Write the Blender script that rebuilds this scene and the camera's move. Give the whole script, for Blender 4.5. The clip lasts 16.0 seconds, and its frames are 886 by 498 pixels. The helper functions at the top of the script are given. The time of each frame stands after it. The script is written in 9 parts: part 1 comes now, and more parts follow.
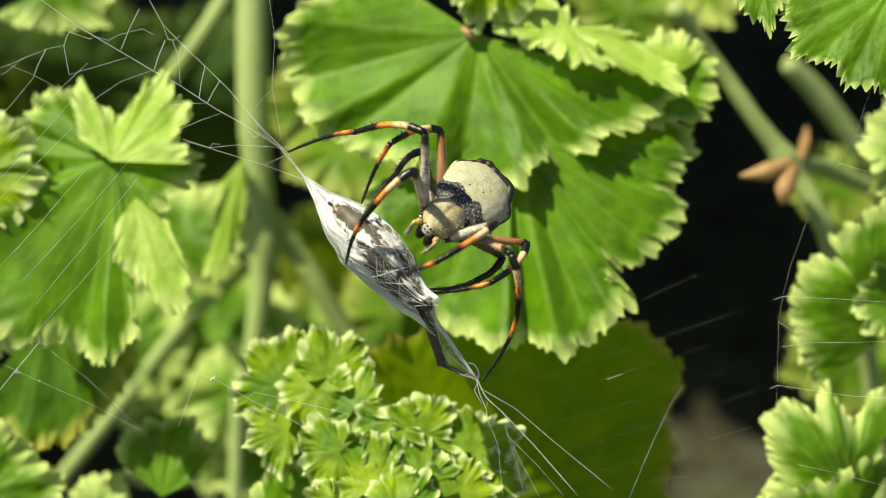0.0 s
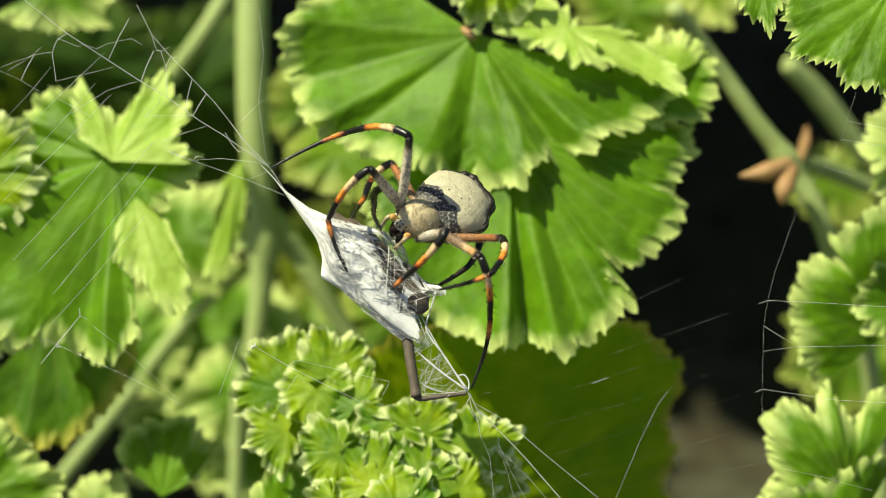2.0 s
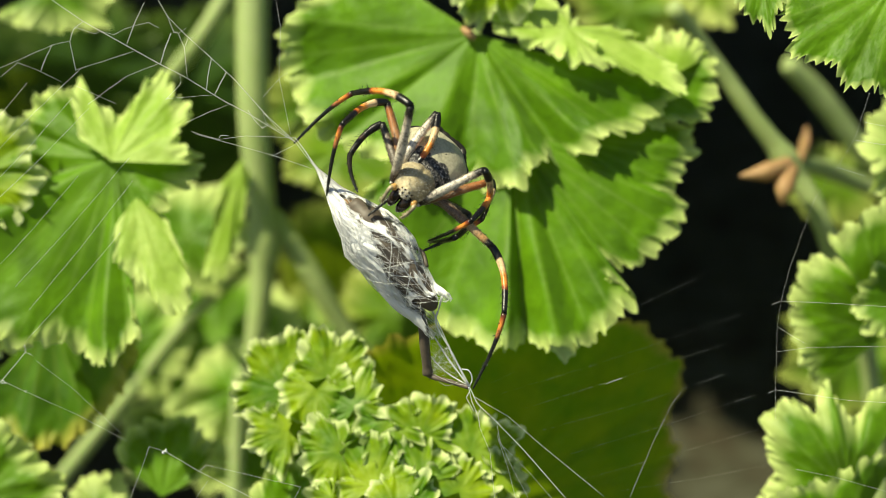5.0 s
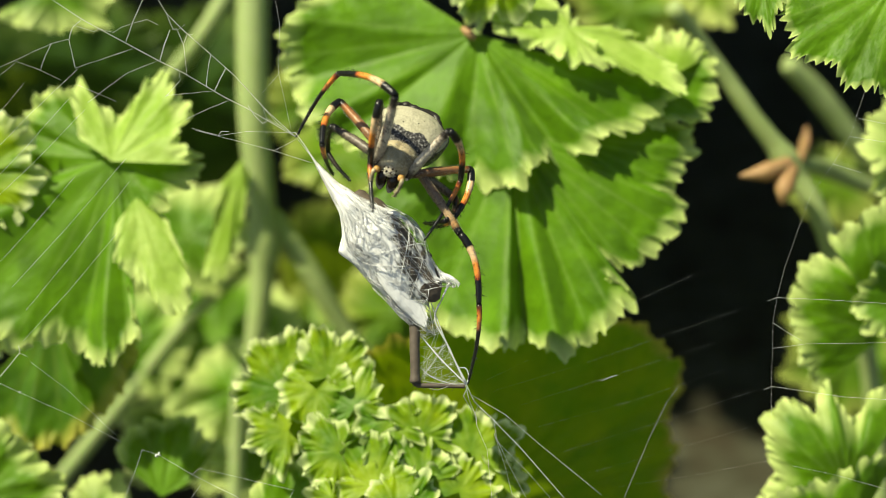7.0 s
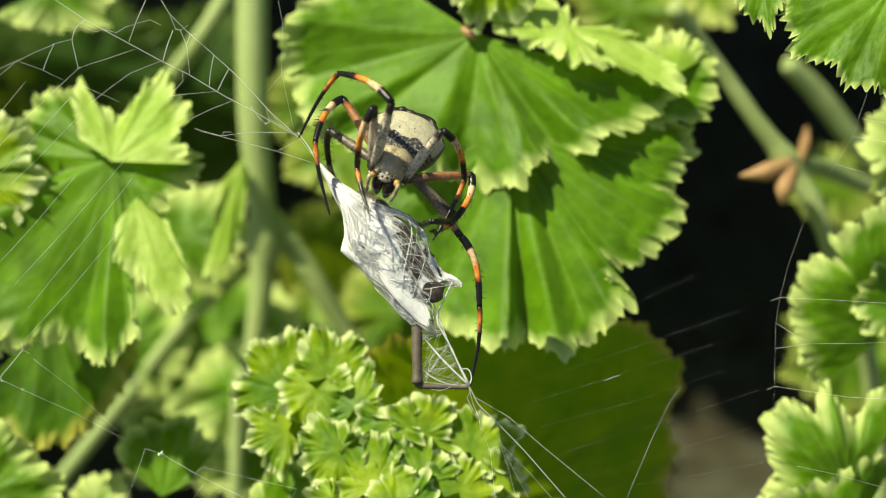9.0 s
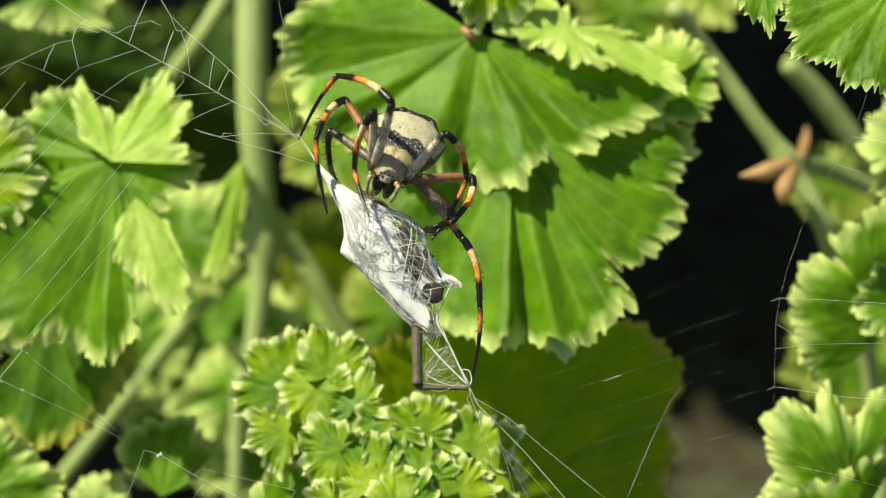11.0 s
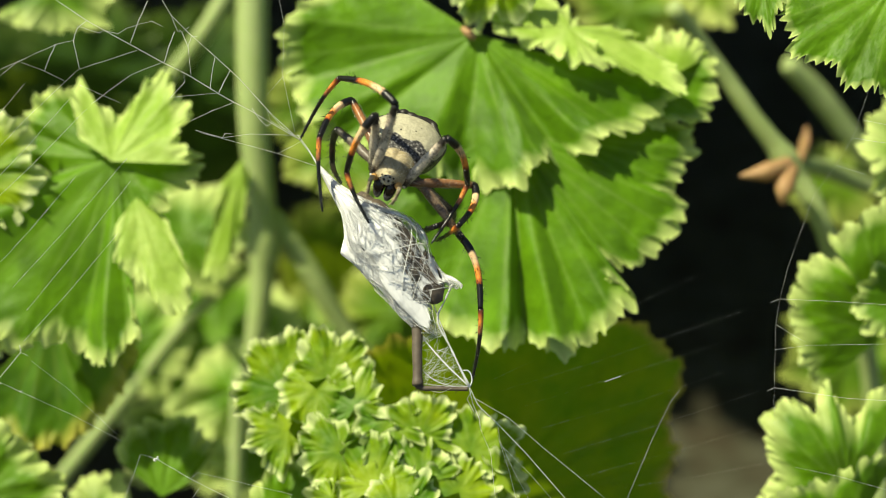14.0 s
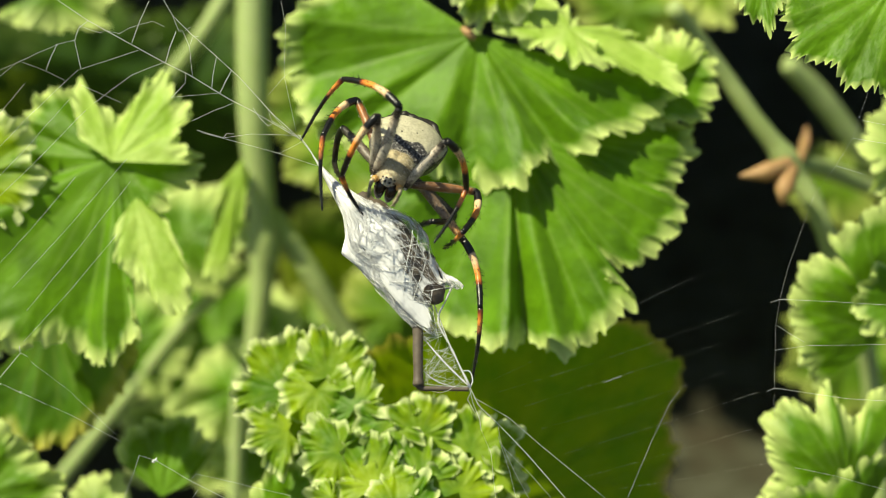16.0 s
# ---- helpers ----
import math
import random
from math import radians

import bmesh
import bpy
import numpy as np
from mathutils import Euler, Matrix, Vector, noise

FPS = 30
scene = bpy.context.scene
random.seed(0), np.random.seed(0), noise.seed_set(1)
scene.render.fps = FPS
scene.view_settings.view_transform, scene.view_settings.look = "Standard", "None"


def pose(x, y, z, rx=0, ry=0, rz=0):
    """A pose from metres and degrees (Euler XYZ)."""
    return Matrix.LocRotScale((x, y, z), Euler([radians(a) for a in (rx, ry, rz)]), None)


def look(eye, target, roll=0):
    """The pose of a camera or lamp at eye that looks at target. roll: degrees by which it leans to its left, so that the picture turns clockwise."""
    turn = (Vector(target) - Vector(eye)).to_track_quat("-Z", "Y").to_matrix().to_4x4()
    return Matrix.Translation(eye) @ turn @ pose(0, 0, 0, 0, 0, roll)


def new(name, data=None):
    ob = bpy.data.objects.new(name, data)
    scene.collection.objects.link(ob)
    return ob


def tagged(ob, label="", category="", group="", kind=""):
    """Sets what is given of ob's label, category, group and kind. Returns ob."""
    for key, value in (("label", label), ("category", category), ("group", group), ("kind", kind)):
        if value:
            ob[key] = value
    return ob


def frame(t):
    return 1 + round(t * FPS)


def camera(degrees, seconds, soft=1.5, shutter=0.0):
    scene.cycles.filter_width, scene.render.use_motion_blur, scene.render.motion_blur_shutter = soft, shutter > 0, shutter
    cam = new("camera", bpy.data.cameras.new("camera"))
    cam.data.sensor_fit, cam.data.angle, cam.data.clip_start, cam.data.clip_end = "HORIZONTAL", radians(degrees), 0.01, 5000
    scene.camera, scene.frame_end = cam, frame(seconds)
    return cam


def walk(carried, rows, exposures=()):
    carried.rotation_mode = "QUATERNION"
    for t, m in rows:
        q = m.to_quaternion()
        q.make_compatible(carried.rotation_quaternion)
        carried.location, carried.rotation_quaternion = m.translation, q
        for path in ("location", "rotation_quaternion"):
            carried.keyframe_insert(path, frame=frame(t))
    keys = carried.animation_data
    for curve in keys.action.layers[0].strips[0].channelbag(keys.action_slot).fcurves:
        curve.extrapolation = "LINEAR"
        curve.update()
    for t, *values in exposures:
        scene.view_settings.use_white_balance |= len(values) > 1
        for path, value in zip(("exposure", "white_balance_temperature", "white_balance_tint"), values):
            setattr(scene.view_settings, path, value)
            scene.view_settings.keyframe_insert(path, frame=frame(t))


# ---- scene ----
# A spider with silk-wrapped prey in its web, in front of pelargonium leaves. Macro scale.
UNIT = 0.000083                       # one grid unit on the web's plane, metres
LENS = 30.0
REACH = 784 * UNIT / math.tan(radians(LENS / 2))   # lens to web
TILT = radians(30)                    # the camera looks down at the bed
HUB = Vector((0.0, 0.0, 0.30))        # centre of the web's plane over the soil
RIGHT = Vector((1, 0, 0))
UP = Vector((0, math.sin(TILT), math.cos(TILT)))
NEAR = Vector((0, -math.cos(TILT), math.sin(TILT)))
EYE = HUB + NEAR * REACH


def at(x, y, deep=0.0):
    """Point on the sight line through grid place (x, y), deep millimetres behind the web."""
    k = (REACH + deep * 0.001) / REACH * UNIT
    return HUB + RIGHT * ((x - 784) * k) + UP * ((441 - y) * k) - NEAR * (deep * 0.001)


# ---------------------------------------------------------------- camera
cam = camera(LENS, 16.0, soft=0.9)
cam.data.dof.use_dof = True
cam.data.dof.focus_distance = REACH
cam.data.dof.aperture_fstop = 12.0
walk(cam, [(0.0, look(EYE, HUB)), (16.0, look(EYE, HUB))], exposures=[(0.0, 0.36, 7150, 1), (16.0, 0.36, 7150, 1)])

# ---------------------------------------------------------------- light
SUN_FROM = (RIGHT * -0.50 + UP * 0.74 + NEAR * 0.50).normalized()
world = bpy.data.worlds.new("sky")
scene.world = world
world.use_nodes = True
wn = world.node_tree.nodes
sky = wn.new("ShaderNodeTexSky")
sky.sky_type = "NISHITA"
sky.sun_disc = False
sky.sun_elevation = math.asin(SUN_FROM.z)
sky.sun_rotation = math.atan2(SUN_FROM.x, SUN_FROM.y)
world.node_tree.links.new(sky.outputs[0], wn["Background"].inputs[0])
wn["Background"].inputs[1].default_value = 0.07
sun = new("sun", bpy.data.lights.new("sun", "SUN"))
sun.data.energy = 5.0
sun.data.angle = radians(0.5)
sun.data.color = (1.0, 0.95, 0.76)
sun.matrix_world = look(HUB + SUN_FROM * 2, HUB)


# ---------------------------------------------------------------- materials
def nodes_of(name):
    m = bpy.data.materials.new(name)
    m.use_nodes = True
    t = m.node_tree
    return m, t, t.nodes["Principled BSDF"], t.nodes["Material Output"]


def noise_node(t, scale, detail=4, rough=0.6, coord="Object"):
    c = t.nodes.new("ShaderNodeTexCoord")
    n = t.nodes.new("ShaderNodeTexNoise")
    n.inputs["Scale"].default_value = scale
    n.inputs["Detail"].default_value = detail
    n.inputs["Roughness"].default_value = rough
    t.links.new(c.outputs[coord], n.inputs["Vector"])
    return n


def ramp(t, src, stops):
    r = t.nodes.new("ShaderNodeValToRGB")
    e = r.color_ramp.elements
    e[0].position, e[0].color = stops[0][0], (*stops[0][1], 1)
    e[1].position, e[1].color = stops[-1][0], (*stops[-1][1], 1)
    for p, c in stops[1:-1]:
        x = e.new(p)
        x.color = (*c, 1)
    t.links.new(src, r.inputs[0])
    return r


def mix(t, fac, a, b, kind="MIX"):
    n = t.nodes.new("ShaderNodeMix")
    n.data_type, n.blend_type = "RGBA", kind
    for sock, v in ((n.inputs[0], fac), (n.inputs[6], a), (n.inputs[7], b)):
        if hasattr(v, "is_linked"):
            t.links.new(v, sock)
        elif isinstance(v, tuple):
            sock.default_value = (*v, 1)
        else:
            sock.default_value = v
    return n.outputs[2]


def attr(t, name):
    a = t.nodes.new("ShaderNodeAttribute")
    a.attribute_name = name
    return a.outputs["Fac"]


def math_node(t, op, a, b=0.0):
    n = t.nodes.new("ShaderNodeMath")
    n.operation = op
    for sock, v in zip(n.inputs, (a, b)):
        if hasattr(v, "is_linked"):
            t.links.new(v, sock)
        else:
            sock.default_value = v
    return n.outputs[0]


def bump(t, bsdf, src, strength, dist):
    b = t.nodes.new("ShaderNodeBump")
    b.inputs["Strength"].default_value = strength
    b.inputs["Distance"].default_value = dist
    t.links.new(src, b.inputs["Height"])
    t.links.new(b.outputs[0], bsdf.inputs["Normal"])


def leaf_material(name, dark, light, pale, rimpow=0.55, glow=0.34):
    """Velvety leaf: green blade, paler veins and margin, light passing through."""
    m, t, p, out = nodes_of(name)
    n1 = noise_node(t, 130, 3)
    n2 = noise_node(t, 900, 4)
    base = mix(t, ramp(t, n1.outputs[0], [(0.35, (0, 0, 0)), (0.65, (1, 1, 1))]).outputs[0], dark, light)
    edge = math_node(t, "ADD", attr(t, "rim"), math_node(t, "MULTIPLY", math_node(t, "SUBTRACT", n1.outputs[0], 0.5), 0.5))
    rim = ramp(t, edge, [(rimpow * 0.6, (0, 0, 0)), (0.66, (0.48, 0.48, 0.48)), (1.0, (0.95, 0.95, 0.95))]).outputs[0]
    base = mix(t, rim, base, pale)
    vein = math_node(t, "MULTIPLY", attr(t, "vein"), 0.07)
    base = mix(t, vein, base, pale)
    base = mix(t, 0.18, base, n2.outputs[0], "OVERLAY")
    t.links.new(base, p.inputs["Base Color"])
    p.inputs["Roughness"].default_value = 0.5
    p.inputs["Specular IOR Level"].default_value = 0.3
    p.inputs["Sheen Weight"].default_value = 0.06
    p.inputs["Sheen Roughness"].default_value = 0.5
    bump(t, p, n2.outputs[0], 0.35, 0.0004)
    tr = t.nodes.new("ShaderNodeBsdfTranslucent")
    warm = mix(t, 0.5, base, (0.45, 0.60, 0.015), "MIX")
    t.links.new(warm, tr.inputs["Color"])
    sh = t.nodes.new("ShaderNodeMixShader")
    sh.inputs[0].default_value = glow
    t.links.new(p.outputs[0], sh.inputs[1])
    t.links.new(tr.outputs[0], sh.inputs[2])
    t.links.new(sh.outputs[0], out.inputs["Surface"])
    return m


LEAF = leaf_material("leaf_green", (0.074, 0.185, 0.003), (0.145, 0.33, 0.006), (0.74, 0.86, 0.30), 0.4)
LEAF_YELLOW = leaf_material("leaf_yellow_green", (0.14, 0.31, 0.005), (0.34, 0.50, 0.012), (0.77, 0.85, 0.27), 0.6)
# leaf green with a dimmed margin: the bed's inner shade put into colour
LEAF_DIM = leaf_material("leaf_dimmed_green", (0.08, 0.19, 0.006), (0.15, 0.28, 0.010), (0.40, 0.46, 0.10), 0.6)


def stem_material(name, a, b):
    m, t, p, out = nodes_of(name)
    n1 = noise_node(t, 160, 4)
    n2 = noise_node(t, 1500, 3)
    base = mix(t, n1.outputs[0], a, b)
    t.links.new(mix(t, 0.2, base, n2.outputs[0], "OVERLAY"), p.inputs["Base Color"])
    p.inputs["Roughness"].default_value = 0.6
    p.inputs["Subsurface Weight"].default_value = 0.1
    p.inputs["Subsurface Radius"].default_value = (0.001, 0.002, 0.0005)
    bump(t, p, n2.outputs[0], 0.4, 0.0003)
    return m


# lighter copy of the leaf green, with full sunlight put into the colour
LEAF_SUNLIT = leaf_material("leaf_sunlit_green", (0.32, 0.52, 0.05), (0.48, 0.66, 0.13), (0.70, 0.84, 0.28), 0.7)
LEAF_OLIVE = leaf_material("leaf_olive", (0.14, 0.35, 0.004), (0.31, 0.46, 0.008), (0.62, 0.46, 0.10), 0.45, 0.5)
LEAF_FRILL = leaf_material("leaf_ruffled_yellow", (0.085, 0.22, 0.003), (0.32, 0.46, 0.006), (0.84, 0.92, 0.46), 0.30)
LEAF_EDGE = leaf_material("leaf_green_ruffled", (0.074, 0.185, 0.003), (0.145, 0.33, 0.006), (0.74, 0.86, 0.30), 0.35)
LEAF_AGED = leaf_material("leaf_green_yellowing", (0.045, 0.13, 0.003), (0.10, 0.24, 0.006), (0.52, 0.48, 0.09), 0.55)
# leaf green darkened in its colour to stand for deep shade
LEAF_SHADED = leaf_material("leaf_shaded_green", (0.018, 0.055, 0.002), (0.045, 0.11, 0.004), (0.09, 0.15, 0.02), 0.6, 0.2)
STEM = stem_material("stem_green", (0.27, 0.37, 0.11), (0.42, 0.50, 0.21))
DRY = stem_material("dry_stipule", (0.30, 0.16, 0.06), (0.52, 0.32, 0.16))


def soil_material():
    m, t, p, out = nodes_of("soil")
    n1 = noise_node(t, 45, 6, 0.7)
    n2 = noise_node(t, 220, 6)
    base = ramp(t, n1.outputs[0], [(0.36, (0.040, 0.028, 0.016)), (0.5, (0.066, 0.066, 0.042)), (0.68, (0.105, 0.108, 0.078))]).outputs[0]
    t.links.new(mix(t, 0.5, base, n2.outputs[0], "OVERLAY"), p.inputs["Base Color"])
    p.inputs["Specular IOR Level"].default_value = 0.1
    p.inputs["Roughness"].default_value = 0.95
    bump(t, p, n2.outputs[0], 0.8, 0.004)
    return m


SOIL = soil_material()


def leg_material(name, stops, rough=0.3, specks=0.25):
    """Colour bands along a leg segment, with short hair grain."""
    m, t, p, out = nodes_of(name)
    n = noise_node(t, 2600, 4)
    n0 = noise_node(t, 900, 3)
    wob = math_node(t, "ADD", attr(t, "along"), math_node(t, "MULTIPLY", math_node(t, "SUBTRACT", n0.outputs[0], 0.5), 0.10))
    base = ramp(t, wob, stops).outputs[0]
    n3 = noise_node(t, 2300, 3, 0.7)
    speck = ramp(t, n3.outputs[0], [(0.42, (0.05, 0.04, 0.04)), (0.48, (1, 1, 1))]).outputs[0]
    base = mix(t, specks, base, speck, "MULTIPLY")
    t.links.new(mix(t, 0.4, base, n.outputs[0], "OVERLAY"), p.inputs["Base Color"])
    p.inputs["Specular IOR Level"].default_value = 0.55
    p.inputs["Roughness"].default_value = rough
    bump(t, p, n.outputs[0], 0.5, 0.0001)
    return m


BLACK, CREAM, ORANGE = (0.008, 0.007, 0.007), (0.88, 0.60, 0.34), (0.86, 0.30, 0.05)
FEMUR = leg_material("femur_grey", [(0.0, (0.03, 0.02, 0.014)), (0.11, (0.06, 0.04, 0.03)), (0.20, (0.50, 0.44, 0.36)), (0.5, (0.76, 0.69, 0.59)), (0.82, (0.66, 0.56, 0.45)), (0.90, (0.05, 0.04, 0.035)), (1.0, BLACK)], 0.45, 0.62)
FEMUR_DARK = leg_material("femur_dark_grey", [(0.0, (0.05, 0.035, 0.025)), (0.2, (0.16, 0.13, 0.10)), (0.7, (0.22, 0.18, 0.14)), (0.86, (0.06, 0.05, 0.04)), (1.0, BLACK)], 0.42, 0.6)
FEMUR_BROWN = leg_material("femur_brown", [(0.0, (0.06, 0.03, 0.018)), (0.25, (0.20, 0.13, 0.08)), (0.6, (0.26, 0.18, 0.12)), (0.72, (0.62, 0.42, 0.24)), (0.86, (0.66, 0.36, 0.14)), (0.92, BLACK), (1.0, BLACK)], 0.42, 0.5)
FEMUR_RUST = leg_material("femur_tan", [(0.0, (0.08, 0.04, 0.02)), (0.15, (0.22, 0.12, 0.06)), (0.6, (0.40, 0.19, 0.08)), (0.88, (0.42, 0.15, 0.04)), (0.95, BLACK), (1.0, BLACK)])
TIBIA = leg_material("tibia_banded", [(0.0, BLACK), (0.19, BLACK), (0.22, CREAM), (0.36, CREAM), (0.46, ORANGE), (0.58, ORANGE), (0.64, (0.45, 0.09, 0.02)), (0.67, BLACK), (1.0, BLACK)])
TIBIA_DARK = leg_material("tibia_dark", [(0.0, BLACK), (0.45, BLACK), (0.55, (0.06, 0.03, 0.02)), (0.7, (0.02, 0.014, 0.012)), (1.0, BLACK)])
SHIN = leg_material("metatarsus_banded", [(0.0, BLACK), (0.06, (0.30, 0.07, 0.02)), (0.14, ORANGE), (0.26, (0.45, 0.16, 0.06)), (0.33, BLACK), (1.0, (0.02, 0.022, 0.022))])
SHIN_DARK = leg_material("metatarsus_dark", [(0.0, BLACK), (0.3, (0.03, 0.02, 0.015)), (0.6, BLACK), (1.0, (0.02, 0.022, 0.022))])
PALP = leg_material("palp_straw", [(0.0, (0.60, 0.32, 0.08)), (0.25, (0.62, 0.36, 0.12)), (0.42, (0.50, 0.42, 0.26)), (0.6, (0.20, 0.16, 0.10)), (0.75, (0.45, 0.38, 0.25)), (1.0, (0.06, 0.05, 0.04))])


def carapace_material():
    m, t, p, out = nodes_of("carapace_grey_hair")
    n1 = noise_node(t, 420, 4)
    n2 = noise_node(t, 3800, 5)
    base = ramp(t, n1.outputs[0], [(0.35, (0.32, 0.25, 0.14)), (0.55, (0.54, 0.45, 0.28)), (0.75, (0.68, 0.59, 0.40))]).outputs[0]
    t.links.new(mix(t, 0.6, base, n2.outputs[0], "OVERLAY"), p.inputs["Base Color"])
    p.inputs["Roughness"].default_value = 0.7
    bump(t, p, n2.outputs[0], 0.7, 0.00012)
    return m


CARAPACE = carapace_material()


def abdomen_material():
    """Silvery tan back; dark band at the front, black scalloped rim, dark belly."""
    m, t, p, out = nodes_of("abdomen_silver_tan")
    n1 = noise_node(t, 330, 4)
    n2 = noise_node(t, 2600, 5)
    back = ramp(t, n1.outputs[0], [(0.3, (0.40, 0.37, 0.25)), (0.6, (0.56, 0.52, 0.37))]).outputs[0]
    back = mix(t, 0.35, back, n2.outputs[0], "OVERLAY")
    dark = ramp(t, n2.outputs[0], [(0.36, (0.012, 0.011, 0.011)), (0.52, (0.055, 0.052, 0.052)), (0.60, (0.20, 0.19, 0.18)), (0.70, (0.62, 0.60, 0.58))]).outputs[0]
    n4 = noise_node(t, 700, 5, 0.7)
    zone = math_node(t, "ADD", attr(t, "dark"), math_node(t, "MULTIPLY", math_node(t, "SUBTRACT", n4.outputs[0], 0.5), 1.3))
    f = ramp(t, zone, [(0.44, (0, 0, 0)), (0.56, (1, 1, 1))]).outputs[0]
    t.links.new(mix(t, f, back, dark), p.inputs["Base Color"])
    p.inputs["Roughness"].default_value = 0.5
    p.inputs["Specular IOR Level"].default_value = 0.35
    bump(t, p, n2.outputs[0], 0.8, 0.00018)
    return m


ABDOMEN = abdomen_material()


def plain(name, color, rough, grain=2000.0, amount=0.3, spec=0.5):
    m, t, p, out = nodes_of(name)
    n = noise_node(t, grain, 4)
    t.links.new(mix(t, amount, color, n.outputs[0], "OVERLAY"), p.inputs["Base Color"])
    p.inputs["Roughness"].default_value = rough
    p.inputs["Specular IOR Level"].default_value = spec
    bump(t, p, n.outputs[0], 0.3, 0.0001)
    return m


GLOSS = plain("glossy_black", (0.022, 0.014, 0.010), 0.15)
HAIR = plain("dark_bristle", (0.02, 0.016, 0.012), 0.5)
WHITE_HAIR = plain("white_hair", (0.80, 0.76, 0.68), 0.6)
GREY_HAIR = plain("grey_hair", (0.42, 0.37, 0.31), 0.6)
PREY = plain("prey_brown", (0.115, 0.090, 0.068), 0.55, 900.0, 0.5)
PREY_AMBER = plain("prey_amber", (0.22, 0.12, 0.04), 0.4, 900.0, 0.5)


def silk_material(name, through_light):
    m, t, p, out = nodes_of(name)
    n = noise_node(t, 1800, 4)
    t.links.new(mix(t, 0.15, (0.94, 0.94, 0.94), n.outputs[0], "OVERLAY"), p.inputs["Base Color"])
    p.inputs["Roughness"].default_value = 0.35
    tr = t.nodes.new("ShaderNodeBsdfTranslucent")
    tr.inputs["Color"].default_value = (0.85, 0.86, 0.88, 1)
    sh = t.nodes.new("ShaderNodeMixShader")
    sh.inputs[0].default_value = through_light
    t.links.new(p.outputs[0], sh.inputs[1])
    t.links.new(tr.outputs[0], sh.inputs[2])
    t.links.new(sh.outputs[0], out.inputs["Surface"])
    return m


SILK = silk_material("silk_thread", 0.4)


def veil_material():
    """Sheet of silk: fine fibres with gaps between them."""
    m, t, p, out = nodes_of("silk_veil")
    c = t.nodes.new("ShaderNodeTexCoord")
    mp = t.nodes.new("ShaderNodeMapping")
    mp.inputs["Scale"].default_value = (1.0, 1.0, 0.10)
    mp.inputs["Rotation"].default_value = (0.15, 0.28, 0.1)
    t.links.new(c.outputs["Object"], mp.inputs["Vector"])
    fib = t.nodes.new("ShaderNodeTexNoise")
    fib.inputs["Scale"].default_value = 1900
    fib.inputs["Detail"].default_value = 5
    t.links.new(mp.outputs[0], fib.inputs["Vector"])
    big = noise_node(t, 260, 3)
    cover = math_node(t, "ADD", fib.outputs[0], math_node(t, "MULTIPLY", math_node(t, "SUBTRACT", big.outputs[0], 0.5), 2.3))
    cover = math_node(t, "ADD", cover, attr(t, "cover"))
    f = ramp(t, cover, [(0.30, (0.02, 0.02, 0.02)), (0.46, (0.45, 0.45, 0.45)), (0.66, (0.98, 0.98, 0.98))]).outputs[0]
    p.inputs["Base Color"].default_value = (0.95, 0.95, 0.95, 1)
    p.inputs["Roughness"].default_value = 0.65
    bump(t, p, fib.outputs[0], 0.8, 0.0003)
    tr = t.nodes.new("ShaderNodeBsdfTransparent")
    sh = t.nodes.new("ShaderNodeMixShader")
    t.links.new(f, sh.inputs[0])
    t.links.new(tr.outputs[0], sh.inputs[1])
    t.links.new(p.outputs[0], sh.inputs[2])
    t.links.new(sh.outputs[0], out.inputs["Surface"])
    return m


VEIL = veil_material()


# ---------------------------------------------------------------- mesh helpers
def mesh_object(name, verts, faces, material, parent=None, label="", smooth=True, floats=None):
    me = bpy.data.meshes.new(name)
    me.from_pydata([tuple(v) for v in verts], [], faces)
    if smooth:
        me.polygons.foreach_set("use_smooth", [True] * len(me.polygons))
    for key, values in (floats or {}).items():
        me.attributes.new(key, "FLOAT", "POINT").data.foreach_set("value", values)
    me.materials.append(material)
    ob = new(name, me)
    if parent:
        ob.parent = parent
        if parent.type == "EMPTY" and parent.name.startswith("pelargonium"):
            ob.location = -parent.location
    return tagged(ob, label)


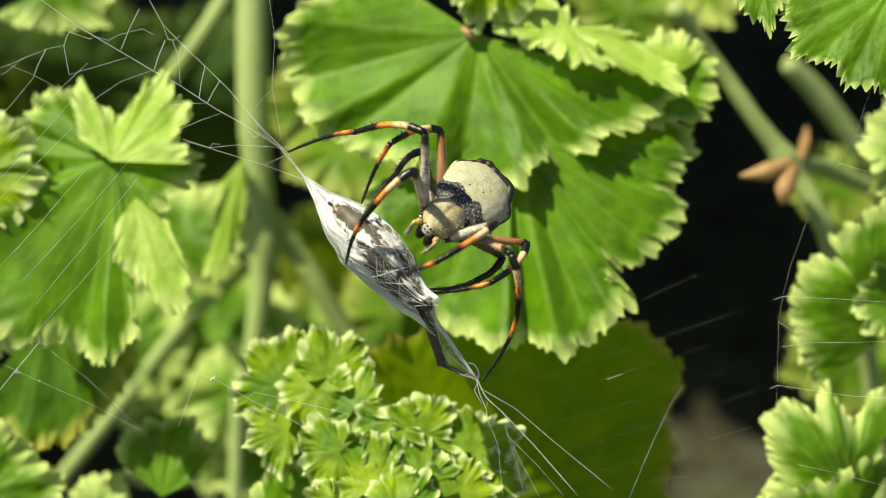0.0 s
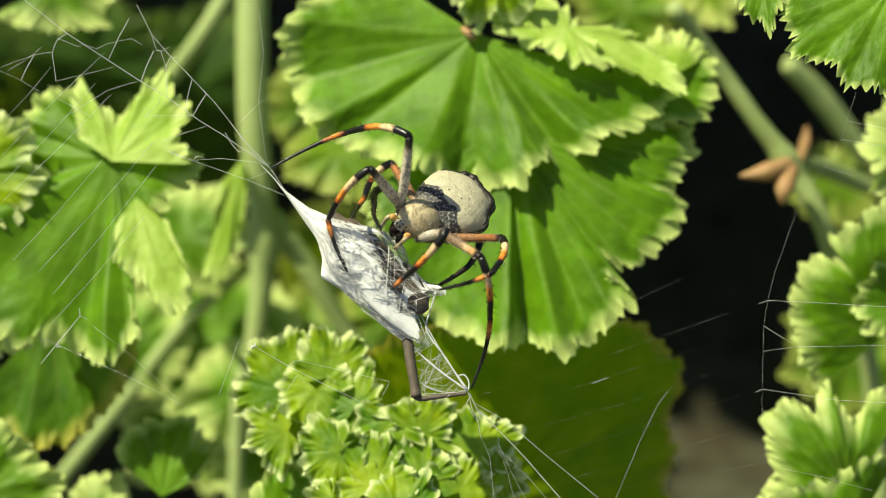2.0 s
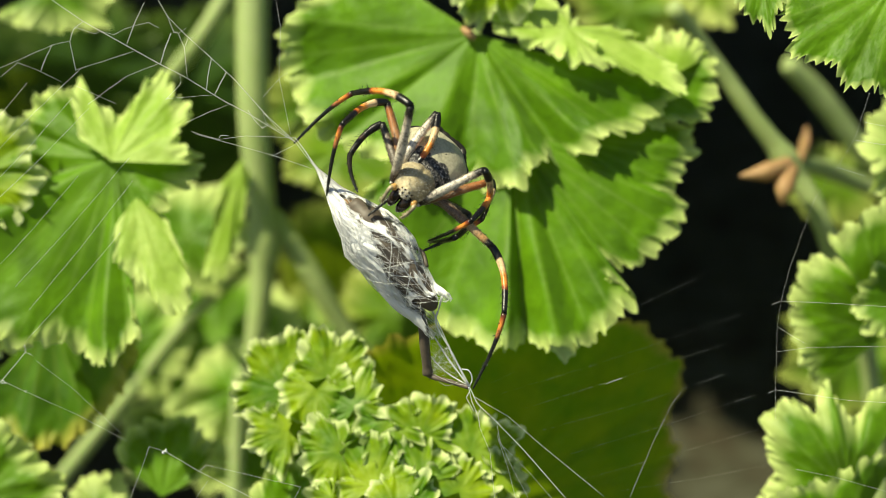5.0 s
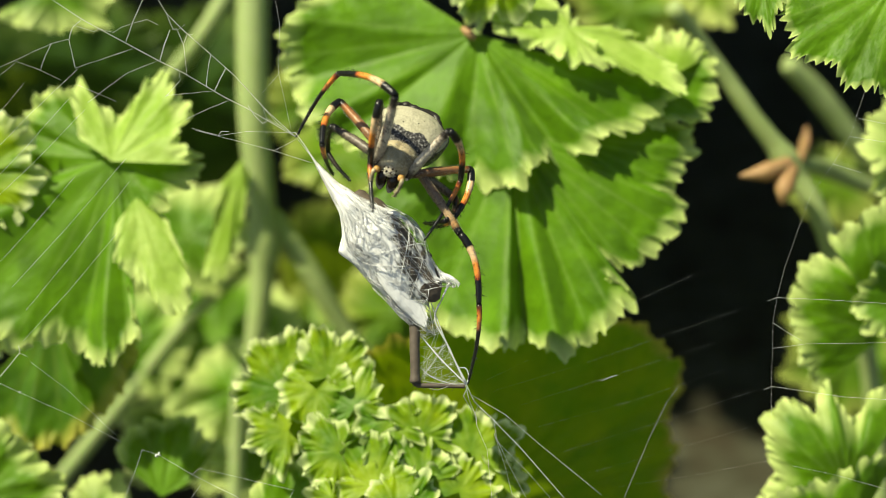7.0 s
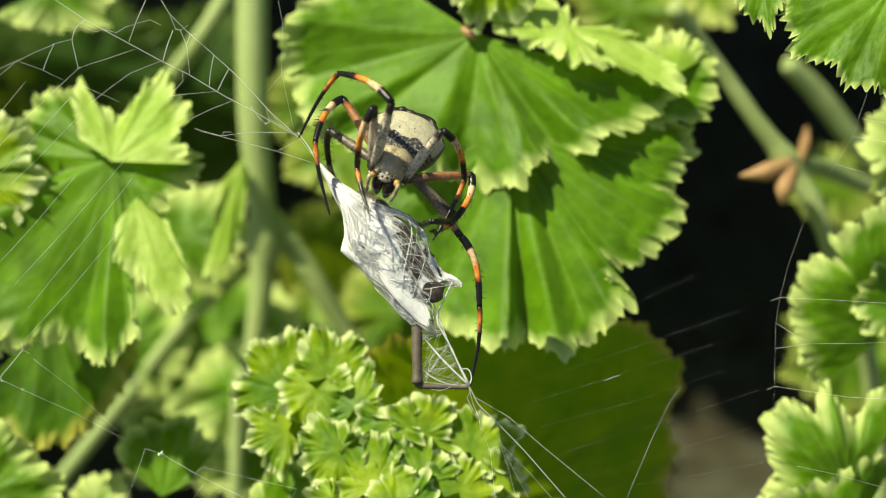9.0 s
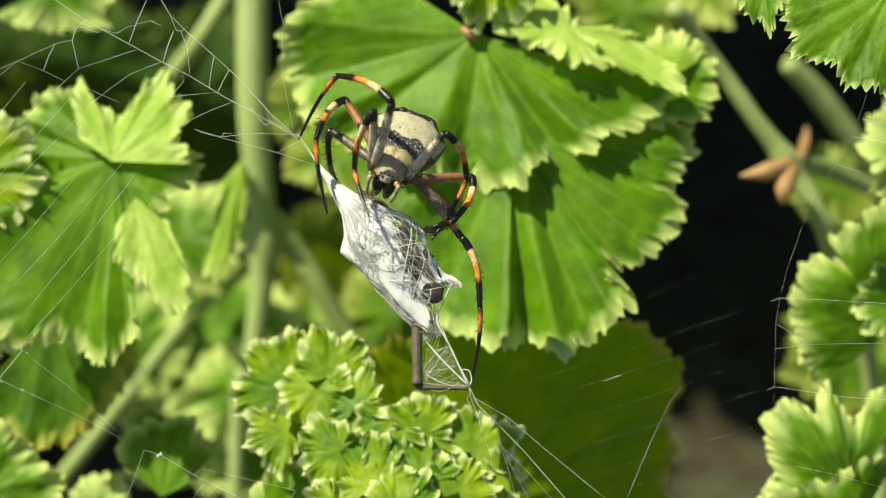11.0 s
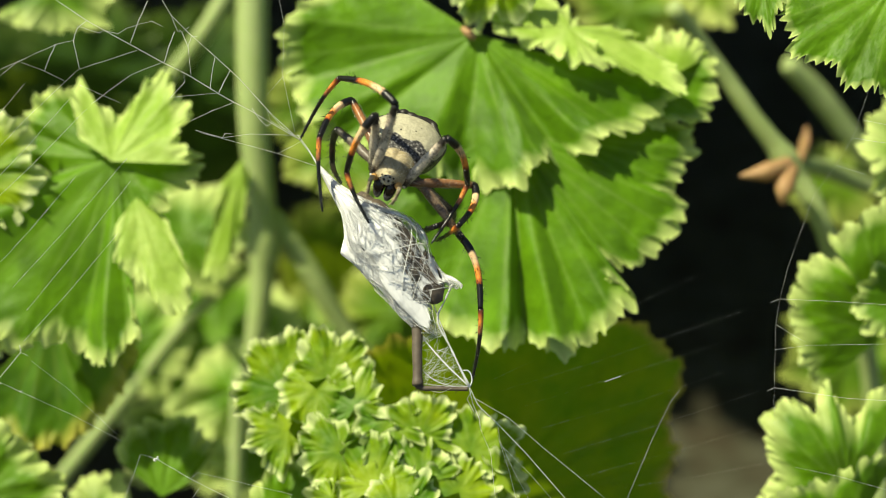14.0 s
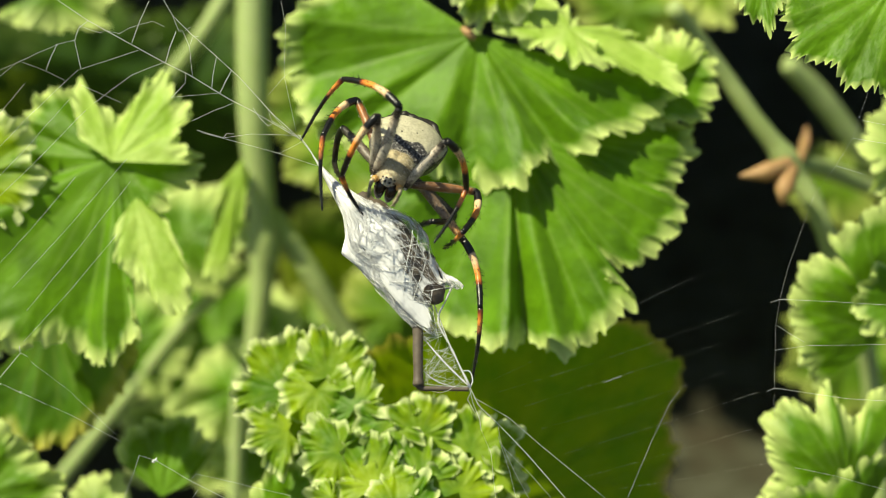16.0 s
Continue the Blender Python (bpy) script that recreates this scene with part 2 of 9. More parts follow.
class Shape:
    """Vertices, faces and one value along each vertex, gathered for one mesh."""

    def __init__(self):
        self.v, self.f, self.a = [], [], []

    def tube(self, pts, radii, sides=8, along=None, cap=True):
        pts = [Vector(p) for p in pts]
        n = len(pts)
        base = len(self.v)
        d0 = (pts[1] - pts[0]).normalized()
        side = d0.cross(Vector((0.31, 0.87, 0.39))).normalized()
        for i, p in enumerate(pts):
            d = (pts[min(i + 1, n - 1)] - pts[max(i - 1, 0)]).normalized()
            side = (side - d * side.dot(d)).normalized()
            other = d.cross(side)
            r = radii[i] if isinstance(radii, (list, tuple)) else radii
            for k in range(sides):
                w = 2 * math.pi * k / sides
                self.v.append(p + (side * math.cos(w) + other * math.sin(w)) * r)
                self.a.append(along[i] if along else i / (n - 1))
        for i in range(n - 1):
            for k in range(sides):
                a, b = base + i * sides + k, base + i * sides + (k + 1) % sides
                self.f.append((a, b, b + sides, a + sides))
        if cap:
            self.f.append(tuple(base + k for k in range(sides))[::-1])
            self.f.append(tuple(base + (n - 1) * sides + k for k in range(sides)))
        return self

    def blob(self, centre, radii, segs=16, rings=10, warp=None, along=0.5):
        base = len(self.v)
        for i in range(rings + 1):
            th = math.pi * i / rings
            for k in range(segs):
                ph = 2 * math.pi * k / segs
                d = Vector((math.sin(th) * math.cos(ph), math.sin(th) * math.sin(ph), math.cos(th)))
                s = warp(d) if warp else 1.0
                self.v.append(Vector(centre) + Vector((d.x * radii[0], d.y * radii[1], d.z * radii[2])) * s)
                self.a.append(along)
        for i in range(rings):
            for k in range(segs):
                a, b = base + i * segs + k, base + i * segs + (k + 1) % segs
                self.f.append((a, a + segs, b + segs, b))
        return self

    def build(self, name, material, parent=None, label=""):
        return mesh_object(name, self.v, self.f, material, parent, label, floats={"along": self.a})


def curve_points(ctrl, n):
    """Smooth path through control points."""
    c = [Vector(p) for p in ctrl]
    c = [c[0] * 2 - c[1]] + c + [c[-1] * 2 - c[-2]]
    out = []
    m = len(c) - 3
    for i in range(n):
        s = i / (n - 1) * m
        k = min(int(s), m - 1)
        u = s - k
        a, b, d, e = c[k:k + 4]
        out.append(0.5 * ((2 * b) + (d - a) * u + (2 * a - 5 * b + 4 * d - e) * u * u + (3 * b - a - 3 * d + e) * u ** 3))
    return out


# ---------------------------------------------------------------- ground
def ground():
    v, f = [], []
    n = 120
    xs = [math.copysign(abs(k / (n / 2)) ** 4 * 60 + abs(k) * 0.012, k) for k in range(-n // 2, n // 2 + 1)]
    for y in xs:
        for x in xs:
            h = noise.noise(Vector((x * 9, y * 9, 0))) * 0.005 + noise.noise(Vector((x * 40, y * 40, 3))) * 0.003
            v.append((x, y + 0.3, h if abs(x) + abs(y) < 6 else 0))
    m = n + 1
    for i in range(n):
        for j in range(n):
            a = i * m + j
            f.append((a, a + 1, a + m + 1, a + m))
    ob = mesh_object("ground", v, f, SOIL)
    return tagged(ob, "dark grey-brown garden soil in shade", "ground", kind="structure")


ground()


# ---------------------------------------------------------------- plants
def leaf(parent, x, y, deep, lobes, material, slope=(0.0, 0.0), pleat=0.10, frill=0.05, tooth=0.05,
         dip=0.10, seed=0, teeth=7.5, label="", petiole=None, thick=9, ribs=36, fold=(-0.8, 0.05), ruffle=1.0, tip=0.5, wave=1.0, band=64, quilt=1.0):
    """A crumpled palmate leaf: lobes are (degrees, length) round the petiole's joint, in order of angle.
    slope: fall of the blade per unit to the right and up; pleat: depth of the fan folds; frill: waves of the margin."""
    rng = random.Random(seed)
    k = (REACH + deep * 0.001) / REACH * UNIT
    closed = lobes[-1][0] - lobes[0][0] > 300
    ang = [a for a, _ in lobes]
    length = [l for _, l in lobes]
    if closed:
        ang.append(ang[0] + 360)
        length.append(length[0])
    mean = sum(length) / len(length)
    nt = int((ang[-1] - ang[0]) * max(1.3, mean * 0.0085))
    nr = 26
    verts, faces, rim, vein = [], [], [], []
    ph = [rng.uniform(0, 6.28) for _ in range(6)]
    centre = at(x, y, deep)
    veins = [ang[0]]
    for a in ang[1:]:
        if a - veins[-1] >= ribs:
            veins.append(a)
    if closed and ang[-1] - veins[-1] < ribs * 0.6:
        veins.pop()
    if veins[-1] < ang[-1]:
        veins.append(ang[-1])
    puff = [rng.uniform(0.7, 1.35) for _ in veins]
    skew = [rng.uniform(0.40, 0.62) for _ in veins]
    fine = mean * 0.0030 * wave
    for i in range(nt + 1):
        a = ang[0] + (ang[-1] - ang[0]) * i / nt
        j = 0
        while j < len(ang) - 2 and a > ang[j + 1]:
            j += 1
        u = (a - ang[j]) / (ang[j + 1] - ang[j])
        e = u * u * (3 - 2 * u)
        base = length[j] * (1 - e) + length[j + 1] * e
        span = ang[j + 1] - ang[j]
        rad = base * (1 - dip * math.sin(math.pi * u) ** 2)
        rad *= 1 + 0.05 * noise.noise(Vector((a * mean * 0.00035, seed, 11)))
        g = 0
        while g < len(veins) - 2 and a > veins[g + 1]:
            g += 1
        sector = veins[g + 1] - veins[g]
        q = (a - veins[g]) / sector
        c = skew[g]
        hill = (q / c if q < c else (1 - q) / (1 - c))
        hill = 0.35 * hill + 0.65 * math.sin(math.pi / 2 * hill) ** 1.6
        near_rib = min(q, 1 - q) * sector * math.pi / 180
        tn = u * max(1, round(teeth * span * mean / 9000))
        tv = abs((tn % 1) - 0.5) * 2
        big = 0.5 + 0.5 * noise.noise(Vector((a * 0.09, seed, 1)))
        tw = 1.2 * tooth * tv * (0.4 + big) + tooth * 0.7 * noise.noise(Vector((a * mean * 0.0012, seed, 5)))
        ca, sa = math.cos(radians(a)), math.sin(radians(a))
        arc = radians(a) * mean
        serr = abs(((arc / 15 + 0.5 * noise.noise(Vector((arc / 25, seed, 13)))) % 1) - 0.5) * 2 * (7 + 7 * noise.noise(Vector((arc / 30, seed, 14))))
        gust = 0.55 + 0.9 * abs(noise.noise(Vector((a * 0.05, seed, 8))))
        for r in range(nr + 1):
            s = 1 - (1 - r / nr) ** 1.5
            edge = s ** 7
            rr = rad * s * (1 + tw * edge) + serr * s ** 14
            slow = math.sin(a * 0.22 + ph[0] + 1.5 * math.sin(a * 0.11 + ph[1]))
            fast = math.sin(a * fine * 0.85 + ph[2] + 1.2 * math.sin(a * 0.17 + ph[4]) + s)
            h = 2.0 * pleat * rad * hill * puff[g] * s ** 1.45 * (1 - 0.25 * s ** 3)
            h += 1.4 * frill * rad * gust * (0.6 * slow * s ** 3 + 1.0 * ruffle * fast * s ** 6)
            # quilting between the side veins
            off = near_rib * rr
            comb = math.cos(2 * math.pi * (rr - off * 1.15) / (mean * 0.19) + g)
            h += 0.008 * quilt * mean * comb * min(1.0, off / (0.09 * mean)) * s ** 0.7
            px, py = rr * ca, rr * sa
            sway = ruffle * frill * rad * 0.8 * s ** 5 * math.cos(a * fine * 0.85 + ph[3] + 1.2 * math.sin(a * 0.17 + ph[4]))
            px, py = px - sa * sway, py + ca * sway + tip * frill * rad * gust * fast * s ** 6
            h += 0.022 * mean * noise.noise(Vector((px * 0.012, py * 0.012, seed))) * (1 + s)
            h += 0.005 * mean * noise.noise(Vector((px * 0.06, py * 0.06, seed + 9)))
            lift = 0.5 * (py + math.sqrt(py * py + (0.10 * mean) ** 2))
            h += slope[0] * px + slope[1] * py + fold[0] * lift + fold[1] * (py - lift)
            verts.append(centre + (RIGHT * px + UP * py + NEAR * h) * k)
            rim.append(max(0.0, 1 - rad * (1 - s) / band))
            v1 = math.exp(-(off / (1.6 + 3.0 * (1 - s))) ** 2)
            v2 = max(0.0, -comb) ** 9 * 0.45 * min(1.0, s * 2)
            vein.append(max(v1, v2) * quilt)
    m = nr + 1
    for i in range(nt):
        for r in range(nr):
            q = i * m + r
            faces.append((q, q + 1, q + m + 1, q + m))
    ob = mesh_object("leaf", verts, faces, material, parent, label, floats={"rim": rim, "vein": vein})
    if petiole:
        stem_tube("petiole", [(x, y, deep + 2.0)] + list(petiole), [thick] * (len(petiole) + 1), ob)
    return ob


def blade(parent, margin, heart, deep, material, tilt=(0.0, 0.0), frill=9, step=58, tooth=8, band=34, roll=(0.7, 0.0),
          seed=0, label="", petiole=None, thick=20, pleat=2.1, fade=1.5, even=0.0):
    """A pleated leaf blade fanned out from its heart. margin: (x, y, height) round the edge, the height towards the
    sun side at each pleat's crest or crease; tilt: rise per unit to the right and up; frill, step: depth and length of
    the margin's waves; roll: (start, amount), how far the outer part bends back; fade: how soon the pleats die inwards;
    even: 1 draws the pale edge as an even seam."""
    rng = random.Random(seed)
    k = (REACH + deep * 0.001) / REACH * UNIT
    per, nr = 26, 24
    n = (len(margin) - 1) * per + 1
    line = curve_points([Vector((x, -y, 0)) for x, y, _ in margin], n)
    core = Vector((heart[0], -heart[1], 0))
    norm = Vector((-tilt[0], -tilt[1], 1)).normalized()

    def rise(i):
        """Height of the pleats at place i of the margin."""
        total = 0.0
        for off in (-5, -3, -1, 1, 3, 5):
            s = min(n - 1, max(0, i + off)) / per
            j = min(int(s), len(margin) - 2)
            total += margin[j][2] + (margin[j + 1][2] - margin[j][2]) * (s - j)
        return total / 6

    verts, faces, rim, vein = [], [], [], []
    run, swing = 0.0, rng.uniform(0, 6.28)
    for i, p in enumerate(line):
        d = (line[min(i + 1, n - 1)] - line[max(i - 1, 0)]).normalized()
        gone = (p - line[i - 1]).length if i else 0.0
        run += gone
        swing += gone * 6.283 / (step * (1 + 0.7 * noise.noise(Vector((run / step * 1.3, seed, 0)))))
        span = max(1.0, (p - core).length)
        out = (p - core) / span
        force = 1.35 * frill * (1 + 0.8 * noise.noise(Vector((run / step, seed, 3))))
        saw = (run / 15 + 0.45 * noise.noise(Vector((run / 24, seed, 2)))) % 1
        jag = (saw / 0.6 if saw < 0.6 else (1 - saw) / 0.4) * tooth * (1 + 0.8 * noise.noise(Vector((run / 21, seed, 6))))
        place = (i / per) % 1
        seam = (line[min(i + per, n - 1)] - line[max(i - per, 0)]).length * 0.5
        for r in range(nr + 1):
            s = 1 - (1 - r / nr) ** 1.7
            far = span * (1 - s)
            e = max(0.0, 1 - far / (frill * 5.0 + 1)) ** 2
            w = swing + 0.02 * far
            drift = per * 0.9 * noise.noise(Vector((i / per * 0.8, s * 1.7, seed + 2)))
            q = core + (p - core) * s + out * (jag * max(0.0, 1 - far / 16) - tooth * 0.5 * s ** 8)
            wave = (0.75 * math.cos(w + 0.6) + 0.45 * math.cos(2.3 * w)) * force * e
            q += d * (-math.cos(w) * force * 0.55 * e) + out * (0.45 * math.sin(w) + 0.35 * math.sin(1.7 * w + 1)) * force * e
            h = tilt[0] * (q.x - core.x) + tilt[1] * (q.y - core.y) + pleat * rise(i + drift * (1 - s)) * s ** fade * (1 + 0.35 * noise.noise(Vector((i / per, s * 2.5, seed))))
            h += roll[1] * span * max(0.0, s - roll[0]) ** 1.6
            h += 7 * noise.noise(Vector((q.x * 0.013, q.y * 0.013, seed))) * s + 1.6 * noise.noise(Vector((q.x * 0.055, q.y * 0.055, seed + 5)))
            side = min(place, 1 - place) * seam * s
            comb = math.cos(6.283 * (span * s - side * 1.2) / 44 + 2.0 * int(i / per))
            h += 1.5 * comb * min(1.0, side / 14) * s
            rel = q - Vector((784, -441, 0)) + norm * wave
            verts.append(HUB + (RIGHT * rel.x + UP * rel.y + NEAR * (h + rel.z)) * k - NEAR * (deep * 0.001))
            wide = 1.5 * band * (0.75 + 0.8 * noise.noise(Vector((run / 45, seed, 9))))
            rim.append(min(1.0, max(0.0, (wide - far) / 8)) * even + max(0.0, 1 - far / max(4.0, wide)) * (1 - even))
            vein.append(math.exp(-(side / (2.0 + 2.5 * (1 - s))) ** 2) * min(1.0, 3 * s))
    m = nr + 1
    for i in range(n - 1):
        for r in range(nr):
            a = i * m + r
            faces.append((a, a + 1, a + m + 1, a + m))
    ob = mesh_object("leaf", verts, faces, material, parent, label, floats={"rim": rim, "vein": vein})
    if petiole:
        stem_tube("petiole", [(heart[0], heart[1], deep + 2.5)] + list(petiole), [thick] * (len(petiole) + 1), ob)
    return ob


def stem_tube(name, ctrl, widths, parent, material=None, label="", n=40, nodes=()):
    """Slightly ridged stem through (x, y, deep) places; widths in grid units."""
    pts = curve_points([at(*c) for c in ctrl], n)
    rad = []
    for i in range(n):
        s = i / (n - 1) * (len(widths) - 1)
        q = min(int(s), len(widths) - 2)
        w = widths[q] + (widths[q + 1] - widths[q]) * (s - q)
        w *= 1 + 0.05 * noise.noise(Vector((i * 0.6, widths[0], 2)))
        for c in nodes:
            w *= 1 + 0.35 * math.exp(-((i / (n - 1) - c) / 0.025) ** 2)
        dp = -(pts[i] - HUB).dot(NEAR)
        rad.append(w * 0.5 * UNIT * (REACH + dp) / REACH)
    return Shape().tube(pts, rad, 14).build(name, material or STEM, parent, label)


def plant(label):
    ob = new("pelargonium_plant")
    ob.location = (-0.02, 0.1, 0)
    return tagged(ob, label, "plant")


BED = plant("bushy pelargonium with ruffled bright green leaves")
BED_EAST = plant("pelargonium with toothed green leaves and bare stems")
BED_EAST.location = (0.12, 0.3, 0)

# broad middle leaf: its pleated blade, the upturned half and the lobes tucked behind
blade(BED, [(640, -80, -10), (508, 30, 26), (496, 100, -2), (512, 150, -18), (548, 222, 30), (606, 258, -4), (735, 304, 52), (835, 328, -16), (915, 335, 42), (948, 288, 34), (1000, 292, -22), (1045, 266, 24), (1075, 240, 14), (1120, 236, -12), (1158, 206, -20), (1200, 168, -22)],
      (842, 60), 41, LEAF, tilt=(0.10, -0.22), frill=8, step=52, tooth=9, band=44, seed=3, pleat=1.3, label="broad bright green leaf with deep pleats and a pale toothed margin", petiole=[(830, 200, 75), (700, 480, 120)])
# upturned half of the same leaf, its sunlight painted in as paler green
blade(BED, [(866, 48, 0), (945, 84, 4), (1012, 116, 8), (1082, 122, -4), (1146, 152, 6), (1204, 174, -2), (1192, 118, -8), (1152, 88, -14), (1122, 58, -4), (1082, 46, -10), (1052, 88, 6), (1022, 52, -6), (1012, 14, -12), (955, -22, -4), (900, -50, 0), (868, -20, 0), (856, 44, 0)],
      (1006, 48), 38.5, LEAF_SUNLIT, tilt=(0.05, -0.42), frill=7, step=48, tooth=8, band=60, seed=6, label="pale sunlit upturned half of the broad leaf")
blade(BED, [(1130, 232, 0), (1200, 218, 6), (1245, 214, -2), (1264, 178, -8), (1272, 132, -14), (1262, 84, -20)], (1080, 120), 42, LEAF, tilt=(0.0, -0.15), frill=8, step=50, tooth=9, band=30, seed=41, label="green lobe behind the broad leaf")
blade(BED, [(1264, 92, -24), (1232, 54, -14), (1172, 48, -6), (1136, 84, 4), (1110, 110, 6)], (1180, 140), 40, LEAF_SUNLIT, tilt=(0.05, -0.5), frill=7, step=44, tooth=9, band=50, seed=42, label="pale sunlit ruffled margin of the broad leaf")
blade(BED, [(1085, 330, 0), (1140, 345, 4), (1190, 330, -4), (1216, 292, -10), (1238, 262, -14), (1226, 222, -22), (1176, 210, -16), (1110, 232, -4)], (1010, 245), 38, LEAF_EDGE, tilt=(0.06, -0.2), frill=8, step=46, tooth=9, band=34, roll=(0.62, -0.5), seed=43, label="green lobe with a pale ruffled edge")
blade(BED, [(800, -40, 0), (812, 20, 10), (850, 44, -4), (880, 22, 8), (905, 38, 0), (940, 14, 4), (960, -50, 0)], (880, -60), 36, LEAF_FRILL, tilt=(0.0, 0.3), frill=8, step=40, tooth=6, band=26, seed=7, label="small yellow-green ruffled leaf")
# the leaf below it
blade(BED, [(640, 330, 0), (655, 420, 6), (705, 500, -6), (775, 572, -6), (882, 612, 44), (925, 598, 2), (985, 622, 34), (1042, 600, -2), (1082, 562, 14), (1118, 532, 4), (1090, 500, 14), (1052, 490, 0), (1022, 440, -18)],
      (905, 235), 36.5, LEAF, tilt=(0.12, -0.12), frill=8, step=50, tooth=9, band=40, seed=5, label="green leaf with long pleats and pale toothed margin", petiole=[(900, 300, 82), (760, 520, 134)])
blade(BED, [(1028, 432, -6), (1058, 452, 4), (1105, 474, 0), (1152, 448, -4), (1192, 412, -8), (1214, 372, -14), (1198, 344, -22), (1150, 328, -20), (1098, 282, -18), (1050, 262, -10)],
      (915, 240), 36.5, LEAF, tilt=(0.06, -0.16), frill=8, step=46, tooth=9, band=32, roll=(0.75, -0.3), seed=15, label="green lobe of the lower leaf with a pale edge")
# leaves on the west side
blade(BED, [(-70, 350, -16), (-75, 420, 34), (-60, 560, 10), (40, 606, 6), (105, 600, -8), (160, 622, -18), (204, 640, 16), (245, 606, 2), (264, 582, 10), (242, 536, 4), (256, 450, -4), (268, 372, -6)],
      (202, 278), 40, LEAF, tilt=(0.08, -0.24), frill=8, step=50, tooth=9, band=40, seed=8, label="large green leaf with folded-up pale lobes", petiole=[(215, 360, 67), (330, 520, 119)])
blade(BED, [(250, 390, 0), (290, 372, 8), (318, 340, 0), (352, 300, -6), (330, 262, -14), (290, 250, -10)], (206, 280), 38.5, LEAF_EDGE, tilt=(-0.1, -0.2), frill=8, step=44, tooth=9, band=36, seed=18, label="green side lobe with a pale edge")
# lobes folded up to the sun, brightened by their colour
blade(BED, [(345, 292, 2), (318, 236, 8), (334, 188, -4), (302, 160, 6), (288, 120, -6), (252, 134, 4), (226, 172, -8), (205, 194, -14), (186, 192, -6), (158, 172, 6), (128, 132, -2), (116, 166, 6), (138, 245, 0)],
      (198, 286), 37, LEAF_SUNLIT, tilt=(0.05, -0.42), frill=6, step=46, tooth=8, band=60, seed=9, pleat=1.3, label="pale sunlit upturned lobes of a leaf")
blade(BED, [(150, 190, -12), (108, 154, 0), (66, 160, -10), (36, 196, -4), (18, 226, -14), (-10, 262, 0), (0, 330, -10)], (185, 282), 41, LEAF, tilt=(0.12, -0.1), frill=8, step=46, tooth=9, band=30, seed=12, label="green lobe of a large leaf")
blade(BED, [(-30, 205, -8), (30, 210, 4), (56, 250, -4), (48, 282, 8), (78, 306, -2), (56, 350, 6), (26, 392, -4), (-30, 410, 4)], (-50, 310), 36, LEAF_FRILL, tilt=(-0.05, -0.1), frill=9, step=38, tooth=8, band=34, seed=11, label="yellow-green leaf with a ragged margin")
blade(BED, [(-40, 505, 0), (10, 510, 8), (36, 532, -4), (30, 570, 6), (50, 612, -2), (-20, 630, 2)], (-50, 570), 37, LEAF_FRILL, frill=8, step=36, tooth=8, band=34, seed=19, label="small yellow-green ruffled leaf")
# two more whose colour carries the sunlight
blade(BED, [(206, 400, 4), (216, 468, 6), (264, 502, 0), (296, 546, 4), (334, 552, 0), (344, 500, -2), (318, 430, -4), (288, 376, -6)], (240, 350), 37, LEAF_SUNLIT, tilt=(0.05, -0.3), frill=5, step=50, tooth=5, band=50, seed=13, label="pale sunlit lobe of a leaf")
blade(BED, [(442, 310, -8), (434, 380, -4), (416, 444, -6), (402, 494, 0), (370, 494, 6), (374, 440, 4), (384, 390, 8), (388, 330, 6)], (428, 282), 74, LEAF_SUNLIT, tilt=(0.1, -0.3), frill=5, step=60, tooth=4, band=40, seed=14, label="pale sunlit leaf beside the stem")
leaf(BED, 90, -22, 73, [(-157, 120), (-128, 81), (-75, 77), (-35, 110), (-12, 109), (49, 77), (140, 91)], LEAF, pleat=0.1, frill=0.06, tooth=0.08, seed=15)
blade(BED, [(250, 600, 0), (232, 668, 10), (196, 722, -4), (165, 752, 8), (118, 784, -4), (50, 786, 8), (0, 764, -6), (-60, 720, 4)], (90, 560), 56, LEAF_AGED, tilt=(0.0, -0.15), frill=7, step=50, tooth=7, band=44, seed=17, label="deep green leaf with a yellowing margin")
blade(BED, [(205, 812, 0), (212, 776, 8), (250, 752, -4), (288, 750, 8), (318, 738, -2), (350, 764, 6), (368, 800, -4), (350, 850, 0)], (285, 880), 48, LEAF_EDGE, tilt=(0.0, -0.2), frill=8, step=40, tooth=8, band=26, roll=(0.7, -0.5), seed=20, label="small yellow-green ruffled leaf")
blade(BED, [(-60, 740, 0), (10, 760, 6), (44, 800, -4), (96, 838, 6), (112, 870, -4), (60, 920, 0)], (-40, 880), 42, LEAF_EDGE, tilt=(-0.1, -0.2), frill=8, step=50, tooth=8, band=44, seed=21, label="green leaf with a pale margin")
leaf(BED, 170, 895, 53, [(-175, 55), (-77, 46), (-5, 60), (52, 57), (129, 48)], LEAF, pleat=0.1, frill=0.06, tooth=0.1, seed=20)

leaf(BED, 380, 600, 130, [(-143, 150), (-100, 173), (-53, 150), (8, 151), (69, 139), (110, 149), (163, 136)], LEAF, slope=(0, -0.2), pleat=0.1, seed=21)
leaf(BED, 600, 270, 100, [(-156, 98), (-118, 74), (-63, 89), (-23, 130), (58, 94), (156, 98)], LEAF_DIM, slope=(0, -0.3), pleat=0.1, seed=22)
# ruffled young leaves at the foot
FRILL = "young yellow-green leaf with a strongly ruffled pale margin"


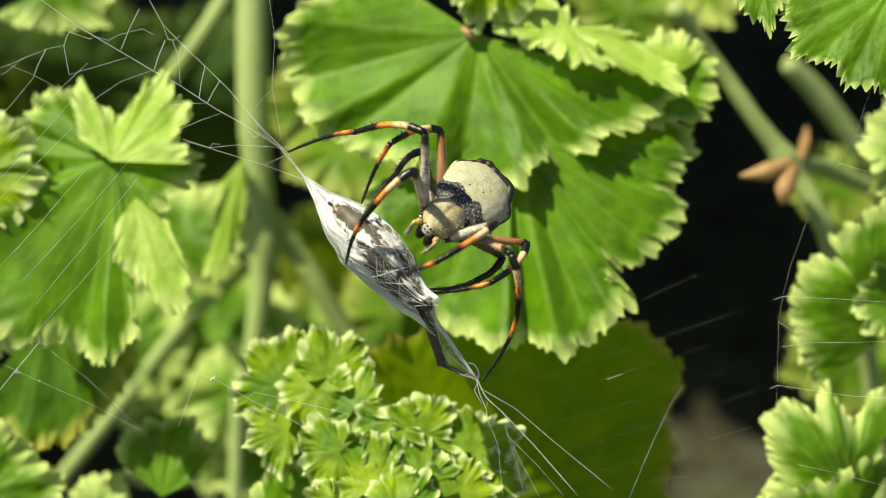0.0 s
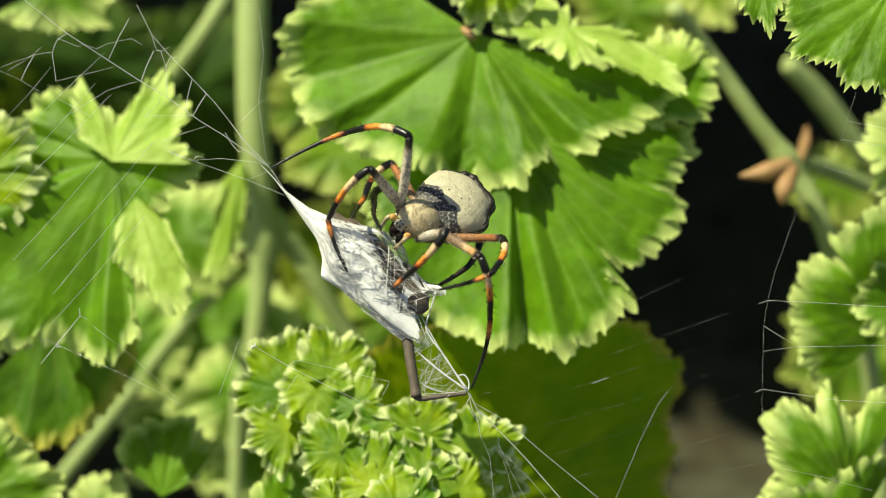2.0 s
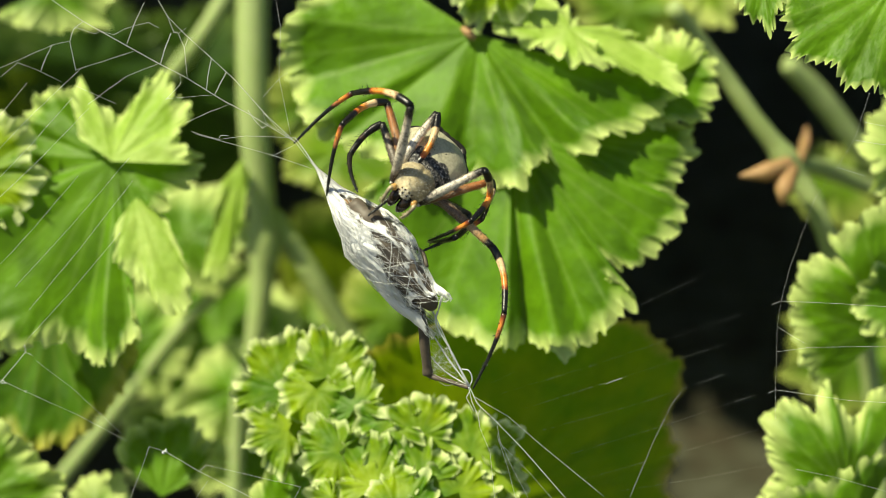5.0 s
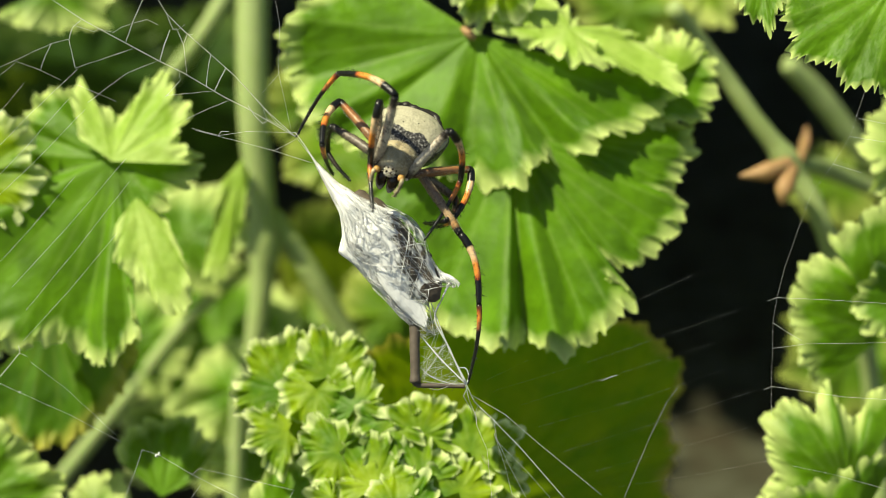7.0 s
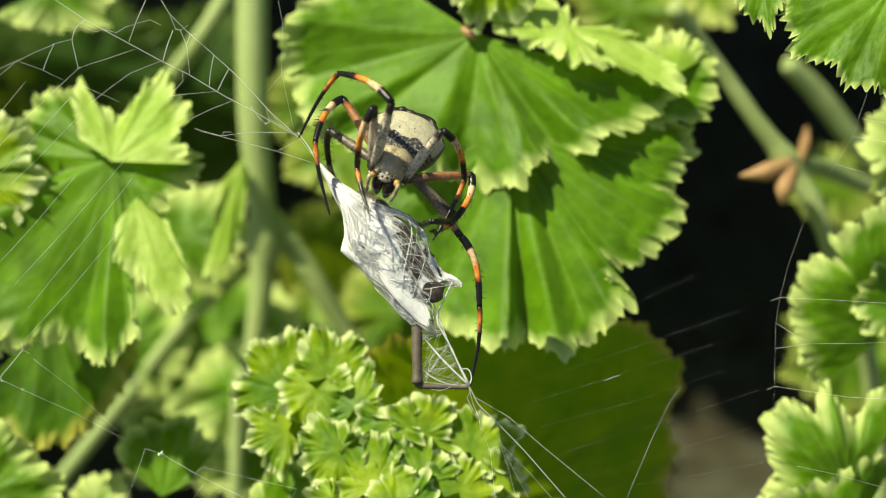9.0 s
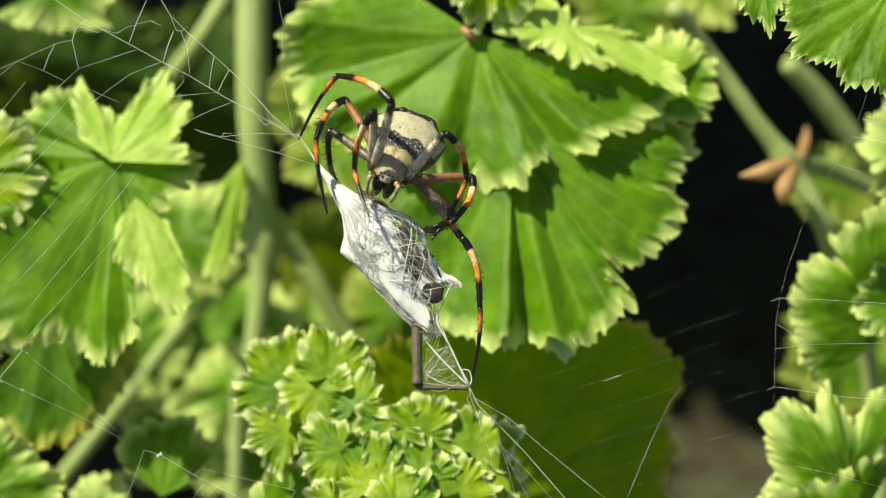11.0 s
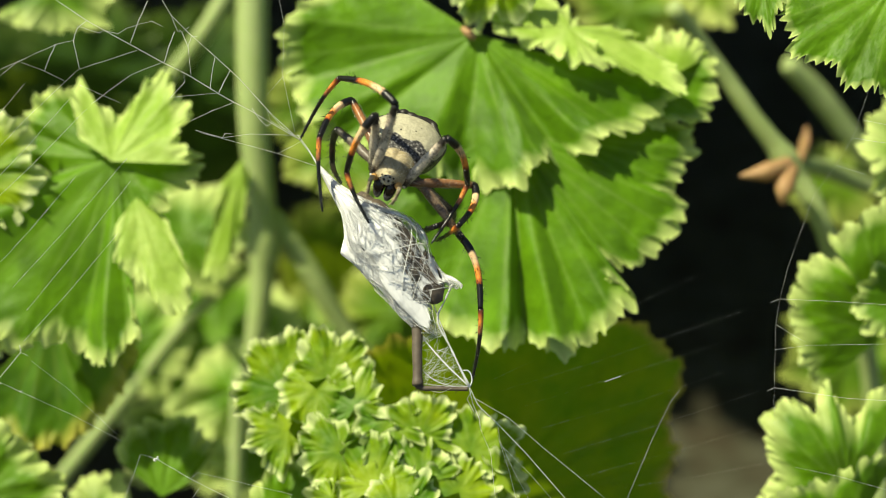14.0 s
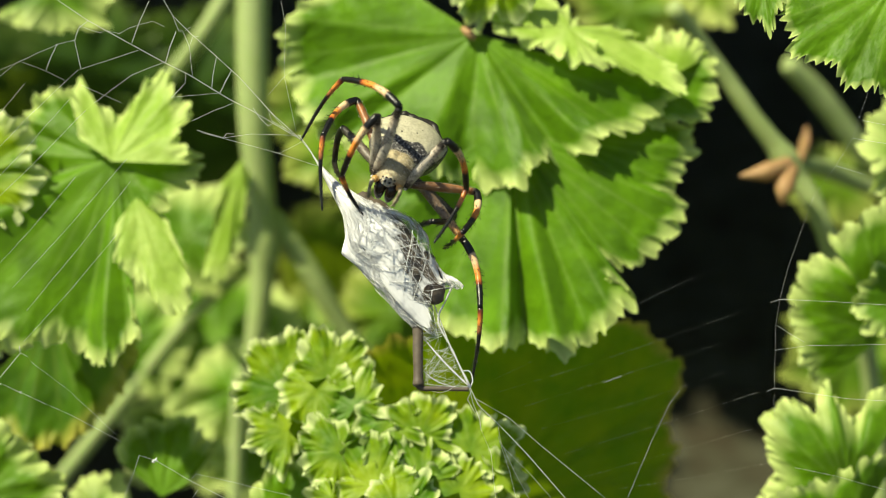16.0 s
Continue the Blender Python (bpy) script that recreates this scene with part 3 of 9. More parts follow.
def ruffled_lobe(x, y, deep, way, size, seed):
    """One crinkled lobe of a young leaf, opening towards the given angle."""
    rng = random.Random(seed)
    edge = []
    for i in range(12):
        a = radians(way - 130 + 23.6 * i + rng.uniform(-7, 7))
        r = size * (1.0 + 0.25 * math.cos(a - radians(way)) + rng.uniform(-0.32, 0.2))
        edge.append((x + r * math.cos(a), y - r * math.sin(a), (5 if i % 2 else -5) + rng.uniform(-6, 6)))
    blade(BED, edge, (x, y), deep, LEAF_FRILL, tilt=(0.08 + rng.uniform(-0.2, 0.2), -0.22 + rng.uniform(-0.2, 0.15)), frill=7, step=38, tooth=7, band=13, seed=seed, label=FRILL, pleat=1.1, fade=2.2, even=0.5)


blade(BED, [(445, 770, 0), (440, 690, 10), (460, 640, -8), (510, 620, 10), (560, 610, -6), (610, 630, 8), (632, 700, -6), (640, 780, 6)], (530, 800), 31.5, LEAF_FRILL, tilt=(0.0, -0.15), frill=7, step=50, tooth=8, band=16, seed=1, label=FRILL)
blade(BED, [(560, 940, 0), (570, 840, 8), (640, 790, -8), (720, 770, 8), (800, 780, -6), (870, 790, 8), (900, 860, -4), (890, 950, 0)], (730, 990), 27, LEAF_FRILL, tilt=(0.0, -0.15), frill=7, step=50, tooth=8, band=16, seed=2, label=FRILL)
for spot, place in enumerate(((506, 690, 29, 118, 84), (580, 668, 28, 70, 72), (510, 762, 27, 190, 62), (560, 690, 26.5, 275, 66), (628, 722, 25, 100, 62),
                              (690, 748, 23.5, 255, 60), (744, 772, 23, 80, 66), (832, 800, 23, 62, 74), (600, 800, 22, 170, 60), (660, 862, 20, 95, 78),
                              (590, 884, 19, 220, 50), (748, 850, 20.5, 125, 66), (812, 872, 20, 60, 62), (880, 846, 21.5, 10, 44), (706, 920, 17, 80, 66))):
    ruffled_lobe(*place, 200 + spot)
blade(BED, [(440, 880, 0), (470, 838, 6), (512, 824, -6), (552, 842, 8), (578, 880, -4), (570, 950, 0)], (500, 960), 30, LEAF, tilt=(0.0, -0.3), frill=8, step=44, tooth=8, band=22, seed=23, label=FRILL)
blade(BED, [(580, 640, 0), (640, 610, -6), (720, 580, 6), (860, 550, -8), (1000, 545, 8), (1100, 560, -4), (1160, 606, 10), (1204, 668, -8), (1176, 740, 12), (1206, 806, -4), (1186, 860, 8), (1215, 930, 0)],
      (850, 900), 68, LEAF_OLIVE, tilt=(-0.3, 0.75), frill=6, step=60, tooth=6, band=22, seed=28, label="shaded deep green leaf with a browning margin")

# shaded leaves deeper in the bed; some have shade put into their colour too
leaf(BED, 330, 420, 111, [(-164, 100), (-135, 128), (-102, 94), (-64, 106), (-36, 98), (5, 119), (35, 111), (57, 99), (106, 99), (141, 118), (176, 129)], LEAF, fold=(-0.6, 0.1), pleat=0.12, frill=0.05, dip=0.12, seed=60)
leaf(BED, 420, 690, 115, [(-163, 112), (-140, 94), (-100, 92), (-71, 83), (-33, 96), (-2, 100), (44, 95), (62, 103), (107, 84), (143, 92), (164, 85)], LEAF, fold=(-0.6, 0.1), pleat=0.12, frill=0.05, dip=0.12, seed=61)
leaf(BED, 240, 600, 124, [(-167, 89), (-136, 111), (-99, 108), (-62, 107), (-39, 97), (1, 102), (42, 97), (65, 100), (105, 104), (143, 103), (170, 110)], LEAF, fold=(-0.6, 0.1), pleat=0.12, frill=0.05, dip=0.12, seed=62)
leaf(BED, 600, 180, 134, [(-168, 149), (-136, 118), (-96, 138), (-76, 139), (-34, 103), (3, 107), (39, 123), (70, 130), (103, 112), (133, 125), (171, 126)], LEAF_DIM, fold=(-0.6, 0.1), pleat=0.12, frill=0.05, dip=0.12, seed=63)
leaf(BED, 560, 640, 134, [(-174, 133), (-132, 108), (-97, 95), (-70, 128), (-36, 109), (-3, 110), (34, 98), (67, 102), (100, 138), (137, 116), (176, 115)], LEAF_DIM, fold=(-0.6, 0.1), pleat=0.12, frill=0.05, dip=0.12, seed=64)
leaf(BED, 480, 820, 134, [(-166, 124), (-136, 90), (-100, 89), (-72, 100), (-40, 116), (4, 126), (41, 121), (66, 122), (107, 127), (136, 100), (172, 110)], LEAF, fold=(-0.6, 0.1), pleat=0.12, frill=0.05, dip=0.12, seed=65)
leaf(BED, 330, 760, 138, [(-169, 112), (-137, 127), (-96, 97), (-67, 118), (-33, 97), (-5, 86), (32, 105), (72, 100), (103, 103), (132, 90), (170, 120)], LEAF, fold=(-0.6, 0.1), pleat=0.12, frill=0.05, dip=0.12, seed=66)
leaf(BED, 40, 480, 115, [(-164, 96), (-139, 103), (-106, 111), (-66, 100), (-37, 119), (0, 98), (34, 92), (63, 113), (98, 113), (137, 122), (172, 93)], LEAF_DIM, fold=(-0.6, 0.1), pleat=0.12, frill=0.05, dip=0.12, seed=67)
leaf(BED, 700, 560, 134, [(-168, 95), (-142, 100), (-98, 96), (-56, 108), (-29, 129), (4, 121), (40, 123), (64, 131), (111, 116), (142, 110), (166, 102)], LEAF_DIM, fold=(-0.6, 0.1), pleat=0.12, frill=0.05, dip=0.12, seed=68)
leaf(BED, 1110, 20, 115, [(-174, 85), (-132, 92), (-105, 88), (-70, 109), (-30, 85), (2, 104), (32, 106), (61, 85), (101, 92), (139, 111), (165, 104)], LEAF_DIM, fold=(-0.6, 0.1), pleat=0.12, frill=0.05, dip=0.12, seed=69)
leaf(BED_EAST, 1480, 330, 134, [(-174, 90), (-139, 75), (-106, 64), (-70, 79), (-38, 78), (6, 72), (39, 91), (60, 76), (106, 78), (129, 69), (169, 87)], LEAF_DIM, fold=(-0.6, 0.1), pleat=0.12, frill=0.05, dip=0.12, seed=70)
leaf(BED_EAST, 1500, 640, 124, [(-170, 120), (-140, 91), (-104, 112), (-69, 90), (-35, 121), (-1, 116), (24, 105), (64, 99), (99, 82), (142, 121), (163, 107)], LEAF_DIM, fold=(-0.6, 0.1), pleat=0.12, frill=0.05, dip=0.12, seed=71)
# these three have the shade behind the web painted into their green
leaf(BED, 340, 170, 187, [(-130, 170), (-93, 170), (-52, 164), (9, 132), (72, 158), (122, 153), (176, 130)], LEAF_SHADED, slope=(0, 0.9), pleat=0.1, seed=82)
leaf(BED, 40, 130, 191, [(-135, 141), (-81, 132), (-42, 135), (5, 110), (49, 92), (117, 89), (166, 124)], LEAF_SHADED, slope=(0, 1.1), pleat=0.1, seed=16)
leaf(BED, 170, 120, 182, [(-169, 153), (-126, 186), (-87, 170), (-47, 163), (4, 130), (76, 124), (132, 135)], LEAF_SHADED, slope=(0, 0.9), pleat=0.1, seed=80)
leaf(BED, 575, 430, 172, [(-130, 117), (-92, 130), (-54, 111), (7, 86), (53, 75), (120, 69), (180, 85)], LEAF_DIM, slope=(0, 1.3), pleat=0.1, seed=83)
# leaves on the east side
blade(BED_EAST, [(1340, 900, 0), (1368, 842, 8), (1358, 790, -4), (1356, 738, 6), (1402, 708, -6), (1442, 724, 6), (1466, 676, -10), (1494, 722, 8), (1526, 740, -4), (1560, 690, -8), (1620, 700, 4)],
      (1500, 870), 35, LEAF_EDGE, tilt=(-0.2, 0.2), frill=6, step=44, tooth=6, band=56, roll=(0.45, -0.9), seed=8, pleat=0.6, label="green leaf with a ruffled pale upper margin")
blade(BED_EAST, [(1345, 930, 0), (1380, 860, 10), (1450, 850, -8), (1520, 815, 10), (1600, 790, -6)], (1500, 960), 33, LEAF, tilt=(-0.2, 0.15), frill=6, step=60, tooth=8, band=30, seed=31, label="green leaf at the foot of the bed")
blade(BED_EAST, [(1450, 690, 0), (1412, 622, 6), (1396, 545, -6), (1404, 486, 6), (1436, 452, -12), (1486, 462, 6), (1462, 424, -4), (1510, 388, 6), (1560, 356, -8), (1640, 350, 0)],
      (1570, 590), 46, LEAF_EDGE, tilt=(-0.2, 0.25), frill=5, step=44, tooth=6, band=40, roll=(0.6, -0.7), seed=32, pleat=0.5, label="green leaf with a curled margin")
blade(BED_EAST, [(1580, 470, 0), (1536, 486, 8), (1514, 540, -6), (1540, 590, 8), (1600, 610, 0)], (1600, 540), 40, LEAF_EDGE, frill=7, step=46, tooth=6, band=26, seed=38, label="green lobe with a curled pale margin")
blade(BED_EAST, [(1396, -30, 0), (1384, 34, 6), (1402, 66, -2), (1392, 98, 10), (1440, 112, -4), (1472, 124, 8), (1488, 158, -6), (1532, 160, 10), (1572, 186, -4), (1640, 170, 4)],
      (1590, -40), 9, LEAF, tilt=(0.12, -0.25), frill=4, step=50, tooth=15, band=15, seed=33, pleat=0.9, label="green leaf with a sharply toothed pale margin")
blade(BED_EAST, [(1294, -20, 0), (1316, 30, 4), (1340, 40, -4), (1356, 70, 6), (1368, 36, -2), (1396, -20, 4)], (1350, -60), 11, LEAF, tilt=(0.1, -0.25), frill=4, step=40, tooth=13, band=18, seed=34, pleat=0.9, label="small green lobe with a pale toothed margin")

leaf(BED_EAST, 1250, -25, 115, [(-141, 58), (-99, 66), (-62, 81), (-34, 63), (180, 50)], LEAF_YELLOW, pleat=0.08, frill=0.05, tooth=0.06, seed=35)
leaf(BED_EAST, 1640, 265, 45, [(-143, 116), (-109, 122), (0, 80), (120, 99), (146, 107), (178, 112)], LEAF, pleat=0.1, frill=0.05, tooth=0.07, seed=36)

# stems
stem_tube("petiole_scar", [(818, 50, 40), (826, 57, 39), (834, 63, 39), (840, 71, 39)], [8, 15, 17, 8], BED, DRY, "brown scar at the leaf joint", 14)
stem_tube("stem", [(446, -40, 100), (448, 200, 100), (466, 432, 104), (446, 650, 107), (416, 900, 115), (400, 2900, 115)], [58, 57, 48, 34, 28, 28], BED, nodes=(0.4,), label="thick pale green hairy stem")
stem_tube("stem", [(415, -30, 115), (360, 60, 115), (300, 140, 119)], [34, 32, 30], BED)
stem_tube("stem", [(478, 380, 106), (548, 480, 107), (612, 585, 111), (690, 690, 115)], [40, 38, 34, 30], BED)
stem_tube("stem", [(440, 470, 119), (330, 570, 123), (222, 705, 126), (90, 870, 130)], [24, 27, 28, 29], BED)
stem_tube("stem", [(1190, 10, 66), (1262, 105, 73), (1335, 210, 76), (1400, 300, 79), (1472, 450, 82), (1560, 900, 104), (1600, 2900, 107)], [30, 30, 32, 40, 34, 32, 32], BED_EAST, nodes=(0.47,), label="green stem with a dry stipule at the node")
stem_tube("stem", [(1388, 108, 118), (1400, 118, 119), (1452, 172, 123), (1540, 290, 130)], [10, 36, 42, 40], BED_EAST)
stem_tube("stem", [(1400, 290, 82), (1460, 300, 104), (1560, 340, 115)], [30, 34, 30], BED_EAST)


def stipule(ctrl, widths):
    return stem_tube("stipule", ctrl, widths, BED_EAST, DRY, "dry papery tan stipule", 16)


stipule([(1395, 292, 72), (1355, 305, 68), (1310, 312, 68)], [30, 34, 6])
stipule([(1398, 300, 72), (1388, 335, 68), (1385, 362, 68)], [34, 34, 8])
stipule([(1415, 285, 82), (1425, 255, 98), (1428, 225, 100)], [16, 20, 5])


def foliage():
    """More of the bed behind and above, outside the view, which shades the soil."""
    rng = random.Random(77)
    v, f, rim, vein = [], [], [], []
    made = 0
    while made < 1900:
        c = Vector((rng.uniform(-0.6, 0.6), rng.uniform(0.12, 1.1), rng.uniform(0.16, 0.62)))
        # the bed is a rounded mound
        round_off = (c.x / 0.66) ** 2 + ((c.y - 0.58) / 0.58) ** 2
        if round_off > 1.0 + rng.uniform(-0.2, 0.1) or c.z > 0.62 - 0.22 * round_off:
            continue
        rel = c - EYE
        deep = -rel.dot(NEAR)
        if abs(rel.dot(RIGHT)) < deep * 0.36 and rel.dot(UP) < deep * 0.235:
            continue
        if deep < REACH + 0.17:
            continue
        # a gap in the bed lets the sun down to the soil
        if ((c.x + 0.56 * c.z - 0.125) / 0.065) ** 2 + ((c.y + 0.07 * c.z - 0.335) / 0.085) ** 2 < rng.uniform(0.5, 1.15):
            continue
        made += 1
        turn = Euler((rng.uniform(-0.6, 0.6), rng.uniform(-0.6, 0.6), rng.uniform(0, 6.28))).to_matrix()
        size = rng.uniform(0.03, 0.05)
        b = len(v)
        v.append(c)
        rim.append(0.0)
        vein.append(1.0)
        for ring, n in ((0.5, 20), (1.0, 20)):
            for i in range(n):
                a = 6.283 * i / n
                r = size * ring * (1 + 0.12 * math.cos(a * 5) + (0.07 * (-1) ** i if ring == 1.0 else 0))
                v.append(c + turn @ Vector((r * math.cos(a), r * math.sin(a), size * 0.18 * ring * math.cos(a * 10))))
                rim.append(ring * 0.95)
                vein.append(0.0)
        for i in range(20):
            j = (i + 1) % 20
            f.append((b, b + 1 + i, b + 1 + j))
            f.append((b + 1 + i, b + 21 + i, b + 21 + j, b + 1 + j))
    made = 0
    while made < 90:
        x, y = rng.uniform(-0.6, 0.6), rng.uniform(0.2, 1.1)
        if abs(x) < 0.34 and y < 0.98:
            continue
        made += 1
        b = len(v)
        top = rng.uniform(0.25, 0.5)
        lean = (rng.uniform(-0.05, 0.05), rng.uniform(-0.05, 0.05))
        for z in (0.0, 0.5, 1.0):
            for i in range(6):
                a = 6.283 * i / 6
                v.append(Vector((x + lean[0] * z + 0.004 * math.cos(a), y + lean[1] * z + 0.004 * math.sin(a), -0.01 + top * z)))
                rim.append(0.0)
                vein.append(1.0)
        for s in (0, 6):
            for i in range(6):
                f.append((b + s + i, b + s + (i + 1) % 6, b + s + 6 + (i + 1) % 6, b + s + 6 + i))
    ob = mesh_object("foliage", v, f, LEAF_DIM, floats={"rim": rim, "vein": vein})
    return tagged(ob, "dense green pelargonium foliage of the bed", "foliage", kind="stuff")


foliage()

# ---------------------------------------------------------------- spider


def spider_body():
    """Body in metres: +y head, +z back, +x its right side; the origin is inside the carapace."""
    root = tagged(new("spider"), "silvery tan orb-weaver spider with orange-and-black banded legs", "spider")
    mm = 0.001

    def dome(d):
        return 1 - 0.22 * max(0, d.y) ** 2 * abs(d.x) - 0.10 * math.exp(-((d.x / 0.12) ** 2)) * max(0, d.z) * (d.y < 0.2)
    carapace = Shape().blob((0, 0, 0.1 * mm), (3.2 * mm, 3.4 * mm, 2.6 * mm), 32, 20, dome)
    carapace.blob((0, 2.5 * mm, 0.15 * mm), (1.25 * mm, 1.2 * mm, 1.05 * mm), 18, 12)
    carapace.build("carapace", CARAPACE, root, "grey-brown hairy carapace")
    Shape().blob((0, 3.2 * mm, 0.55 * mm), (0.95 * mm, 0.92 * mm, 0.78 * mm), 18, 12, lambda d: 1 + 0.12 * noise.noise(d * 5)).build("face", CARAPACE, root, "tan face with white hairs")
    sternum = Shape().blob((0, -0.2 * mm, -1.2 * mm), (1.5 * mm, 2.1 * mm, 0.6 * mm), 18, 10)
    sternum.build("sternum", GLOSS, root, "dark glossy sternum")
    stripe = Shape()
    for side in (-1, 1):
        stripe.tube(curve_points([(side * 2.5 * mm, 2.2 * mm, -0.75 * mm), (side * 2.75 * mm, 0, -0.7 * mm), (side * 2.2 * mm, -2.4 * mm, -0.7 * mm)], 14), 0.24 * mm, 8)
    stripe.build("side_stripe", WHITE_HAIR, root, "white-haired edge of the carapace")
    rng_palp = random.Random(31)
    for side in (-1, 1):
        jaw = Shape().tube(curve_points([(side * 0.75 * mm, 2.6 * mm, -0.2 * mm), (side * 0.86 * mm, 3.2 * mm, -1.2 * mm), (side * 0.70 * mm, 3.4 * mm, -3.1 * mm)], 12),
                           [0.50 * mm, 0.68 * mm, 0.78 * mm, 0.84 * mm, 0.86 * mm, 0.86 * mm, 0.85 * mm, 0.82 * mm, 0.76 * mm, 0.66 * mm, 0.5 * mm, 0.25 * mm], 14)
        jaw.build("chelicera", GLOSS, root, "glossy black jaw")
        palp = Shape().tube(curve_points([(side * 1.5 * mm, 2.9 * mm, -0.4 * mm), (side * 2.1 * mm, 3.9 * mm, 0.3 * mm), (side * 2.1 * mm, 4.7 * mm, -0.7 * mm), (side * 1.8 * mm, 5.1 * mm, -2.1 * mm)], 18),
                            [0.30 * mm, 0.34 * mm, 0.36 * mm, 0.36 * mm, 0.33 * mm, 0.3 * mm, 0.32 * mm, 0.34 * mm, 0.32 * mm, 0.30 * mm, 0.28 * mm, 0.27 * mm, 0.26 * mm, 0.25 * mm, 0.24 * mm, 0.22 * mm, 0.18 * mm, 0.08 * mm], 10)
        palp.blob((side * 1.85 * mm, 3.5 * mm, 0.2 * mm), (0.52 * mm, 0.62 * mm, 0.50 * mm), 14, 10, lambda d: 1 + 0.15 * noise.noise(d * 4), 0.1)
        for i in range(70):
            s = rng_palp.random()
            p = Vector((side * 2.1, 4.7, -0.7)).lerp(Vector((side * 1.8, 5.1, -2.1)), s) * mm
            w = Vector((rng_palp.uniform(-1, 1), rng_palp.uniform(-1, 1), rng_palp.uniform(-1.0, 0.1))).normalized()
            palp.tube([p + w * 0.2 * mm, p + w * rng_palp.uniform(0.4, 0.75) * mm], [0.035 * mm, 0.012 * mm], 3, [0.45, 0.45])
        palp.build("pedipalp", PALP, root, "straw-coloured banded feeler")
    for x, y, z, r in ((0.32, 3.55, 1.16, 0.20), (0.34, 3.95, 0.78, 0.22), (0.86, 3.32, 0.95, 0.15), (0.92, 3.55, 0.55, 0.15)):
        for side in (-1, 1):
            Shape().blob((side * x * mm, y * mm, z * mm), (r * mm, r * mm, r * mm), 10, 8).build("eye", GLOSS, root)
    tuft = Shape()
    rng = random.Random(5)
    for i in range(240):
        x, w = rng.uniform(-0.95, 0.95), rng.uniform(-0.5, 1.5)
        if abs(x) > 0.75 and rng.random() < 0.6:
            continue
        p = Vector((x, 3.2 + 0.92 * math.sqrt(max(0.0, 1 - x * x)) * math.cos(w), 0.55 + 0.78 * math.sqrt(max(0.0, 1 - x * x)) * math.sin(w))) * mm
        tuft.tube([p, p + Vector((rng.uniform(-0.22, 0.22), rng.uniform(0.05, 0.3), rng.uniform(-0.25, 0.25))) * mm], [0.05 * mm, 0.012 * mm], 3)
    tuft.build("face_hair", WHITE_HAIR, root, "white hairs round the eyes")
    fuzz = Shape()
    for i in range(420):
        a, r = rng.uniform(0, 6.28), math.sqrt(rng.random())
        x, y = r * math.cos(a), r * math.sin(a)
        p = Vector((x * 3.15, y * 3.35, 0.1 + 2.56 * math.sqrt(max(0.02, 1 - r * r)))) * mm
        out = Vector((x * 0.5, y * 0.5 + 0.35, 0.45)) * rng.uniform(0.4, 0.9) * mm
        fuzz.tube([p, p + out], [0.03 * mm, 0.01 * mm], 3)
    tagged(fuzz.build("carapace_hair", WHITE_HAIR, root, "short pale hairs"), kind="stuff")
    abdomen(root)
    return root


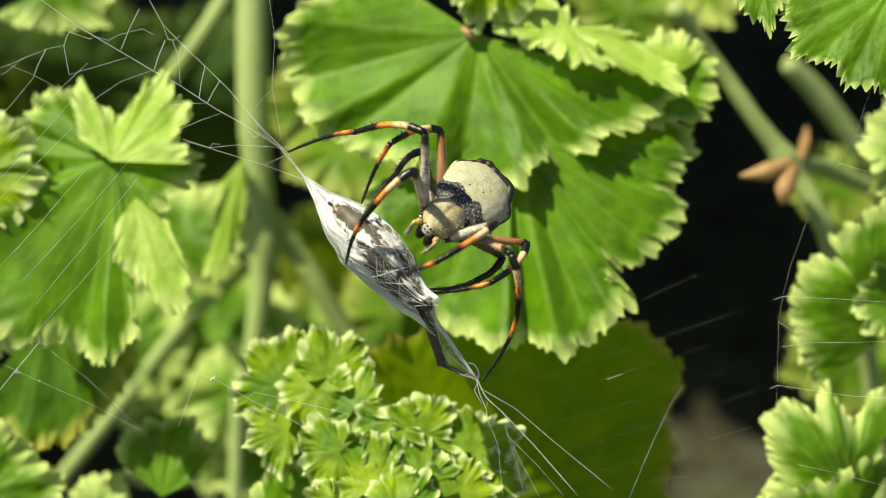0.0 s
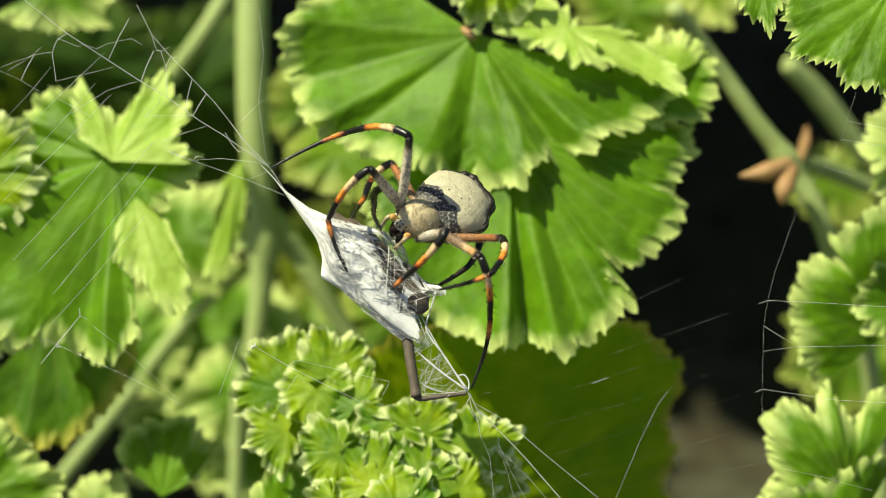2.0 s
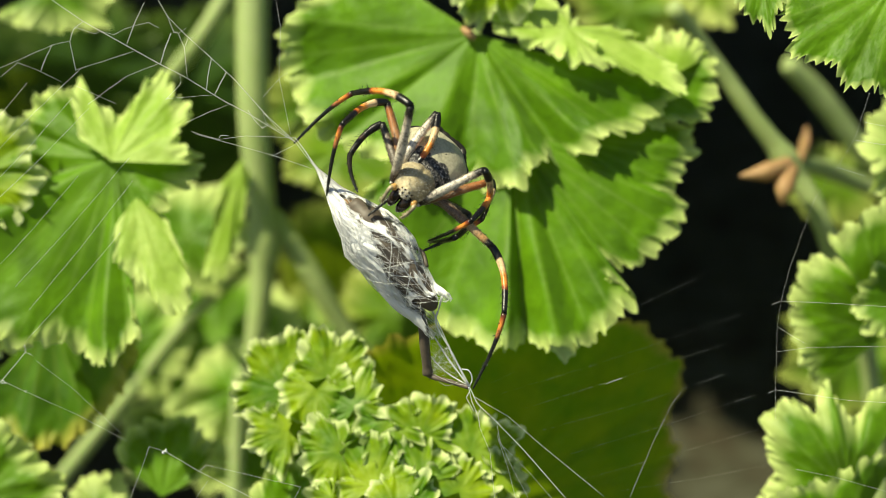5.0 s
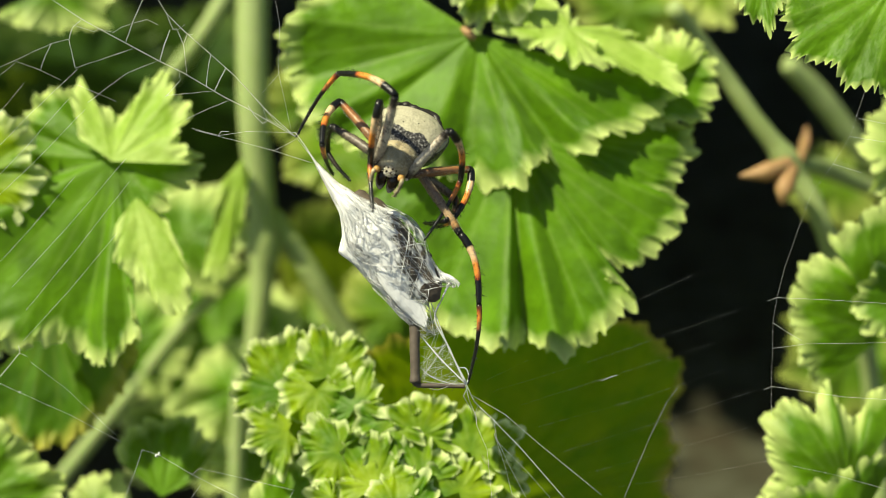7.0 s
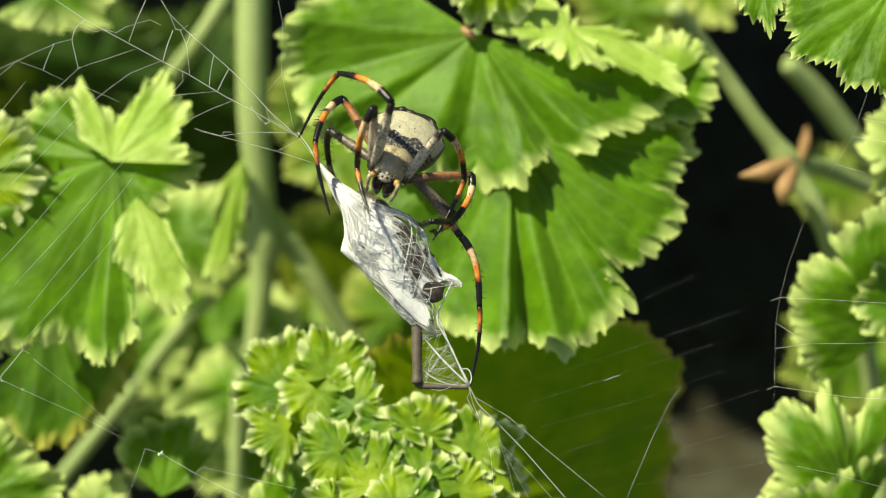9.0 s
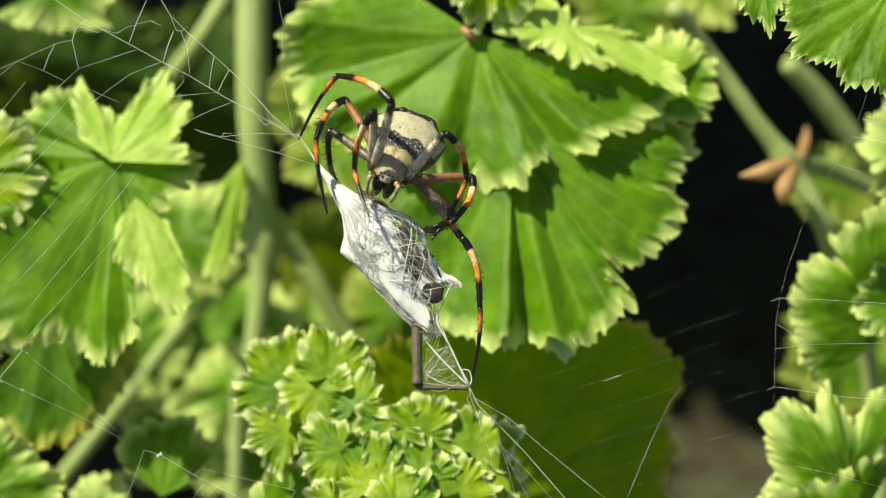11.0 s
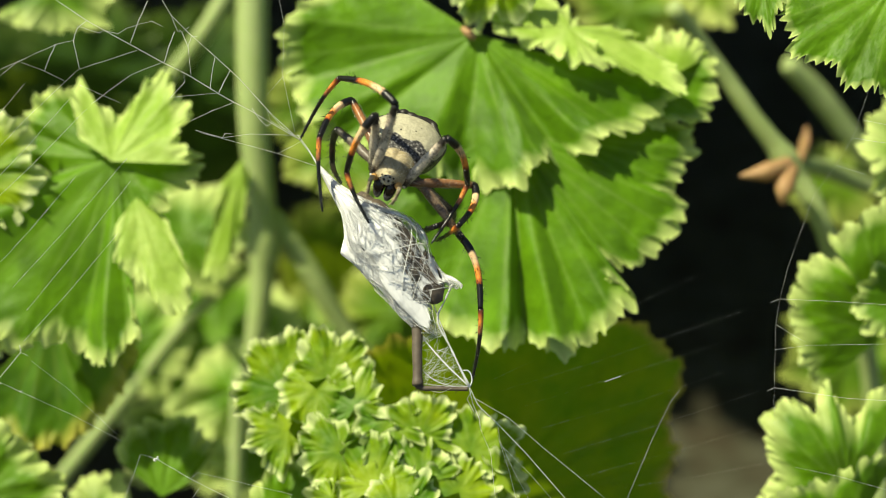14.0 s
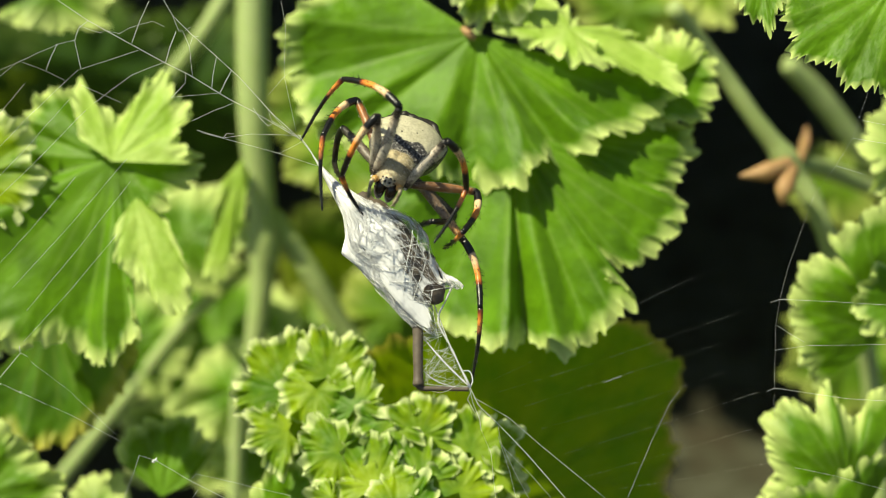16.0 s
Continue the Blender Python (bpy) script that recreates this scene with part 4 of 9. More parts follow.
def abdomen(root):
    """Flattened shield with scalloped dark sides."""
    mm = 0.001
    nu, nv = 72, 40
    v, f, dark = [], [], []
    L, W, H = 5.4 * mm, 5.5 * mm, 3.6 * mm
    AB = 6.3 * mm                     # how far behind the carapace its middle lies
    for i in range(nv + 1):
        th = math.pi * i / nv
        for k in range(nu):
            ph = 2 * math.pi * k / nu
            d = Vector((math.sin(th) * math.cos(ph), math.sin(th) * math.sin(ph), math.cos(th)))
            rimness = math.exp(-((d.z - 0.10) / 0.30) ** 2)
            ang = math.atan2(d.y, d.x)
            back = max(0.0, -d.y)
            lobe = 1 + rimness * (0.08 * math.cos(7 * ang + math.pi / 2) * (0.30 + back) + 0.10 * back + 0.05 * abs(d.x))
            w = W * (1.0 - 0.16 * max(0, d.y) - 0.10 * back ** 3)
            top = H * (0.85 if d.z > 0 else 1.15)
            x = math.copysign(abs(d.x) ** 0.84, d.x) * w * lobe
            y = math.copysign(abs(d.y) ** 0.90, d.y) * L * lobe
            z = (abs(d.z) ** 0.85) * math.copysign(1, d.z) * top * (1 - 0.16 * max(0, d.y))
            z += 0.10 * mm * noise.noise(Vector((x, y, z)) * 900)
            v.append(Vector((x, y - AB, z + 0.1 * mm)))
            start = 0.24 + 0.06 * math.cos(d.x * 9.5) + 0.10 * d.x * d.x
            front = min(1.0, max(0.0, (d.y - start) / 0.14)) * 1.0
            limit = 0.14 + 0.26 * back
            edge = min(1.0, max(0.0, (limit + 0.10 - d.z) / 0.12))
            dark.append(min(1.0, max(edge if d.y < 0.55 else 0.5 * edge, front * 0.9)))
    for i in range(nv):
        for k in range(nu):
            a, b = i * nu + k, i * nu + (k + 1) % nu
            f.append((a, a + nu, b + nu, b))
    ob = mesh_object("abdomen", v, f, ABDOMEN, root, "silvery tan shield-shaped abdomen with dark scalloped rim", floats={"dark": dark})
    lip = []
    for i in range(61):
        ang = math.pi * (1.08 + 0.84 * i / 60)
        r = 1 + 0.06 * math.cos(7 * ang + math.pi / 2) + 0.03 * noise.noise(Vector((ang * 6, 0, 4))) 
        lip.append(Vector((math.cos(ang) * W * 0.97 * r, math.sin(ang) * L * 0.95 * r - AB, (1.1 + 0.45 * max(0, -math.sin(ang))) * mm)))
    Shape().tube(lip, [(0.12 + 0.50 * math.sin(math.pi * i / 60) ** 0.6 + 0.16 * noise.noise(Vector((i * 0.35, 2, 1)))) * mm for i in range(61)], 10).build("rim", HAIR, ob, "raised black scalloped rim")
    rng = random.Random(9)
    for i in range(26):
        side = 1 if i % 2 else -1
        row = i // 2
        y = 0.45 - row * 0.10 + rng.uniform(-0.03, 0.03)
        x = side * rng.uniform(0.12, 0.68) * math.sqrt(max(0.1, 1 - y * y))
        z = math.sqrt(max(0.02, 1 - x * x - y * y)) * H * 0.85 * (1 - 0.16 * max(0, y))
        Shape().blob((x * W, y * L - AB, z + 0.13 * mm), (0.13 * mm, 0.15 * mm, 0.09 * mm), 8, 6).build("pit", HAIR, ob)
    sp = Shape()
    for side in (-1, 0, 1):
        sp.tube([(side * 0.45 * mm, -9.9 * mm, -1.5 * mm), (side * 0.5 * mm, -10.4 * mm, -2.3 * mm), (side * 0.3 * mm, -10.7 * mm, -3.0 * mm)], [0.55 * mm, 0.45 * mm, 0.15 * mm], 10)
    sp.build("spinneret", HAIR, root, "dark brown spinnerets")


def segment_shape(length, radii, bow, sides=12, spines=0, seed=0, spine=0.9):
    """A leg segment along +z of the given length (mm), bowed towards +y, with bristles."""
    mm = 0.001
    n = 26
    pts, rad, al = [], [], []
    for i in range(n):
        s = i / (n - 1)
        pts.append(Vector((0, bow * length * math.sin(math.pi * s ** 0.8) * mm, s * length * mm)))
        q = s * (len(radii) - 1)
        k = min(int(q), len(radii) - 2)
        rad.append((radii[k] + (radii[k + 1] - radii[k]) * (q - k)) * mm)
        al.append(s)
    sh = Shape().tube(pts, rad, sides, al)
    rng = random.Random(seed)
    for i in range(spines):
        s = rng.uniform(0.12, 0.95)
        k = int(s * (n - 1))
        w = rng.uniform(0, 6.28)
        d = Vector((math.cos(w), math.sin(w), rng.uniform(0.5, 1.1))).normalized()
        p = pts[k] + Vector((math.cos(w), math.sin(w), 0)) * rad[k] * 0.8
        ln = rng.uniform(0.5, 1.0) * spine * mm
        sh.tube([p, p + d * ln], [0.045 * mm, 0.012 * mm], 4, [0.97, 0.97])
    return sh


def leg(root, femur, tibia, shin, dark, seed, tan=False, brown=False):
    """femur > tibia, metatarsus; lengths in mm."""
    fm = segment_shape(femur, [0.42, 0.60, 0.71, 0.69, 0.61, 0.55, 0.53], 0.02, 14, 70, seed, 0.55)
    fuzz = Shape()
    rng = random.Random(seed + 50)
    for i in range(420):
        s, w = rng.uniform(0.04, 0.97), rng.uniform(0, 6.28)
        r = (0.42 + 0.30 * math.sin(math.pi * min(1.0, s * 1.25 + 0.05) * 0.72)) * 0.98
        p = Vector((math.cos(w) * r, math.sin(w) * r + 0.02 * femur * math.sin(math.pi * s ** 0.8), s * femur)) * 0.001
        lean = Vector((math.cos(w) * 0.6, math.sin(w) * 0.6, 0.8)) * rng.uniform(0.14, 0.32) * 0.001
        fuzz.tube([p, p + lean], [0.022 * 0.001, 0.008 * 0.001], 3)
    fm = fm.build("leg", FEMUR_RUST if tan else FEMUR_DARK if dark else FEMUR_BROWN if brown else FEMUR, root, "dark leg" if dark else "banded orange and black leg")
    tb = segment_shape(tibia, [0.54, 0.60, 0.53, 0.47, 0.46, 0.46, 0.44, 0.38], 0.10, 14, 60, seed + 1, 1.0)
    tb = tb.build("tibia", TIBIA_DARK if dark else TIBIA, fm)
    mt = segment_shape(shin, [0.42, 0.38, 0.33, 0.29, 0.26, 0.23, 0.20, 0.14], 0.05, 12, 80, seed + 2, 0.6)
    mt = mt.build("metatarsus", SHIN_DARK if dark else SHIN, fm)
    tagged(fuzz.build("leg_hair", HAIR if dark else GREY_HAIR, fm, "short bristles"), kind="stuff")
    return fm, tb, mt


SPIDER = spider_body()
LEG_A = leg(SPIDER, 13.28, 12.28, 12.45, False, 105, False, False)
LEG_D = leg(SPIDER, 11.62, 10.62, 7.97, False, 108, False, False)
LEG_C = leg(SPIDER, 9.54, 6.81, 8.71, True, 107, False, False)
LEG_B = leg(SPIDER, 10.96, 9.63, 10.79, False, 106, True, False)
LEG_E = leg(SPIDER, 10.79, 10.38, 10.13, False, 109, False, False)
LEG_F = leg(SPIDER, 11.21, 9.3, 9.96, False, 110, True, False)
LEG_H = leg(SPIDER, 8.71, 6.64, 7.64, True, 112, False, False)
LEG_G = leg(SPIDER, 12.45, 10.46, 12.28, False, 111, False, True)

# ---------------------------------------------------------------- prey
def wrapped_prey():
    """Silk-wrapped grasshopper: +z towards its upper tie, +x across its broad side; 39 mm from tie to tie."""
    mm = 0.001
    root = tagged(new("wrapped_prey"), "brown insect prey wrapped in white silk, hanging in the web", "prey")
    rng = random.Random(21)

    def thickness(z):
        marks = ((0, 0.2), (4, 1.3), (8, 3.1), (13, 3.7), (18, 3.2), (22, 2.1), (26, 1.0), (40, 0.2))
        for (z0, d0), (z1, d1) in zip(marks, marks[1:]):
            if z <= z1:
                return d0 + (d1 - d0) * (z - z0) / (z1 - z0)
        return 0.2

    def girth(z):
        """Half width, half thickness and middle at z mm below the upper tie."""
        edges = ((0, -0.2, 0.2), (4, -0.6, 0.9), (8, -1.0, 2.7), (10.5, -2.1, 4.6), (12.5, -3.5, 5.6), (14, -3.3, 6.3), (16, -2.8, 6.6), (20, -2.7, 5.8), (23.5, -2.2, 5.4), (25.6, -1.7, 6.6), (28, -1.2, 5.6), (40, -0.3, 0.3))
        for (z0, a0, b0), (z1, a1, b1) in zip(edges, edges[1:]):
            if z <= z1:
                q = (z - z0) / (z1 - z0)
                a, b = a0 + (a1 - a0) * q, b0 + (b1 - b0) * q
                w = (b - a) / 2
                return w, thickness(z), (a + b) / 2
        return 0.3, 0.3, 0.0

    body = Shape()
    body.blob((1.9 * mm, 0, -15.0 * mm), (3.7 * mm, 2.7 * mm, 8.4 * mm), 24, 20, lambda d: 1 + 0.06 * math.sin(d.z * 22))
    body.blob((3.3 * mm, 0.1 * mm, -21.2 * mm), (2.6 * mm, 1.4 * mm, 5.2 * mm), 20, 14, lambda d: 1 + 0.08 * noise.noise(d * 3))
    body.build("body", PREY, root, "dark brown insect body")
    head = Shape().blob((0.4 * mm, 0.2 * mm, -7.4 * mm), (1.6 * mm, 1.4 * mm, 1.8 * mm), 18, 14)
    head.build("head", PREY_AMBER, root, "amber insect head")
    hind = Shape()
    thigh = curve_points([(0.5 * mm, 1.2 * mm, -18 * mm), (-0.8 * mm, 1.0 * mm, -26 * mm), (-3.6 * mm, 0.4 * mm, -30.8 * mm), (-6.0 * mm, 0, -34.5 * mm)], 40)
    hind.tube(thigh, [(1.0 - 0.32 * (i / 39) ** 0.6 + 0.05 * noise.noise(Vector((i * 0.7, 1, 1))) + 0.16 * math.exp(-((i - 38) / 2.0) ** 2)) * mm for i in range(40)], 12)
    shank = curve_points([(-6.1 * mm, 0, -34.2 * mm), (-5.6 * mm, 0.1 * mm, -35.2 * mm), (-3.2 * mm, 0.1 * mm, -36.9 * mm), (-0.3 * mm, 0, -39.0 * mm)], 30)
    hind.tube(shank, [(0.46 - 0.16 * i / 29 + 0.06 * noise.noise(Vector((i * 0.8, 5, 1)))) * mm for i in range(30)], 10)
    for i in range(46):
        p = thigh[rng.randrange(16, 40)] if i % 3 else shank[rng.randrange(2, 28)]
        w = Vector((rng.uniform(-1, 1), rng.uniform(-0.6, 1), -0.5)).normalized()
        hind.tube([p + w * 0.35 * mm, p + w * rng.uniform(0.7, 1.15) * mm], [0.05 * mm, 0.015 * mm], 4)
    hind.build("hind_leg", PREY, root, "bent brown hind leg")
    for x0, z0, x1, z1 in ((4.0, -12, 5.4, -17), (-1.2, -11, -2.4, -16), (4.0, -16, 6.2, -20.5)):
        Shape().tube(curve_points([(x0 * mm, 1.6 * mm, z0 * mm), ((x0 + x1) * 0.55 * mm, 2.4 * mm, (z0 + z1) / 2 * mm), (x1 * mm, 1.0 * mm, z1 * mm)], 10), 0.3 * mm, 8).build("limb", PREY, root)

    def hem(x):
        """Ragged lower end of the shroud, across its width from -1 to 1."""
        marks = ((-1.0, 27.2), (-0.75, 29.0), (-0.5, 30.6), (-0.25, 28.0), (0.0, 25.6), (0.35, 24.4), (0.7, 25.4), (1.0, 26.4))
        for (x0, z0), (x1, z1) in zip(marks, marks[1:]):
            if x <= x1:
                return z0 + (z1 - z0) * (x - x0) / (x1 - x0)
        return 25.6

    def drape(z):
        """How far across its width, from -1 to 1, the silk sheet reaches at z mm."""
        return 0.85 - 0.075 * max(0.0, z - 8)

    v, f, cover = [], [], []
    nu, nv = 56, 80
    for i in range(nv + 1):
        for k in range(nu):
            a = 2 * math.pi * k / nu
            z = 0.1 + i / nv * (hem(math.cos(a)) + 0.5 * noise.noise(Vector((a * 7, 3, 1))) - (1.5 if math.sin(a) < 0 else 0))
            w, d, c = girth(z)
            broad = abs(noise.noise(Vector((math.cos(a) * 2.0, math.sin(a) * 2.0, z * 0.10))))
            fine = abs(noise.noise(Vector((math.cos(a) * 8 + z * 0.1, math.sin(a) * 8, z * 0.22))))
            hair = noise.noise(Vector((math.cos(a) * 16, math.sin(a) * 16, z * 0.5)))
            lump = 0.88 + 0.42 * broad + 0.24 * fine + 0.06 * hair
            v.append(Vector((c + math.cos(a) * w * lump, math.sin(a) * d * lump, -z)) * mm)
            # the sheet covers the head end and one side; lower down the other side lies bare
            whole = min(1.0, max(-1.0, (drape(z) - math.cos(a)) / 0.35))
            cover.append(1.0 * (fine - 0.2) + 0.6 * (broad - 0.2) + 0.16 + 0.42 * whole + (0.4 if z < 5 else 0.0) - 0.10 * max(0.0, z - 25) - (0.30 * max(0.0, math.cos(a - 0.7)) if 5 < z < 10 else 0.0))
    for i in range(nv):
        for k in range(nu):
            a, b = i * nu + k, i * nu + (k + 1) % nu
            f.append((a, a + nu, b + nu, b))
    mesh_object("silk_shroud", v, f, VEIL, root, "torn white silk shroud", floats={"cover": cover})

    strands = Shape()
    strands.tube(curve_points([(0, 0, 5.6 * mm), (0.1 * mm, 0, 3 * mm), (0, 0, 1.2 * mm), (0, 0, -1.5 * mm)], 12), [x * 0.01 * mm for x in (4, 5, 6, 7, 8, 9, 11, 14, 18, 24, 30, 34)], 6)
    for i in range(820):
        z0 = rng.uniform(0.5, 24)
        run = rng.uniform(3, 13) * rng.choice((-1, 1))
        a0 = rng.uniform(0, 6.28)
        if rng.random() < 0.25:
            a0 = math.pi + rng.gauss(0, 0.7)
        turn = rng.gauss(0, 1.1)
        if math.cos(a0) > drape(z0) + 0.1 and rng.random() < 0.6:
            continue
        pts = []
        for j in range(9):
            s = j / 8
            z = min(hem(math.cos(a0 + turn * s)) - 0.2, max(0.2, z0 + run * s))
            a = a0 + turn * s
            w, d, c = girth(z)
            lift = 1.02 + 0.16 * math.sin(s * 3.1) * abs(math.sin(i * 1.7))
            pts.append(Vector((c + math.cos(a) * w * lift, math.sin(a) * d * lift, -z)) * mm)
        strands.tube(pts, rng.choice((0.014, 0.018, 0.022, 0.03, 0.03, 0.045, 0.07)) * mm, 3)
    for i in range(16):
        # taut strands drawn across to the lower corner
        z0, a0 = rng.uniform(6, 22), rng.uniform(1.2, 3.0)
        pts = []
        for j in range(10):
            s = j / 9
            z, a = z0 + (25.8 - z0) * s, a0 * (1 - s) ** 1.2
            w, d, c = girth(z)
            pts.append(Vector((c + math.cos(a) * w * 1.05, math.sin(a) * d * 1.10 + 0.1, -z)) * mm)
        strands.tube(pts, rng.choice((0.02, 0.03, 0.045, 0.07)) * mm, 4)
    tagged(strands.build("silk_wrapping", SILK, root, "fine white silk strands"), kind="stuff")

    tail = Shape()

    def cord(places, thick):
        pts = curve_points([Vector((x + rng.uniform(-0.1, 0.1), y, z)) * mm for x, y, z in places], 22)
        tail.tube(pts, [thick * (0.8 + 0.5 * noise.noise(Vector((j * 0.9, places[0][0], 3)))) * mm for j in range(22)], 6)

    cord([(6.4, 0, -25.2), (4.0, 0.2, -26.6), (1.6, 0.3, -28.4), (0.9, 0.2, -33), (0, 0, -38.8)], 0.17)
    cord([(3.0, 0.8, -24.2), (2.0, 0.5, -28.0), (0.9, 0.3, -33), (0.1, 0, -38.8)], 0.10)
    cord([(-1.6, 1.0, -27.4), (-1.4, 1.2, -30.3), (-0.9, 0.6, -34), (0, 0, -38.6)], 0.15)
    cord([(-4.4, 1.0, -32.0), (-3.6, 0.9, -35.2), (-1.8, 0.6, -37.6), (0, 0, -38.8)], 0.11)
    cord([(-1.8, 1.3, -26.8), (-2.4, 1.4, -29.5), (-4.4, 1.0, -32.2)], 0.07)
    cord([(0.5, 1.5, -24.0), (-0.8, 1.4, -26.2), (-1.6, 1.2, -28.4), (-1.0, 1.2, -30.0)], 0.10)
    cord([(0.3, 0.5, -36.2), (1.2, 0.6, -36.9), (0.9, 0.5, -38.2), (-0.1, 0.2, -39.0)], 0.12)
    rope = curve_points([Vector((1.6, 0.3, -28.4)) * mm, Vector((0.9, 0.2, -33)) * mm, Vector((0, 0, -38.8)) * mm], 30)
    for i in range(58):
        j = rng.randrange(14, 40)
        p0 = thigh[j] if i % 4 else shank[rng.randrange(0, 26)]
        p1 = rope[min(29, max(0, int((j - 14) * 29 / 26 + rng.gauss(0, 8))))]
        p0 = p0 + Vector((rng.uniform(-0.4, 0.4), rng.uniform(0.1, 0.5), rng.uniform(-0.4, 0.4))) * mm
        mid = p0.lerp(p1, rng.uniform(0.3, 0.7)) + Vector((rng.gauss(0, 0.4), rng.gauss(0, 0.3), rng.gauss(-0.2, 0.7))) * mm
        tail.tube(curve_points([p0, mid, p1], 7), rng.choice((0.010, 0.012, 0.016, 0.026)) * mm, 3)
    for i in range(34):
        # silk wound round the leg
        j = rng.randrange(14, 36)
        turns = [thigh[min(39, j + k)] + Vector((math.cos(i + k * 0.9) * 0.75, 0.4 + 0.3 * math.sin(i + k * 0.9), 0)) * mm for k in range(5)]
        tail.tube(turns, rng.choice((0.014, 0.02, 0.035)) * mm, 3)
    tagged(tail.build("silk_tail", SILK, root, "loose white silk tail strands"), kind="stuff")
    return root


PREY_THING = wrapped_prey()

# ---------------------------------------------------------------- web
WEB = tagged(new("orb_web"), "torn spider web of fine white threads with sticky droplets", "web")


def thread(section, pivot, places, width=0.5, beads=0.0, sag=0.0, label="", lift=0.0, drop=1.0):
    """One thread through grid places, in its section's space; beads: spacing of glue droplets."""
    if not beads and width < 0.85:
        beads, drop = 9.0, 1.3
    p0 = HUB + RIGHT * ((pivot[0] - 784) * UNIT) + UP * ((441 - pivot[1]) * UNIT)
    rel = []
    for x, y in places:
        rel.append(Vector(((x - pivot[0]) * UNIT, (pivot[1] - y) * UNIT, lift * 0.001)))
    pts = []
    for a, b in zip(rel, rel[1:]):
        pts += [a.lerp(b, i / 6) for i in range(6)]
    pts.append(rel[-1])
    n = len(pts)
    for i, p in enumerate(pts):
        p.y -= sag * UNIT * math.sin(math.pi * i / (n - 1))
        p.z += 0.0004 * noise.noise(Vector((places[0][0], i * 0.5, places[0][1])))
    sh = Shape().tube(pts, width * 0.44 * UNIT, 5)
    if beads:
        rng = random.Random(int(places[0][0] * 7 + places[0][1]))
        run = 0.0
        for a, b in zip(pts, pts[1:]):
            d = (b - a).length
            while run < d:
                q = a.lerp(b, run / d)
                r = drop * rng.uniform(0.28, 0.52) * (1.5 if rng.random() < 0.06 else 1.0) * UNIT
                sh.blob(q, (r, r, r), 5, 3)
                run += beads * UNIT * rng.uniform(0.5, 1.6)
            run -= d
    ob = sh.build("thread", SILK, section or WEB, label)
    if section is None:
        ob.name = "anchor_thread"
    return ob


def knot(section, pivot, x, y, size):
    rng = random.Random(int(x + y))
    sh = Shape()
    for i in range(7):
        c = Vector(((x - pivot[0] + rng.uniform(-1, 1) * size) * UNIT, (pivot[1] - y + rng.uniform(-1, 1) * size) * UNIT, rng.uniform(-1, 1) * size * UNIT))
        r = size * rng.uniform(0.3, 0.6) * UNIT
        sh.blob(c, (r, r * 0.8, r), 8, 6)
    return sh.build("silk_knot", SILK, section, "small white knot of silk")


# upper section, tied to the prey and a front foot of the spider
HUB_U = (529, 244)
WEB_UPPER = thread(None, HUB_U, [(566, 292), (529, 244), (480, 200), (420, 135), (370, 90), (330, 55), (300, 25), (270, -25)], 0.95)
thread(WEB_UPPER, HUB_U, [(529, 244), (440, 192), (400, 172), (330, 130), (285, 108), (220, 73), (150, 35), (60, -25)], 1.05)
thread(WEB_UPPER, HUB_U, [(306, 54), (296, 80), (288, 108)], 1.3)
thread(WEB_UPPER, HUB_U, [(258, 0), (240, 40), (228, 75)], 1.0)
thread(WEB_UPPER, HUB_U, [(378, 98), (372, 130), (370, 156)], 1.1)
thread(WEB_UPPER, HUB_U, [(405, 122), (394, 142), (385, 162)], 1.2)
thread(WEB_UPPER, HUB_U, [(300, 25), (311, 53), (318, 52), (330, 80), (336, 134)], 0.8)
thread(WEB_UPPER, HUB_U, [(330, 80), (336, 62), (346, 62)], 0.8)
thread(WEB_UPPER, HUB_U, [(320, 54), (332, 45)], 0.7)
thread(WEB_UPPER, HUB_U, [(150, 35), (133, 50), (127, 70), (138, 121)], 1.0)
thread(WEB_UPPER, HUB_U, [(96, 77), (85, 100), (76, 125)], 1.0)
thread(WEB_UPPER, HUB_U, [(127, 70), (95, 78), (30, 108), (-30, 135)], 0.6)
thread(WEB_UPPER, HUB_U, [(135, 45), (172, 57), (180, 52), (206, 58), (222, 48), (265, 35), (285, 45)], 0.6)
thread(WEB_UPPER, HUB_U, [(138, 121), (190, 104), (240, 87)], 0.55)
thread(WEB_UPPER, HUB_U, [(285, 108), (230, 130), (160, 182)], 0.6)
thread(WEB_UPPER, HUB_U, [(323, 128), (324, 144), (298, 172)], 0.7)
thread(WEB_UPPER, HUB_U, [(385, 162), (340, 166), (300, 170)], 0.5)
thread(WEB_UPPER, HUB_U, [(412, 178), (370, 195), (335, 212)], 0.55, 7)
thread(WEB_UPPER, HUB_U, [(345, 228), (392, 241), (440, 234), (529, 236)], 0.7)
thread(WEB_UPPER, HUB_U, [(352, 232), (430, 252), (490, 268), (558, 290)], 0.7)
thread(WEB_UPPER, HUB_U, [(490, 268), (529, 248)], 0.5)
thread(WEB_UPPER, HUB_U, [(392, 241), (396, 234), (410, 234)], 0.9)
thread(WEB_UPPER, HUB_U, [(444, 188), (455, 205), (470, 220), (480, 214)], 1.2)
thread(WEB_UPPER, HUB_U, [(450, 168), (470, 190), (496, 220), (529, 244)], 0.7)
thread(WEB_UPPER, HUB_U, [(470, 190), (476, 210), (500, 224)], 0.6)
thread(WEB_UPPER, HUB_U, [(140, 150), (175, 165), (210, 180)], 0.5)
thread(WEB_UPPER, HUB_U, [(30, 108), (70, 122), (112, 142)], 0.4)
thread(WEB_UPPER, HUB_U, [(486, -30), (500, 40), (498, 130), (520, 230)], 0.45, 12)
